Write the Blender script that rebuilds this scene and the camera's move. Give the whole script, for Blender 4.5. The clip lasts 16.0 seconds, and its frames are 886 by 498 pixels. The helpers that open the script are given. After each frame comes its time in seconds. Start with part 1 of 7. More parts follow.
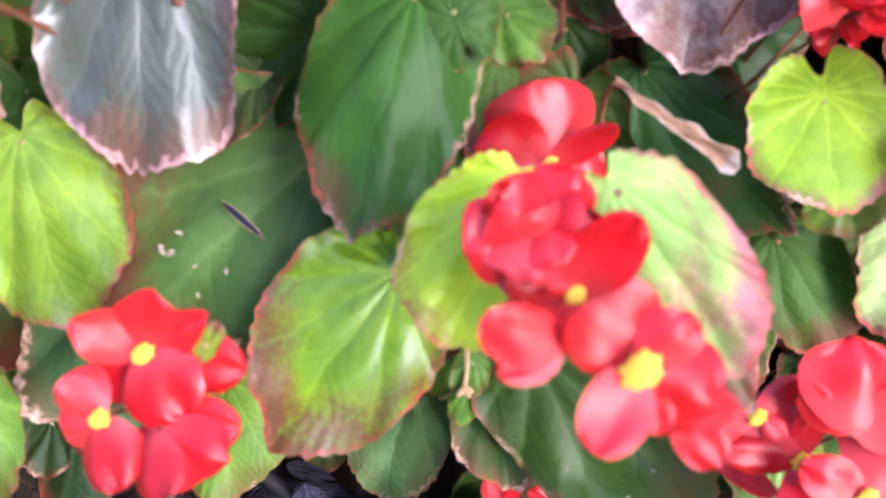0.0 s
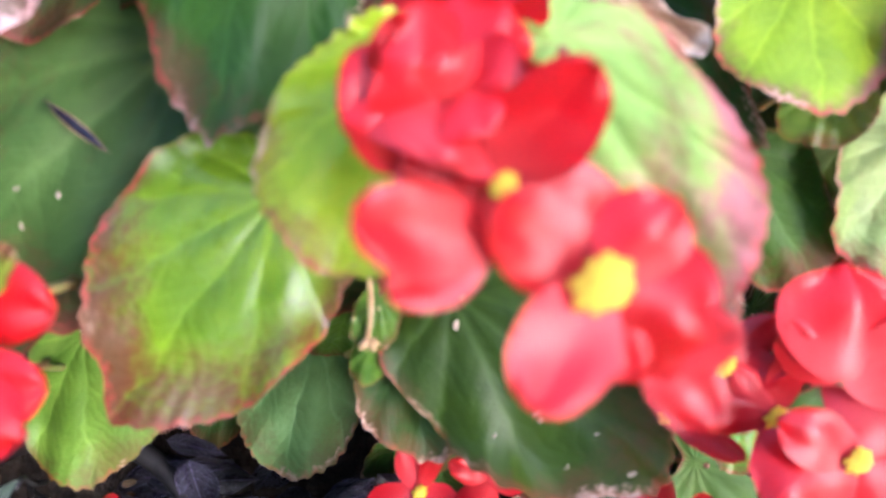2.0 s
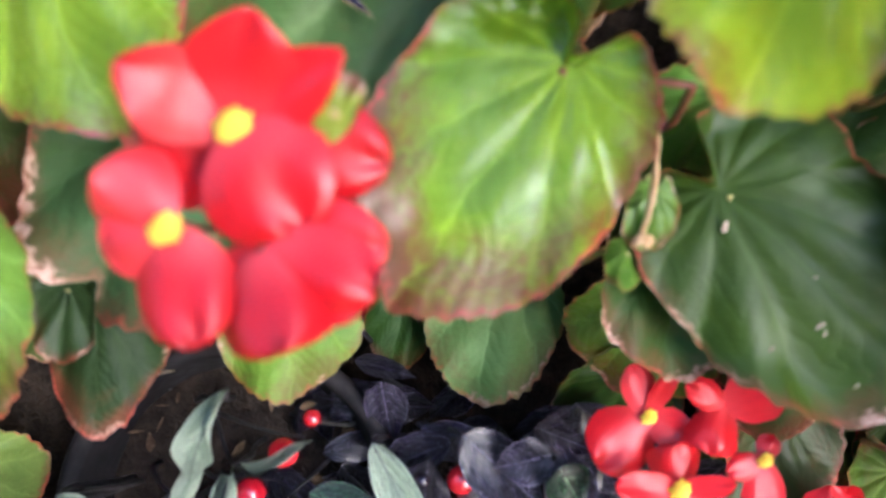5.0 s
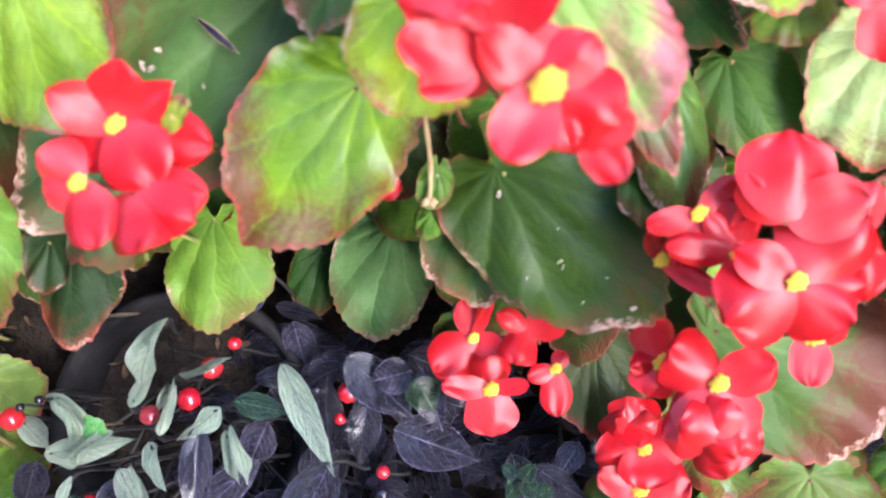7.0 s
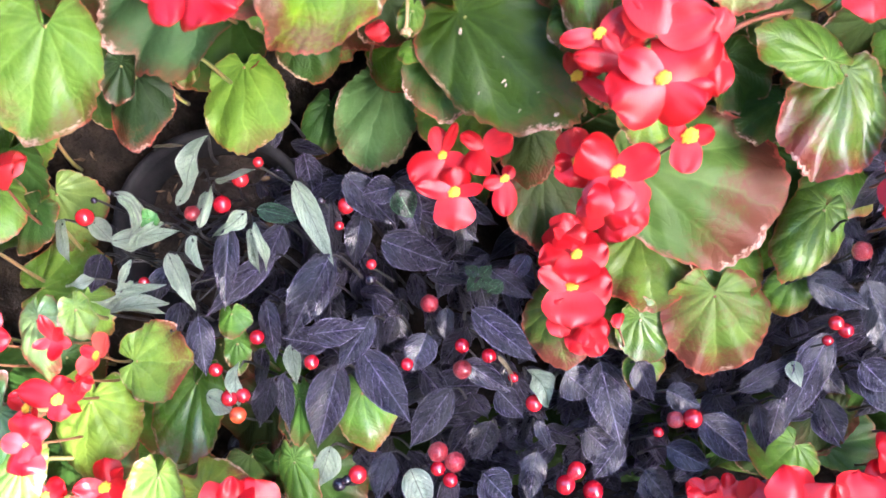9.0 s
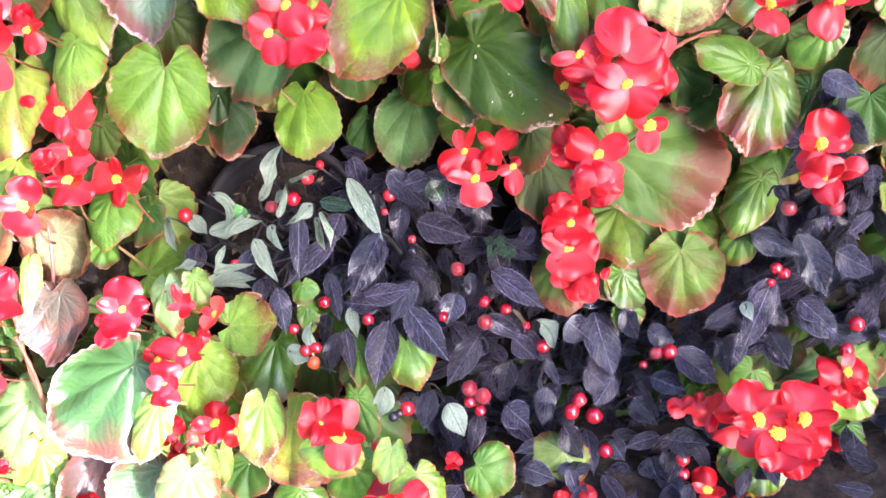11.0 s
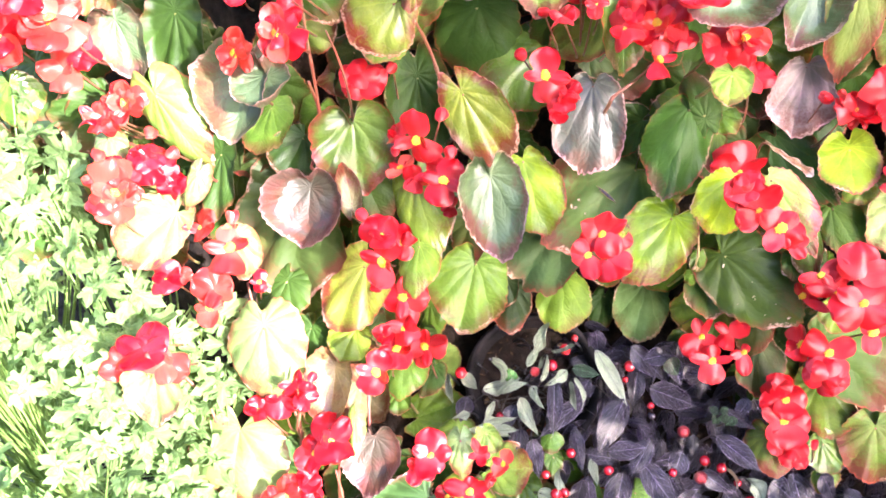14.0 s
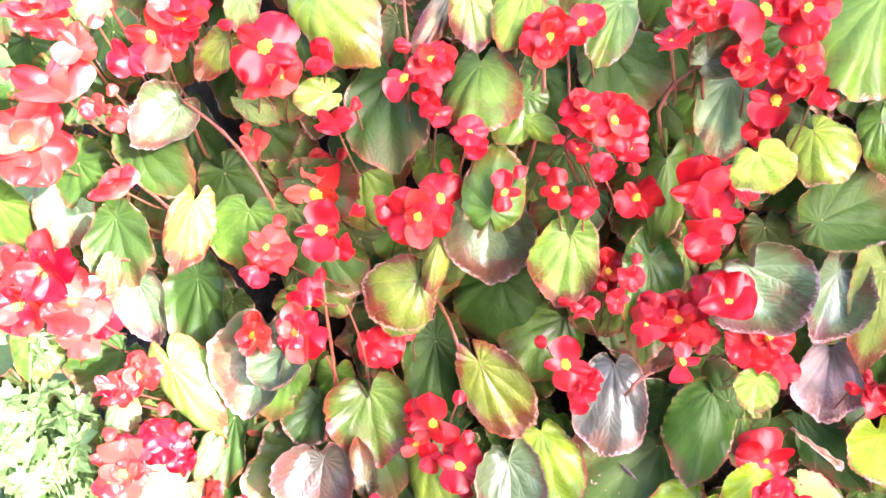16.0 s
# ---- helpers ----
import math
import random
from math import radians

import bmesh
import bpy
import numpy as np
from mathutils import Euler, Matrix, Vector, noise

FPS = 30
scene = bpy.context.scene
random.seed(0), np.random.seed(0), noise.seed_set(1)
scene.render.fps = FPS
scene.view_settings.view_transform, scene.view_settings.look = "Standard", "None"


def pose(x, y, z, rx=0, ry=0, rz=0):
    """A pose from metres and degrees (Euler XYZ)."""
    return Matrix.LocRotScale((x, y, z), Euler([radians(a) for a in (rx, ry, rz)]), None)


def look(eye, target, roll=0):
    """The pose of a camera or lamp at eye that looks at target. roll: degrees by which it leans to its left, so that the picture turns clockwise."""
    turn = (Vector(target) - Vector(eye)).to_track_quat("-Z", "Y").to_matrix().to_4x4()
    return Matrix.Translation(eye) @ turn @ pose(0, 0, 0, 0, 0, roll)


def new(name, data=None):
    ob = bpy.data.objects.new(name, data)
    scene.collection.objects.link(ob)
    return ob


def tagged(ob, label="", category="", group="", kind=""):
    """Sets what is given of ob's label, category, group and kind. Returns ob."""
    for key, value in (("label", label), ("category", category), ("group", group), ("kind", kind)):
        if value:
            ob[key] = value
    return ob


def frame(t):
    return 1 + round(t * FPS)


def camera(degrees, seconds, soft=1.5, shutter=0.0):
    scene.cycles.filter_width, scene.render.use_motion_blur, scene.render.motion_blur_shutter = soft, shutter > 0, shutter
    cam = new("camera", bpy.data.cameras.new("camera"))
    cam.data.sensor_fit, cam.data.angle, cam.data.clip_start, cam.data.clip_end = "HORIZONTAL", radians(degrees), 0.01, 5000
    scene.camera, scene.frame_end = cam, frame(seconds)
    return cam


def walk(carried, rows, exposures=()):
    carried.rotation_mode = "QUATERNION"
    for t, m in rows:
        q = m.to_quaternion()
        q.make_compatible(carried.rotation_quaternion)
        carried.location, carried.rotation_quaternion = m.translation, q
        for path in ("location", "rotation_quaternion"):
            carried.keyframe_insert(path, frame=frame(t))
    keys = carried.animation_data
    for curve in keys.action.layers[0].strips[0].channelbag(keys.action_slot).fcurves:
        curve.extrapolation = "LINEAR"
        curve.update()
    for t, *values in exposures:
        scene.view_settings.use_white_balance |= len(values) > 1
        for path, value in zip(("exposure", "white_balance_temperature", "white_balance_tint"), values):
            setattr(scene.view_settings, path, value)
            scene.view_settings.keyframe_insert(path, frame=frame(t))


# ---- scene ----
cam = camera(55.4, 16.0, soft=1.65)
cam.data.dof.use_dof, cam.data.dof.focus_distance, cam.data.dof.aperture_fstop = True, 0.65, 13.0
METRES, EYE, TILT, LEAN, TURN = 1.0, 0.67, -45.0, 0.0, 0.0
ROWS = [
    (0.0, 0.0, 0.0, 0.0, -0.0, 0.0, 0.0),
    (0.5, 0.0092, 0.0182, -0.0048, -1.71, -0.52, 0.33),
    (1.0, 0.0088, 0.0414, -0.011, -3.15, -1.23, 0.46),
    (1.5, 0.0116, 0.0591, -0.016, -4.24, -1.85, 0.48),
    (2.0, 0.0095, 0.0606, -0.0159, -4.8, -2.02, 0.4),
    (2.5, -0.0047, 0.0685, -0.0211, -4.24, -2.22, 0.15),
    (3.0, -0.0314, 0.0821, -0.0318, -3.05, -2.92, -0.29),
    (3.5, -0.0536, 0.0946, -0.0367, -2.05, -3.52, -0.51),
    (6.0, -0.031, 0.0653, -0.0442, -0.13, -4.55, -0.11),
    (6.5, 0.0011, 0.0188, -0.0448, 0.35, -4.38, 0.08),
    (7.0, 0.0215, -0.0201, -0.048, 1.36, -4.09, 0.08),
    (7.5, 0.0316, -0.0548, -0.0626, 2.07, -4.4, -0.2),
    (8.0, 0.0305, -0.0979, -0.0758, 2.71, -4.77, -0.41),
    (8.5, 0.0279, -0.1253, -0.1011, 2.86, -5.42, -0.81),
    (9.0, 0.0492, -0.1434, -0.1217, 2.49, -5.96, -1.37),
    (11.5, 0.0038, -0.3429, -0.1346, 1.33, -4.67, 1.91),
    (12.0, -0.0336, -0.3774, -0.1325, 0.94, -4.3, 0.43),
    (12.5, -0.069, -0.4089, -0.1206, 1.69, -3.27, -0.56),
    (13.0, -0.0934, -0.4286, -0.1024, 3.04, -1.82, -1.1),
    (13.5, -0.1144, -0.4451, -0.0795, 4.37, -0.1, -1.08),
    (14.0, -0.1428, -0.4601, -0.0635, 5.63, 1.64, -1.43),
    (14.5, -0.1503, -0.4605, -0.0332, 6.17, 3.51, -1.94),
    (15.0, -0.1589, -0.4696, -0.0004, 6.27, 6.0, -2.61),
    (15.5, -0.1575, -0.4657, 0.0274, 6.25, 8.8, -2.87),
    (16.0, -0.151, -0.4634, 0.0534, 6.35, 10.93, -2.88),
]
EXPOSURES = [(0.0, 3.20, 5280, 21), (3.5, 2.95, 5380, 16), (6.0, 3.11, 5350, 17), (7.0, 3.28, 5300, 18), (9.0, 3.46, 5500, 22), (11.5, 3.58, 5700, 25), (13.5, 3.66, 6150, 28), (16.0, 3.78, 6000, 36)]
walk(cam, [(t, pose(0, 0, EYE, TILT, LEAN, TURN) @ pose(METRES * x, METRES * y, METRES * z, 90 + pitch, roll, yaw)) for t, x, y, z, yaw, pitch, roll in ROWS],
     EXPOSURES)

# ---------------------------------------------------------------- light
SUN_ELEVATION, SUN_AZIMUTH = 30.0, 134.0      # compass degrees from +y, clockwise seen from above
world = bpy.data.worlds.new("daylight")
scene.world = world
world.use_nodes = True
sky = world.node_tree.nodes.new("ShaderNodeTexSky")
sky.sky_type, sky.sun_disc = "NISHITA", False
sky.sun_elevation, sky.sun_rotation = radians(SUN_ELEVATION), radians(SUN_AZIMUTH)
sky.air_density, sky.dust_density, sky.ozone_density = 1.0, 4.0, 2.0
backing = world.node_tree.nodes["Background"]
world.node_tree.links.new(sky.outputs["Color"], backing.inputs["Color"])
backing.inputs["Strength"].default_value = 0.15
sun_data = bpy.data.lights.new("sun", "SUN")
sun_data.energy, sun_data.angle, sun_data.color = 2.6, radians(0.53), (1.0, 0.97, 0.92)
TO_SUN = Vector((math.sin(radians(SUN_AZIMUTH)) * math.cos(radians(SUN_ELEVATION)),
                 math.cos(radians(SUN_AZIMUTH)) * math.cos(radians(SUN_ELEVATION)), math.sin(radians(SUN_ELEVATION))))
sun = new("sun", sun_data)
sun.matrix_world = look(TO_SUN * 20, (0, 0, 0))


# ---------------------------------------------------------------- materials
class Nodes:
    """Short hand for wiring one node material."""

    def __init__(self, name, rough=0.5):
        self.mat = bpy.data.materials.new(name)
        self.mat.use_nodes = True
        self.tree = self.mat.node_tree
        self.bsdf = self.tree.nodes["Principled BSDF"]
        self.out = self.tree.nodes["Material Output"]
        self.bsdf.inputs["Roughness"].default_value = rough

    def wire(self, value, socket):
        if isinstance(value, bpy.types.NodeSocket):
            self.tree.links.new(value, socket)
        else:
            socket.default_value = value

    def math(self, op, a, b=0.0, c=0.0, clamp=False):
        n = self.tree.nodes.new("ShaderNodeMath")
        n.operation, n.use_clamp = op, clamp
        for v, s in zip((a, b, c), n.inputs):
            self.wire(v, s)
        return n.outputs[0]

    def ramp(self, value, lo, hi, to_lo=0.0, to_hi=1.0):
        n = self.tree.nodes.new("ShaderNodeMapRange")
        n.interpolation_type = "SMOOTHSTEP"
        for v, s in zip((value, lo, hi, to_lo, to_hi), n.inputs):
            self.wire(v, s)
        return n.outputs[0]

    def mix(self, fac, a, b, kind="MIX"):
        n = self.tree.nodes.new("ShaderNodeMix")
        n.data_type, n.blend_type = "RGBA", kind
        self.wire(fac, n.inputs[0])
        self.wire(a, n.inputs[6])
        self.wire(b, n.inputs[7])
        return n.outputs[2]

    def noise(self, scale, detail=3.0, vector=None, rough=0.55):
        n = self.tree.nodes.new("ShaderNodeTexNoise")
        n.inputs["Scale"].default_value, n.inputs["Detail"].default_value = scale, detail
        n.inputs["Roughness"].default_value = rough
        if vector is not None:
            self.wire(vector, n.inputs["Vector"])
        return n.outputs["Fac"]

    def cells(self, scale, vector=None, feature="F1"):
        n = self.tree.nodes.new("ShaderNodeTexVoronoi")
        n.feature = feature
        n.inputs["Scale"].default_value = scale
        if vector is not None:
            self.wire(vector, n.inputs["Vector"])
        return n.outputs["Distance"]

    def place(self, which="Object"):
        return self.tree.nodes.new("ShaderNodeTexCoord").outputs[which]

    def geometry(self):
        return self.tree.nodes.new("ShaderNodeNewGeometry").outputs["Position"]

    def attribute(self, name):
        n = self.tree.nodes.new("ShaderNodeAttribute")
        n.attribute_name = name
        return n.outputs

    def thing(self):
        return self.tree.nodes.new("ShaderNodeObjectInfo").outputs

    def split(self, vector):
        n = self.tree.nodes.new("ShaderNodeSeparateXYZ")
        self.wire(vector, n.inputs[0])
        return n.outputs

    def bump(self, height, strength=0.3, distance=0.002):
        n = self.tree.nodes.new("ShaderNodeBump")
        n.inputs["Strength"].default_value, n.inputs["Distance"].default_value = strength, distance
        self.wire(height, n.inputs["Height"])
        self.wire(n.outputs["Normal"], self.bsdf.inputs["Normal"])
        return n.outputs["Normal"]

    def shade(self, value):
        n = self.tree.nodes.new("ShaderNodeCombineColor")
        for s in n.inputs:
            self.wire(value, s)
        return n.outputs[0]

    def base(self, colour):
        self.wire(colour, self.bsdf.inputs["Base Color"])

    def see_through(self, colour, share):
        """Lets part of the light pass, as thin leaves and petals do."""
        t = self.tree.nodes.new("ShaderNodeBsdfTranslucent")
        self.wire(colour, t.inputs["Color"])
        m = self.tree.nodes.new("ShaderNodeMixShader")
        m.inputs[0].default_value = share
        self.tree.links.new(self.bsdf.outputs[0], m.inputs[1])
        self.tree.links.new(t.outputs[0], m.inputs[2])
        self.tree.links.new(m.outputs[0], self.out.inputs["Surface"])


def leaf_material(name, veins, rough, edge_colour, vein_gain, share, coat=0.0, relief=0.27, bronze=(0.10, 0.034, 0.024, 1), sheen=False, gloss=0.15):
    """A leaf: its own colour from the object, bronzing by the object's alpha, veins that fan out from the petiole, worn rim."""
    n = Nodes(name)
    info = n.thing()
    at = n.attribute("leaf_place")["Vector"]
    xyz = n.split(at)
    rim = xyz[2]
    shift = n.math("MULTIPLY", info["Random"], 37.0)
    moved = n.tree.nodes.new("ShaderNodeVectorMath")
    moved.operation = "ADD"
    n.wire(at, moved.inputs[0])
    n.wire(shift, moved.inputs[1])
    where = moved.outputs[0]
    blotch = n.noise(2.3, 4.0, where)
    fine = n.noise(26.0, 4.0, where)
    if veins == "fan":
        angle = n.math("ARCTAN2", xyz[0], n.math("ADD", xyz[1], 0.02))
        reach = n.math("SQRT", n.math("ADD", n.math("MULTIPLY", xyz[0], xyz[0]), n.math("MULTIPLY", xyz[1], xyz[1])))
        bent = n.math("ADD", angle, n.math("MULTIPLY", n.math("SUBTRACT", n.noise(3.0, 2.0, where), 0.5), 0.25))
        gap = n.math("MULTIPLY", n.math("PINGPONG", n.math("ABSOLUTE", bent), 0.24), reach)
        main = n.ramp(gap, 0.003, 0.021, 1.0, 0.0)
        chevron = n.math("SUBTRACT", n.math("MULTIPLY", reach, 1.0), n.math("MULTIPLY", gap, 1.3))
        side = n.math("PINGPONG", n.math("ADD", chevron, n.math("MULTIPLY", n.noise(7.0, 2.0, where), 0.08)), 0.045)
        line = n.math("MAXIMUM", main, n.math("MULTIPLY", n.ramp(side, 0.002, 0.012, 0.30, 0.0), n.ramp(reach, 0.15, 0.4)))
        between = n.math("ADD", n.math("MULTIPLY", n.math("PINGPONG", n.math("ABSOLUTE", bent), 0.24), 3.0), n.math("MULTIPLY", side, 9.0))
    else:
        out = n.math("ABSOLUTE", xyz[0])
        along = n.math("SUBTRACT", xyz[1], n.math("ADD", n.math("MULTIPLY", out, 0.35), n.math("MULTIPLY", n.math("MULTIPLY", out, out), 1.3)))
        side = n.math("PINGPONG", n.math("ADD", n.math("ADD", along, 1.0), n.math("MULTIPLY", n.noise(4.0, 2.0, where), 0.16)), 0.075)
        line = n.math("MAXIMUM", n.ramp(n.math("ABSOLUTE", xyz[0]), 0.006, 0.024, 1.0, 0.0), n.math("MAXIMUM", n.ramp(side, 0.002, 0.010, 0.75, 0.0), n.ramp(n.cells(13.0, where, "DISTANCE_TO_EDGE"), 0.0, 0.05, 0.28, 0.0)))
        between = n.math("ADD", n.math("MULTIPLY", n.ramp(side, 0.0, 0.05), 0.5), n.math("MULTIPLY", n.cells(13.0, where, "DISTANCE_TO_EDGE"), 1.2))
    colour = n.mix(n.ramp(blotch, 0.3, 0.72), info["Color"], n.mix(1.0, info["Color"], (0.62, 0.70, 0.60, 1), "MULTIPLY"))
    lighter = (1.9, 1.75, 2.2, 1) if veins == "fan" else n.mix(info["Alpha"], (0.42, 0.46, 0.42, 1), (5.0, 4.8, 4.8, 1))
    colour = n.mix(n.math("MULTIPLY", line, vein_gain), colour, n.mix(1.0, colour, lighter, "MULTIPLY"))
    if veins == "fan":
        patch = n.noise(1.5, 3.0, where)
        tan = n.math("ADD", n.ramp(patch, 0.36, 0.64, 0.27, 0.85), n.math("ADD", n.math("MULTIPLY", n.math("POWER", rim, 3.0), 0.72), n.math("MULTIPLY", n.math("SUBTRACT", fine, 0.5), 0.6)))
        tan = n.math("ADD", tan, n.ramp(xyz[1], 0.2, 1.0, -0.15, 0.13))
        worn = n.math("MULTIPLY", n.ramp(n.math("ADD", tan, n.math("MULTIPLY", info["Alpha"], 0.60)), 1.04, 1.72), n.ramp(info["Alpha"], 0.0, 0.6, 0.35, 1.0))
        worn = n.math("MULTIPLY", worn, n.ramp(line, 0.0, 1.0, 1.0, 0.8))
        colour = n.mix(worn, colour, n.mix(n.ramp(blotch, 0.35, 0.65), bronze, (0.115, 0.042, 0.020, 1)))
        ragged = n.math("ADD", rim, n.math("MULTIPLY", n.math("SUBTRACT", fine, 0.5), 0.16))
        edge = n.math("MULTIPLY", n.ramp(ragged, 0.95, 1.0), n.ramp(n.noise(3.2, 2.0, where), 0.38, 0.62, 0.15, 1.0))
        colour = n.mix(n.math("MULTIPLY", edge, n.ramp(info["Alpha"], 0.0, 0.5, 0.3, 0.9)), colour, edge_colour)
        dead = n.math("MULTIPLY", n.ramp(n.math("ADD", ragged, n.math("MULTIPLY", blotch, 0.10)), 0.985, 1.03), n.ramp(n.noise(2.2, 2.0, where), 0.52, 0.64))
        colour = n.mix(n.math("MULTIPLY", dead, 0.85), colour, n.mix(n.ramp(fine, 0.4, 0.6), (0.27, 0.13, 0.08, 1), (0.50, 0.34, 0.26, 1)))
    speck = n.ramp(n.math("ADD", n.cells(11.0, where), n.math("MULTIPLY", n.noise(5.0, 2.0, where), 0.35)), 0.13, 0.19, 1.0, 0.0)
    colour = n.mix(n.math("MULTIPLY", speck, 0.55), colour, (0.22, 0.15, 0.085, 1))
    if veins == "feather":
        # rim lightened in colour as an edge highlight
        pale = n.math("MULTIPLY", n.ramp(n.math("ADD", rim, n.math("MULTIPLY", n.math("SUBTRACT", fine, 0.5), 0.2)), 0.90, 0.97), n.ramp(info["Alpha"], 0.3, 1.0, 0.12, 0.85))
        colour = n.mix(pale, colour, n.mix(1.0, colour, (3.4, 3.2, 3.2, 1), "MULTIPLY"))
        # mottle paints a speckled sheen into the dark leaves
        mottle = n.math("MULTIPLY", n.ramp(n.noise(30.0, 6.0, where, 0.75), 0.40, 0.68, 0.6, 2.0), n.ramp(n.noise(4.0, 3.0, where), 0.3, 0.7, 0.6, 1.3))
        colour = n.mix(n.ramp(info["Alpha"], 0.5, 1.0), colour, n.mix(1.0, colour, n.shade(mottle), "MULTIPLY"))
        grey = n.ramp(n.noise(1.4, 3.0, where), 0.42, 0.75, 0.0, 0.28)
        colour = n.mix(grey, colour, n.mix(1.0, colour, (2.2, 2.1, 1.9, 1), "MULTIPLY"))
        # pale specks: dust, and painted sparkle along with it
        dust_sparkle = n.ramp(n.math("ADD", n.cells(24.0, where), n.math("MULTIPLY", n.noise(2.5, 2.0, where), 0.4)), 0.21, 0.27, 0.9, 0.0)
        colour = n.mix(dust_sparkle, colour, (0.60, 0.57, 0.60, 1))
    n.base(colour)
    n.wire(n.ramp(n.math("ADD", blotch, n.math("MULTIPLY", n.math("SUBTRACT", fine, 0.5), 0.5)), 0.25, 0.8, rough - 0.09, rough + 0.12), n.bsdf.inputs["Roughness"])
    high = n.math("ADD", n.math("MULTIPLY", fine, 0.5 if veins == "fan" else 1.1), n.math("SUBTRACT", between, n.math("MULTIPLY", line, 0.5)))
    n.bump(n.math("ADD", high, n.math("MULTIPLY", n.cells(30.0, where), 0.2)), relief, 0.0016 if veins == "fan" else 0.005)
    n.wire(n.ramp(info["Random"], 0.0, 1.0, coat * 0.35, coat * 1.35), n.bsdf.inputs["Coat Weight"])
    n.wire(n.ramp(n.noise(3.0, 3.0, where), 0.35, 0.65, gloss, gloss + 0.12), n.bsdf.inputs["Coat Roughness"])
    n.bsdf.inputs["Coat IOR"].default_value = 1.5
    n.bsdf.inputs["Specular IOR Level"].default_value = 0.12 if veins == "fan" else 0.45
    if sheen:
        n.bsdf.inputs["Coat IOR"].default_value, n.bsdf.inputs["Specular IOR Level"].default_value = 1.55, 0.3
    n.see_through(n.mix(1.0, colour, (1.15, 1.2, 0.75, 1), "MULTIPLY"), share)
    return n.mat


def petal_material(name, one, two, base_tint):
    n = Nodes(name, 0.42)
    info = n.thing()
    at = n.attribute("leaf_place")["Vector"]
    xyz = n.split(at)
    streak = n.tree.nodes.new("ShaderNodeMapping")
    n.wire(at, streak.inputs["Vector"])
    streak.inputs["Scale"].default_value = (22.0, 2.0, 1.0)
    lines = n.noise(1.0, 3.0, streak.outputs[0])
    colour = n.mix(n.ramp(info["Random"], 0.1, 0.95), one, two)
    colour = n.mix(n.ramp(n.math("FRACT", n.math("MULTIPLY", info["Random"], 7.3)), 0.72, 0.95, 0.0, 0.3), colour, base_tint)
    colour = n.mix(n.ramp(xyz[1], 0.0, 0.5, 0.36, 0.0), colour, base_tint)
    colour = n.mix(n.ramp(lines, 0.35, 0.75, 0.0, 0.4), colour, n.mix(1.0, colour, (0.80, 0.55, 0.6, 1), "MULTIPLY"))
    n.base(colour)
    n.wire(n.ramp(n.noise(4.0, 3.0, at), 0.3, 0.7, 0.32, 0.52), n.bsdf.inputs["Roughness"])
    n.bsdf.inputs["Coat Weight"].default_value, n.bsdf.inputs["Coat Roughness"].default_value = 0.36, 0.34
    n.bsdf.inputs["Specular IOR Level"].default_value = 0.3
    n.bump(lines, 0.22, 0.001)
    n.see_through(colour, 0.30)
    return n.mat


def plain_material(name, one, two, scale, rough=0.6, bump=0.3, distance=0.002, detail=5.0, where="Object", share=0.0, shine=0.5):
    """Two tones mixed by noise at two scales, with relief."""
    n = Nodes(name, rough)
    at = n.geometry() if where == "world" else n.place(where)
    big, small = n.noise(scale, detail, at), n.noise(scale * 9, 3.0, at)
    both = n.math("ADD", n.math("MULTIPLY", big, 0.7), n.math("MULTIPLY", small, 0.3))
    colour = n.mix(n.ramp(both, 0.36, 0.64), one, two)
    n.base(colour)
    n.wire(n.ramp(small, 0.3, 0.7, rough - 0.08, rough + 0.08), n.bsdf.inputs["Roughness"])
    n.bsdf.inputs["Specular IOR Level"].default_value = shine
    n.bump(both, bump, distance)
    if share:
        n.see_through(colour, share)
    return n.mat


def berry_material(name, one, two, net, wrinkle):
    """Glossy skin; dried ones carry a pale raised net of wrinkles."""
    n = Nodes(name, 0.2)
    at, info = n.place("Object"), n.thing()
    big = n.noise(1.6, 3.0, at)
    colour = n.mix(n.ramp(n.math("ADD", n.math("MULTIPLY", big, 0.6), n.math("MULTIPLY", info["Random"], 0.4)), 0.3, 0.7), one, two)
    bent = n.tree.nodes.new("ShaderNodeVectorMath")
    bent.operation = "ADD"
    n.wire(at, bent.inputs[0])
    n.wire(n.math("MULTIPLY", n.noise(4.0, 2.0, at), 0.6), bent.inputs[1])
    ridge = n.ramp(n.cells(4.2, bent.outputs[0], "DISTANCE_TO_EDGE"), 0.02, 0.11, 1.0, 0.0)
    if wrinkle:
        colour = n.mix(n.math("MULTIPLY", ridge, n.ramp(n.noise(2.0, 2.0, at), 0.35, 0.6, 0.25, 0.9)), colour, net)
        n.bump(n.math("ADD", ridge, n.math("MULTIPLY", n.noise(9.0, 3.0, at), 0.5)), 1.0, 0.003)
    else:
        colour = n.mix(n.ramp(n.noise(3.5, 3.0, at), 0.6, 0.75, 0.0, 0.6), colour, net)
        n.bump(n.noise(5.0, 3.0, at), 0.12, 0.0008)
    n.base(colour)
    n.bsdf.inputs["Roughness"].default_value = 0.3 if wrinkle else 0.16
    n.bsdf.inputs["Coat Weight"].default_value, n.bsdf.inputs["Coat Roughness"].default_value = 0.8, 0.08
    return n.mat


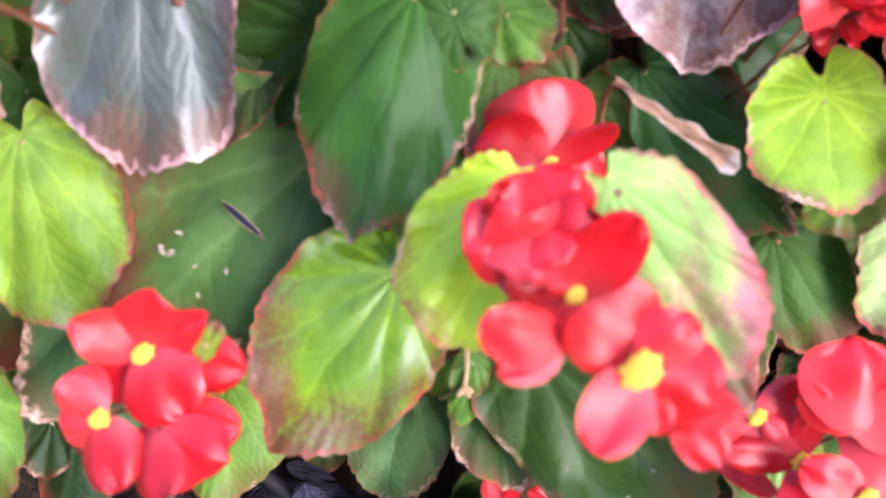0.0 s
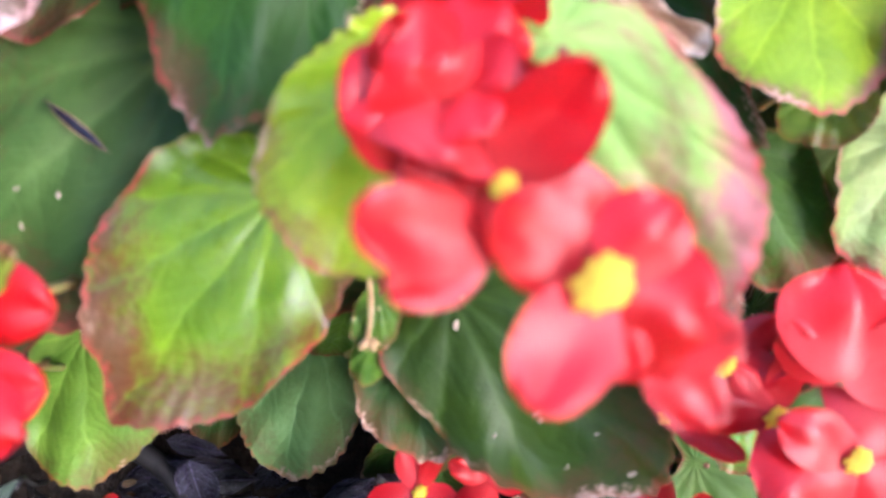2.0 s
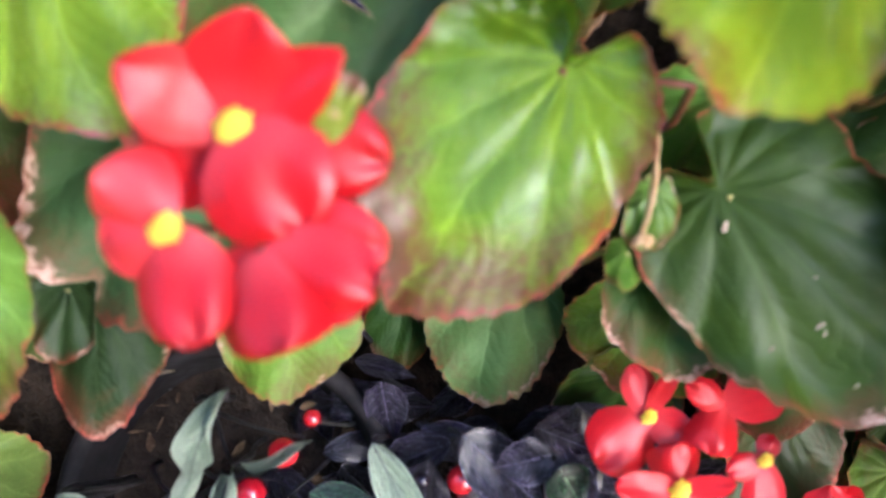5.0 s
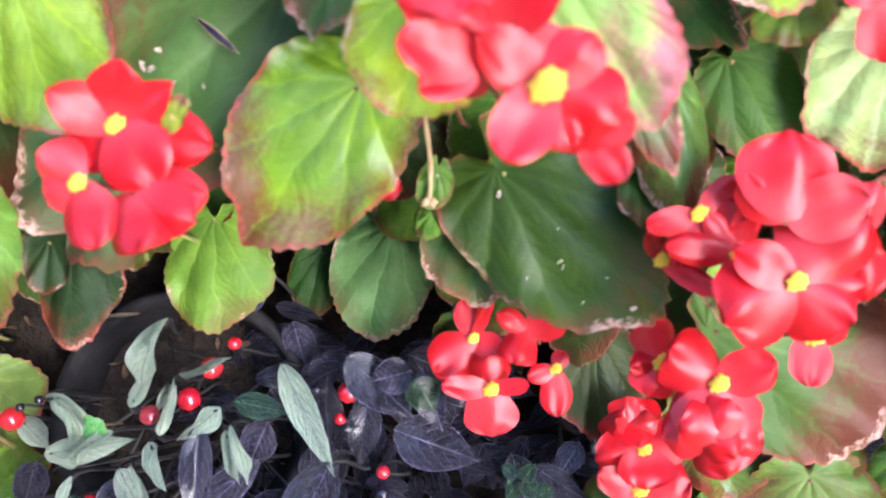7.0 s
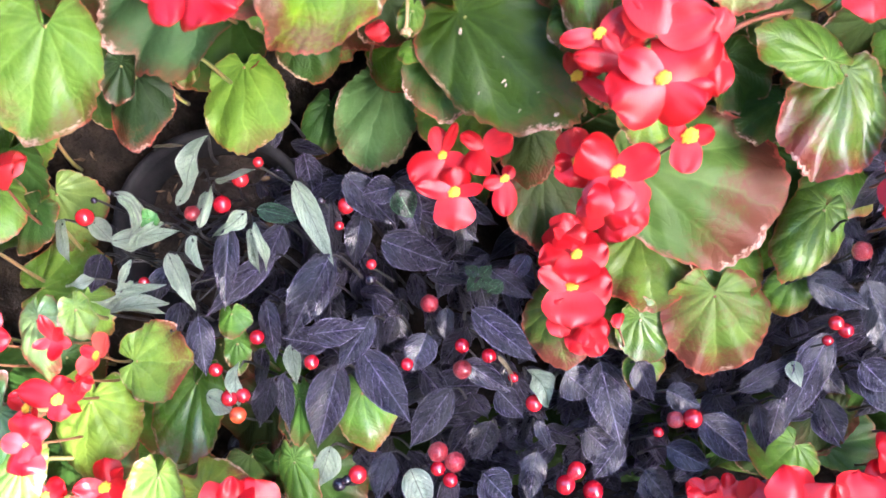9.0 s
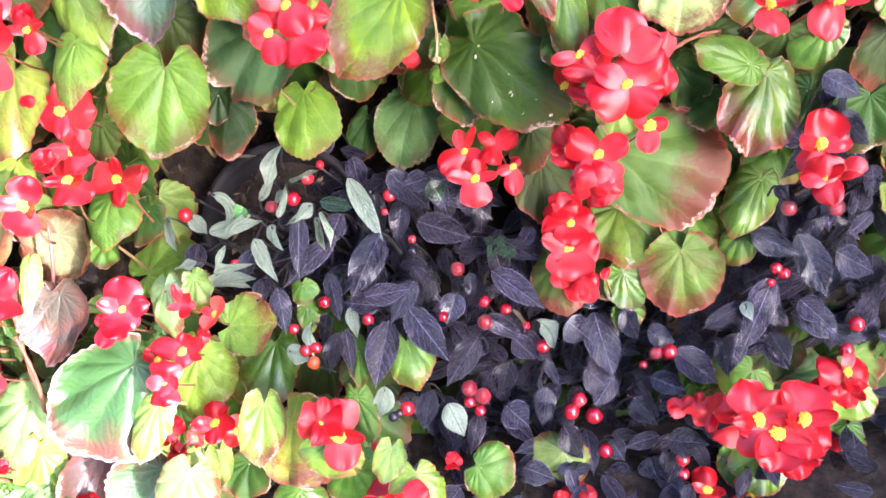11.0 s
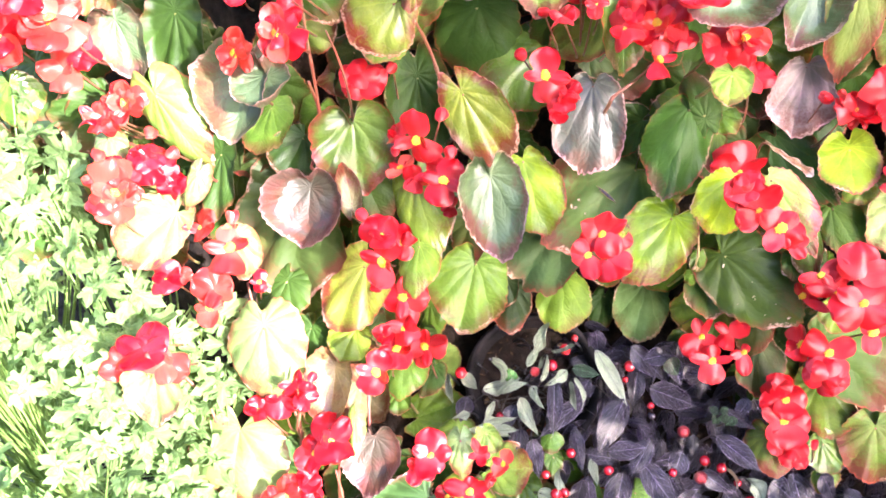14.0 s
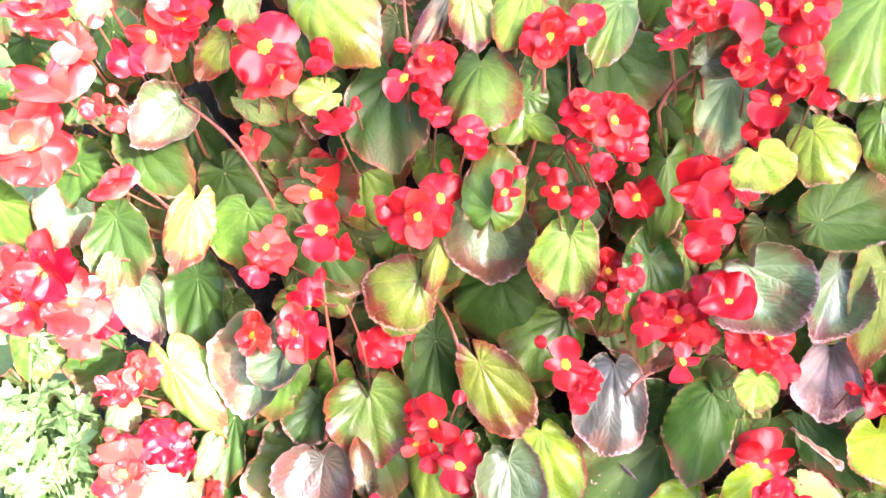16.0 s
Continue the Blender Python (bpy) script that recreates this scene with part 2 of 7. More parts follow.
BEGONIA = leaf_material("begonia_leaf", "fan", 0.42, (0.36, 0.06, 0.04, 1), 0.24, 0.15, 0.46, 0.30, (0.13, 0.022, 0.010, 1), False, 0.20)
DULL = leaf_material("dull_begonia_leaf", "fan", 0.5, (0.36, 0.06, 0.04, 1), 0.22, 0.12, 0.15, 0.28, (0.12, 0.030, 0.016, 1), False, 0.32)
SILVER = leaf_material("silvered_begonia_leaf", "fan", 0.40, (0.62, 0.36, 0.36, 1), 0.2, 0.08, 0.36, 0.34, (0.12, 0.042, 0.036, 1), True)
# pale pink bronzing paints a highlight as well as the pink rim
ROSY_SHINE = leaf_material("rosy_shine_begonia_leaf", "fan", 0.42, (0.50, 0.07, 0.06, 1), 0.30, 0.16, 0.26, 0.22, (0.42, 0.15, 0.15, 1), False, 0.3)
PEPPER = leaf_material("pepper_leaf", "feather", 0.31, (0.05, 0.04, 0.05, 1), 0.9, 0.03, 0.26, 1.0)
PARSLEY = leaf_material("parsley_leaf", "fan", 0.5, (0.2, 0.3, 0.05, 1), 0.3, 0.28)
PETAL = petal_material("red_petal", (0.46, 0.002, 0.006, 1), (0.68, 0.012, 0.018, 1), (0.80, 0.10, 0.10, 1))
# for faded petals, and for red ones with sun glare put into the colour
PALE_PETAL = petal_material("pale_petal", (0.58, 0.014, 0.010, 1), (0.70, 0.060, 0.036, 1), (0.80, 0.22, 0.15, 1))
STAMEN = plain_material("yellow_stamens", (0.85, 0.52, 0.02, 1), (0.92, 0.70, 0.06, 1), 300.0, 0.6, 0.4, 0.0006, share=0.15)
SCAB = plain_material("brown_scab", (0.16, 0.11, 0.075, 1), (0.42, 0.34, 0.27, 1), 700.0, 0.8, 0.5, 0.0004)
STALK = plain_material("green_stalk", (0.20, 0.24, 0.06, 1), (0.36, 0.20, 0.09, 1), 40.0, 0.45, 0.3, 0.001)
HERB_STALK = plain_material("herb_stalk", (0.10, 0.20, 0.04, 1), (0.17, 0.28, 0.06, 1), 40.0, 0.45, 0.2, 0.001)
RED_STALK = plain_material("red_stalk", (0.20, 0.045, 0.03, 1), (0.19, 0.085, 0.04, 1), 40.0, 0.42, 0.3, 0.001)
DARK_STALK = plain_material("dark_stalk", (0.018, 0.013, 0.018, 1), (0.032, 0.032, 0.024, 1), 60.0, 0.5, 0.3, 0.001)
BERRY = berry_material("red_berry", (0.30, 0.003, 0.012, 1), (0.44, 0.012, 0.018, 1), (0.5, 0.06, 0.05, 1), 0.0)
WRINKLED = berry_material("wrinkled_berry", (0.30, 0.006, 0.02, 1), (0.40, 0.012, 0.025, 1), (0.55, 0.10, 0.11, 1), 1.0)
BLACK_BERRY = plain_material("black_berry", (0.008, 0.007, 0.012, 1), (0.02, 0.014, 0.022, 1), 60.0, 0.12, 0.05, 0.0004)
ORANGE_BERRY = plain_material("orange_berry", (0.50, 0.03, 0.012, 1), (0.60, 0.11, 0.03, 1), 120.0, 0.2, 0.1, 0.0006)
SOIL = plain_material("dark_soil", (0.014, 0.011, 0.009, 1), (0.040, 0.030, 0.022, 1), 60.0, 0.9, 1.0, 0.008, where="world", shine=0.08)
POT = plain_material("black_plastic", (0.007, 0.007, 0.008, 1), (0.024, 0.022, 0.022, 1), 30.0, 0.7, 0.35, 0.002, where="world", shine=0.12)
TURF = plain_material("turf", (0.045, 0.085, 0.018, 1), (0.10, 0.15, 0.035, 1), 7.0, 0.85, 1.0, 0.02, where="world", shine=0.15)
GRASS = plain_material("grass_blade", (0.09, 0.15, 0.04, 1), (0.18, 0.26, 0.085, 1), 14.0, 0.45, 0.2, 0.001, where="world", share=0.25)
RENDER_WALL = plain_material("painted_render", (0.12, 0.118, 0.12, 1), (0.17, 0.165, 0.165, 1), 1.5, 0.85, 0.4, 0.01, where="world")
LITTER = plain_material("leaf_litter", (0.05, 0.03, 0.018, 1), (0.16, 0.11, 0.06, 1), 90.0, 0.85, 0.5, 0.001, where="world", shine=0.1)
DRY = plain_material("dried_flower", (0.36, 0.22, 0.10, 1), (0.5, 0.36, 0.2, 1), 150.0, 0.8, 0.6, 0.001)



def withered_material():
    """A dead leaf: brown in its folds, tan and bleached at the ragged rim."""
    n = Nodes("withered_leaf", 0.75)
    at = n.attribute("leaf_place")["Vector"]
    xyz = n.split(at)
    cloud = n.noise(9.0, 4.0, at)
    colour = n.mix(n.ramp(cloud, 0.38, 0.62), (0.20, 0.085, 0.045, 1), (0.42, 0.25, 0.13, 1))
    rim = n.ramp(n.math("ADD", xyz[2], n.math("MULTIPLY", n.math("SUBTRACT", cloud, 0.5), 0.9)), 0.5, 1.0)
    colour = n.mix(rim, colour, (0.50, 0.34, 0.24, 1))
    colour = n.mix(n.ramp(xyz[1], 0.88, 0.95), colour, (0.58, 0.46, 0.35, 1))
    n.base(colour)
    n.bump(n.noise(40.0, 4.0, at), 0.4, 0.001)
    n.see_through(colour, 0.12)
    return n.mat


WITHERED = withered_material()

# colour of a begonia leaf and how far it is bronzed
KINDS = {
    "l": (0.20, 0.31, 0.036, 0.34), "y": (0.24, 0.35, 0.06, 0.25), "lr": (0.175, 0.28, 0.04, 0.5), "lo": (0.25, 0.31, 0.045, 0.6),
    "lb": (0.20, 0.26, 0.07, 0.62), "g": (0.095, 0.185, 0.022, 0.3), "gl": (0.13, 0.235, 0.03, 0.3), "gb": (0.12, 0.20, 0.03, 0.62),
    # "d" is darkened in its colour for leaves standing in shade
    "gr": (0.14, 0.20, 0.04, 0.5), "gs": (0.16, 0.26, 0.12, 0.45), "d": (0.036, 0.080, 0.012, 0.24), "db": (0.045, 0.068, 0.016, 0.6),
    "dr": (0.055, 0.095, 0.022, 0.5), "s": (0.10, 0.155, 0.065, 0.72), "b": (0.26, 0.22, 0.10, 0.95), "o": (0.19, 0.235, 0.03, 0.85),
    # "c" is lime leaf with the bleaching of full sun put into its colour
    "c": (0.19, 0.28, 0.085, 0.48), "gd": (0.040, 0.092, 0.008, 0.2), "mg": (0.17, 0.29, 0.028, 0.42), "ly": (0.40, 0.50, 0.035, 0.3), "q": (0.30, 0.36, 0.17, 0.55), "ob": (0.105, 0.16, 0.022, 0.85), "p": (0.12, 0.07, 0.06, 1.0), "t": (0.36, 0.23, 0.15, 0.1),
}
PEPPER_KINDS = {"k": (0.049, 0.043, 0.070, 1), "e": (0.58, 0.68, 0.52, 0.0), "h": (0.035, 0.075, 0.04, 1), "t": (0.50, 0.40, 0.28, 0.2)}
LEAF_WORDS = {
    "l": "lime green waxy begonia leaf with pinkish rim", "y": "small yellow-green begonia leaf", "g": "glossy mid-green begonia leaf",
    "c": "begonia leaf coloured pale cream-green as if in full sun", "d": "begonia leaf coloured dark green for its place in shade", "s": "silvery bronze begonia leaf with purple sheen", "b": "browned bronze begonia leaf",
    "o": "lime leaf flushed orange and bronze at the rim", "p": "purple-brown folded begonia leaf", "t": "dried tan strip of begonia leaf", "mg": "glossy mid-green begonia leaf browned along the rim",
}


# ---------------------------------------------------------------- mesh helpers
def mesh_of(name, verts, faces, material, place=None, smooth=True):
    me = bpy.data.meshes.new(name)
    me.from_pydata([tuple(v) for v in verts], [], faces)
    if place is not None:
        me.attributes.new("leaf_place", "FLOAT_VECTOR", "POINT").data.foreach_set("vector", np.asarray(place, dtype=np.float32).ravel())
    if smooth:
        me.polygons.foreach_set("use_smooth", [True] * len(me.polygons))
    me.materials.append(material)
    me.update()
    return me


def part(name, me, parent, m, label="", colour=None):
    """One mesh object under a thing or a part, standing at the world pose m."""
    ob = new(name, me)
    ob.parent = parent
    ob["at"] = [c for row in m for c in row]
    over = Matrix([parent["at"][i:i + 4] for i in (0, 4, 8, 12)])
    ob.matrix_parent_inverse = over.inverted()
    ob.matrix_basis = m
    if label:
        ob["label"] = label
    if colour:
        ob.color = colour
    return ob


def thing(name, x, y, z, label, category, group=""):
    """An Empty at a thing's base, which carries its parts."""
    ob = new(name)
    ob.empty_display_size = 0.03
    m = Matrix.Translation((x, y, z))
    ob.matrix_basis = m
    ob["at"] = [c for row in m for c in row]
    return tagged(ob, label, category, group)


def tube(points, radii, sides=6):
    """Verts and faces of a round stalk along the points, its ends closed."""
    pts = [Vector(p) for p in points]
    verts, faces, side = [], [], None
    for i, p in enumerate(pts):
        way = (pts[min(i + 1, len(pts) - 1)] - pts[max(i - 1, 0)]).normalized()
        if side is None:
            side = way.orthogonal().normalized()
        side = (side - way * side.dot(way)).normalized()
        other = way.cross(side)
        for k in range(sides):
            a = 2 * math.pi * k / sides
            verts.append(p + (side * math.cos(a) + other * math.sin(a)) * radii[i])
    for i in range(len(pts) - 1):
        for k in range(sides):
            a, b = i * sides + k, i * sides + (k + 1) % sides
            faces.append((a, b, b + sides, a + sides))
    faces.append(tuple(reversed(range(sides))))
    faces.append(tuple(range(len(verts) - sides, len(verts))))
    return verts, faces


def bezier(a, b, c, d, steps):
    a, b, c, d = map(Vector, (a, b, c, d))
    out = []
    for i in range(steps + 1):
        t = i / steps
        out.append(a * (1 - t) ** 3 + b * 3 * t * (1 - t) ** 2 + c * 3 * t * t * (1 - t) + d * t ** 3)
    return out


def fan_leaf(name, material, rng, cup, droop, wave, notch, fold, curl, teeth=26, rings=10, seg=130, lobes=0.0, mid=0.42, bumps=(), pleat=1.0):
    """A rounded begonia leaf: petiole at the origin, tip at y = 1, one wide; raised between its fanning veins.
    mid: where its middle lies, lower for long ears behind the petiole; bumps: swellings of the outline (degrees from the tip, height, degrees wide)."""
    verts, place, faces = [], [], []
    skew, ph1, ph2 = rng.uniform(-0.13, 0.13), rng.uniform(0, 6.28), rng.uniform(0, 6.28)
    heart = np.array((0.0, 0.045))
    seed = Vector((rng.uniform(0, 50), rng.uniform(0, 50), 0))
    for k in range(rings + 1):
        f = (k / rings) ** 0.85
        for j in range(seg):
            a = 2 * math.pi * j / seg
            near = (a + math.pi) % (2 * math.pi) - math.pi
            back = abs(a - math.pi)
            saw = abs(((teeth * a / (2 * math.pi) + 0.35 * math.sin(3 * a + ph2)) % 1.0) - 0.5) * 2
            r = 1 + (0.042 * saw - 0.021) * (0.75 + 0.5 * math.sin(4 * a + ph1)) + 0.035 * math.sin(3 * a + ph2) + 0.02 * math.sin(5 * a + ph1) + 0.012 * math.sin(9 * a + ph2) + lobes * math.sin(7 * a)
            r += 0.035 * noise.noise(seed + Vector((2.6 * math.cos(a), 2.6 * math.sin(a), 1))) + 0.022 * noise.noise(seed + Vector((8 * math.cos(a), 8 * math.sin(a), 4)))
            for turn, height, spread in bumps:
                off = (math.degrees(a) - turn + 180) % 360 - 180
                r += height * math.exp(-(off / spread) ** 2)
            x = 0.5 * math.sin(a) * r * (1 + skew * math.cos(a)) + skew * math.cos(a * 0.5) * 0.4 * (1 - math.cos(a)) * 0.3
            y = mid + (0.98 - mid) * math.cos(a) * r + 0.045 * math.exp(-(near / 0.22) ** 2)
            y += notch * math.exp(-(back / 0.15) ** 2)
            p = heart + f * (np.array((x, y)) - heart)
            x, y = p
            ang, rad = math.atan2(x, y + 0.02) + 0.16 * noise.noise(seed + Vector((1.8 * x, 1.8 * y, 3))), math.hypot(x, y)
            wedge = 0.5 + 0.5 * math.cos(2 * math.pi * abs(ang) / 0.48)
            z = cup * (x * x * 2.2 + 0.35 * (y - 0.3) ** 2) - droop * max(y, 0) ** 2 + fold * abs(x) * (1 - 0.2 * y)
            z += pleat * (0.042 + 0.026 * noise.noise(seed + Vector((2 * x, 2 * y, 20)))) * rad * (0.5 - wedge ** 1.6) + wave * f ** 3 * math.sin(6 * a + ph2) + 0.5 * wave * f ** 2 * math.sin(3 * a + ph1)
            z += curl * max(0.0, f - 0.72) ** 1.5 * 2.2 * (0.6 + 0.4 * math.sin(2 * a + ph2))
            z += 0.045 * f * noise.noise(seed + Vector((2.4 * x, 2.4 * y, 7))) + 0.016 * f * noise.noise(seed + Vector((7 * x, 7 * y, 9)))
            verts.append((x, y, z))
            place.append((x, y, f))
    for k in range(rings):
        for j in range(seg):
            b = (j + 1) % seg
            faces.append((k * seg + j, k * seg + b, (k + 1) * seg + b, (k + 1) * seg + j))
    return mesh_of(name, verts, faces, material, place)


def feather_leaf(name, material, rng, fold, droop, twist, wave):
    """A pointed pepper leaf, folded along its midrib: base at the origin, tip at y = 1, one wide."""
    verts, place, faces = [], [], []
    ny, nx, ph = 24, 10, rng.uniform(0, 6.28)
    lean = rng.uniform(-0.06, 0.06)
    for i in range(ny + 1):
        y = i / ny
        w = 0.5 * max(0.012, 2.85 * y ** 0.64 * (1 - y) ** 1.02 * (1 - 0.35 * max(0.0, y - 0.72) / 0.28) + 0.012 * math.sin(23 * y + ph))
        for j in range(nx + 1):
            u = 2 * j / nx - 1
            x = u * w
            z = fold * abs(x) - droop * y * y + wave * math.sin(9 * y + ph + (1.5 if u > 0 else 0)) * abs(u) ** 2
            z += 0.011 * math.sqrt(abs(u)) * math.cos(y * 42 - abs(u) * 9) + 0.012 * math.sin(13 * y + ph) * u + lean * u * math.sin(3 * y)
            x += lean * math.sin(math.pi * y)
            c, s = math.cos(twist * y), math.sin(twist * y)
            verts.append((x * c - z * s, y, x * s + z * c))
            place.append((x, y, abs(u)))
    for i in range(ny):
        for j in range(nx):
            a = i * (nx + 1) + j
            faces.append((a, a + 1, a + nx + 2, a + nx + 1))
    return mesh_of(name, verts, faces, material, place)


def wilted_leaf(name, material, rng):
    """A limp pepper leaf, its sides rolled in and its spine bent: base at the origin, tip at y = 1, one wide."""
    verts, place, faces = [], [], []
    ny, nx, ph = 26, 10, rng.uniform(0, 6.28)
    roll, bend, sway, twist = rng.uniform(1.0, 2.3), rng.uniform(-0.5, 0.7), rng.uniform(-0.35, 0.35), rng.uniform(-2.2, 2.2)
    for i in range(ny + 1):
        y = i / ny
        w = 0.5 * max(0.014, 2.62 * y ** 0.64 * (1 - y) ** 0.86 * (1 + 0.07 * math.sin(13 * y + ph)))
        r = roll * (0.75 + 0.5 * math.sin(4 * y + ph))
        for k in range(nx + 1):
            u = 2 * k / nx - 1
            x = w * math.sin(u * r) / r + 0.03 * math.sin(11 * y + 2 * u + ph) * abs(u)
            z = w * (1 - math.cos(u * r)) / r + 0.03 * abs(u) ** 2 * math.sin(15 * y + ph + 3 * u)
            c, q = math.cos(twist * (y - 0.3)), math.sin(twist * (y - 0.3))
            verts.append((x * c - z * q + sway * math.sin(math.pi * y), y, x * q + z * c + bend * math.sin(math.pi * y) * 0.6))
            place.append((u * w, y, abs(u)))
    for i in range(ny):
        for k in range(nx):
            p = i * (nx + 1) + k
            faces.append((p, p + 1, p + nx + 2, p + nx + 1))
    return mesh_of(name, verts, faces, material, place)


def petal_mesh(name, material, rng, wide, cup, curl, ruffle, point=0.0):
    """A petal from the origin to y = 1, rounded or drawn to a point."""
    verts, place, faces = [], [], []
    ny, nx, ph = 13, 10, rng.uniform(0, 6.28)
    for i in range(ny + 1):
        s = 0.5 - 0.5 * math.cos(math.pi * i / ny)
        w = wide * 0.5 * max(0.03 + 0.05 * (1 - s), math.sqrt(max(0.0, 1 - ((s - 0.58) / (0.42 if s > 0.58 else 0.585)) ** 2)))
        w *= 1 - point * max(0.0, s - 0.55) ** 1.2 * 1.3
        for j in range(nx + 1):
            u = 2 * j / nx - 1
            x = u * w * (1 + 0.03 * math.sin(7 * s + ph) + 0.10 * noise.noise(Vector((u, s * 3, ph))))
            y = s + 0.02 * math.sin(4 * u + ph) * s
            z = cup * (x * x * 1.8) + curl * s * s + ruffle * s * s * math.sin(6 * u + ph) - 0.12 * curl * s
            z += 0.5 * point * abs(x) * s
            z += 0.16 * s * noise.noise(Vector((x * 2.2 + ph, y * 2.2, wide))) + 0.05 * s * noise.noise(Vector((x * 6, y * 6 + ph, cup)))
            verts.append((x, y, z))
            place.append((x, y, s))
    for i in range(ny):
        for j in range(nx):
            a = i * (nx + 1) + j
            faces.append((a, a + 1, a + nx + 2, a + nx + 1))
    return mesh_of(name, verts, faces, material, place)


def ball(name, material, rng, rough=0.0, flat=1.0, rows=10, cols=16, dimple=0.08):
    verts, faces = [(0, 0, flat - dimple)], []
    for i in range(1, rows):
        a = math.pi * i / rows
        for j in range(cols):
            b = 2 * math.pi * j / cols
            p = Vector((math.sin(a) * math.cos(b), math.sin(a) * math.sin(b), math.cos(a) * flat))
            verts.append(p * (1 + rough * (noise.noise(p * 3.1 + Vector((rng.random(), 5, 3))) + 0.5 * noise.noise(p * 7.0))))
    verts.append((0, 0, -flat + dimple))
    for j in range(cols):
        faces.append((0, 1 + j, 1 + (j + 1) % cols))
        for i in range(rows - 2):
            a, b = 1 + i * cols + j, 1 + i * cols + (j + 1) % cols
            faces.append((a, a + cols, b + cols, b))
        faces.append((len(verts) - 1, len(verts) - 1 - cols + (j + 1) % cols, len(verts) - 1 - cols + j))
    return mesh_of(name, verts, faces, material)


def stamen_mesh(rng):
    """A tight head of small yellow anthers on short filaments."""
    verts, faces = [], []
    for i in range(26):
        a, q = i * 2.39996, math.sqrt((i + 0.5) / 26)
        c = Vector((math.cos(a) * q * 0.8, math.sin(a) * q * 0.8, 0.75 - 0.55 * q * q + rng.uniform(-0.08, 0.08)))
        lean = Vector((math.cos(a) * q, math.sin(a) * q, 0.9)).normalized()
        v, f = tube([c - lean * 0.5, c, c + lean * 0.22, c + lean * 0.3], [0.09, 0.19, 0.22, 0.12], 6)
        faces += [tuple(k + len(verts) for k in q4) for q4 in f]
        verts += v
    return mesh_of("flower_centre", verts, faces, STAMEN)


shapes = random.Random(7)
LEAF_MESHES = [fan_leaf("begonia_blade", BEGONIA, shapes, shapes.uniform(-0.5, 0.25), shapes.uniform(-0.05, 0.34), shapes.uniform(0.016, 0.05),
                        shapes.uniform(0.18, 0.32), shapes.uniform(-0.16, 0.26), shapes.uniform(-0.6, 0.6), mid=shapes.uniform(0.28, 0.37)) for _ in range(24)]
CUPPED_MESHES = [fan_leaf("begonia_blade", BEGONIA, shapes, shapes.uniform(0.25, 0.5), shapes.uniform(-0.12, 0.1), shapes.uniform(0.02, 0.04),
                          shapes.uniform(0.16, 0.26), shapes.uniform(0.0, 0.2), shapes.uniform(0.6, 1.3), mid=shapes.uniform(0.30, 0.37), pleat=0.4) for _ in range(6)]
RAGGED_MESHES = [fan_leaf("begonia_blade", BEGONIA, shapes, shapes.uniform(-0.3, 0.2), shapes.uniform(0.0, 0.2), shapes.uniform(0.03, 0.05),
                          0.2, 0.1, shapes.uniform(-0.6, 0.6), lobes=0.03, mid=0.34) for _ in range(4)]
def dry_strip(rng):
    """A withered leaf rolled into a strip, thin at the stalk, broader and crumpled towards the end: from the origin to y = 1."""
    verts, place, faces, ny, nx = [], [], [], 44, 8
    ph = rng.uniform(0, 6.28)
    for i in range(ny + 1):
        y = i / ny
        half = 0.5 * (0.35 + 0.75 * y ** 1.3) * (1 - max(0.0, y - 0.93) * 9) * (1 + 0.16 * math.sin(19 * y + ph) + rng.uniform(-0.1, 0.1))
        bend = 0.35 * math.sin(3.1 * y + ph) * y
        for k in range(nx + 1):
            u = 2 * k / nx - 1
            x = bend + half * u + 0.06 * math.sin(23 * y + 3 * u)
            z = 0.055 * abs(u) * (0.5 + y) + 0.035 * math.sin(3.2 * u + 4 * y) * y + 0.02 * math.sin(27 * y + 5 * u + ph) + 0.04 * noise.noise(Vector((3 * u, 9 * y, ph)))
            verts.append((x, y, z))
            place.append((0.2 * x, y, abs(u)))
    for i in range(ny):
        for k in range(nx):
            p = i * (nx + 1) + k
            faces.append((p, p + 1, p + nx + 2, p + nx + 1))
    return mesh_of("begonia_blade", verts, faces, WITHERED, place)


def recoated(meshes, material):
    """The same blades in another finish."""
    made = [me.copy() for me in meshes]
    for me in made:
        me.materials[0] = material
    return made


SILVER_MESHES = recoated(CUPPED_MESHES, SILVER)
DULL_MESHES = recoated(LEAF_MESHES[:10] + RAGGED_MESHES, DULL)
CRUMPLED_MESHES = [dry_strip(shapes) for _ in range(2)]
PEPPER_MESHES = [feather_leaf("pepper_blade", PEPPER, shapes, shapes.uniform(-0.1, 0.34), shapes.uniform(-0.05, 0.26), shapes.uniform(-0.3, 0.3), 0.025) for _ in range(12)]
WILTED_MESHES = [wilted_leaf("pepper_blade", PEPPER, shapes) for _ in range(10)]
WIDE_PETALS = [petal_mesh("wide_petal", PETAL, shapes, shapes.uniform(1.05, 1.28), shapes.uniform(-0.75, 0.5), shapes.uniform(-0.5, 0.45), 0.06) for _ in range(9)]
SLIM_PETALS = [petal_mesh("slim_petal", PETAL, shapes, shapes.uniform(0.46, 0.62), shapes.uniform(-0.6, 0.7), shapes.uniform(-0.4, 0.4), 0.05) for _ in range(6)]
CUP_PETALS = [petal_mesh("cupped_petal", PETAL, shapes, shapes.uniform(0.95, 1.15), shapes.uniform(-0.75, -0.3), shapes.uniform(-0.5, -0.1), 0.05) for _ in range(7)]
SUN_PALED_WIDE, SUN_PALED_SLIM, SUN_PALED_CUP = (recoated(group, PALE_PETAL) for group in (WIDE_PETALS, SLIM_PETALS, CUP_PETALS))
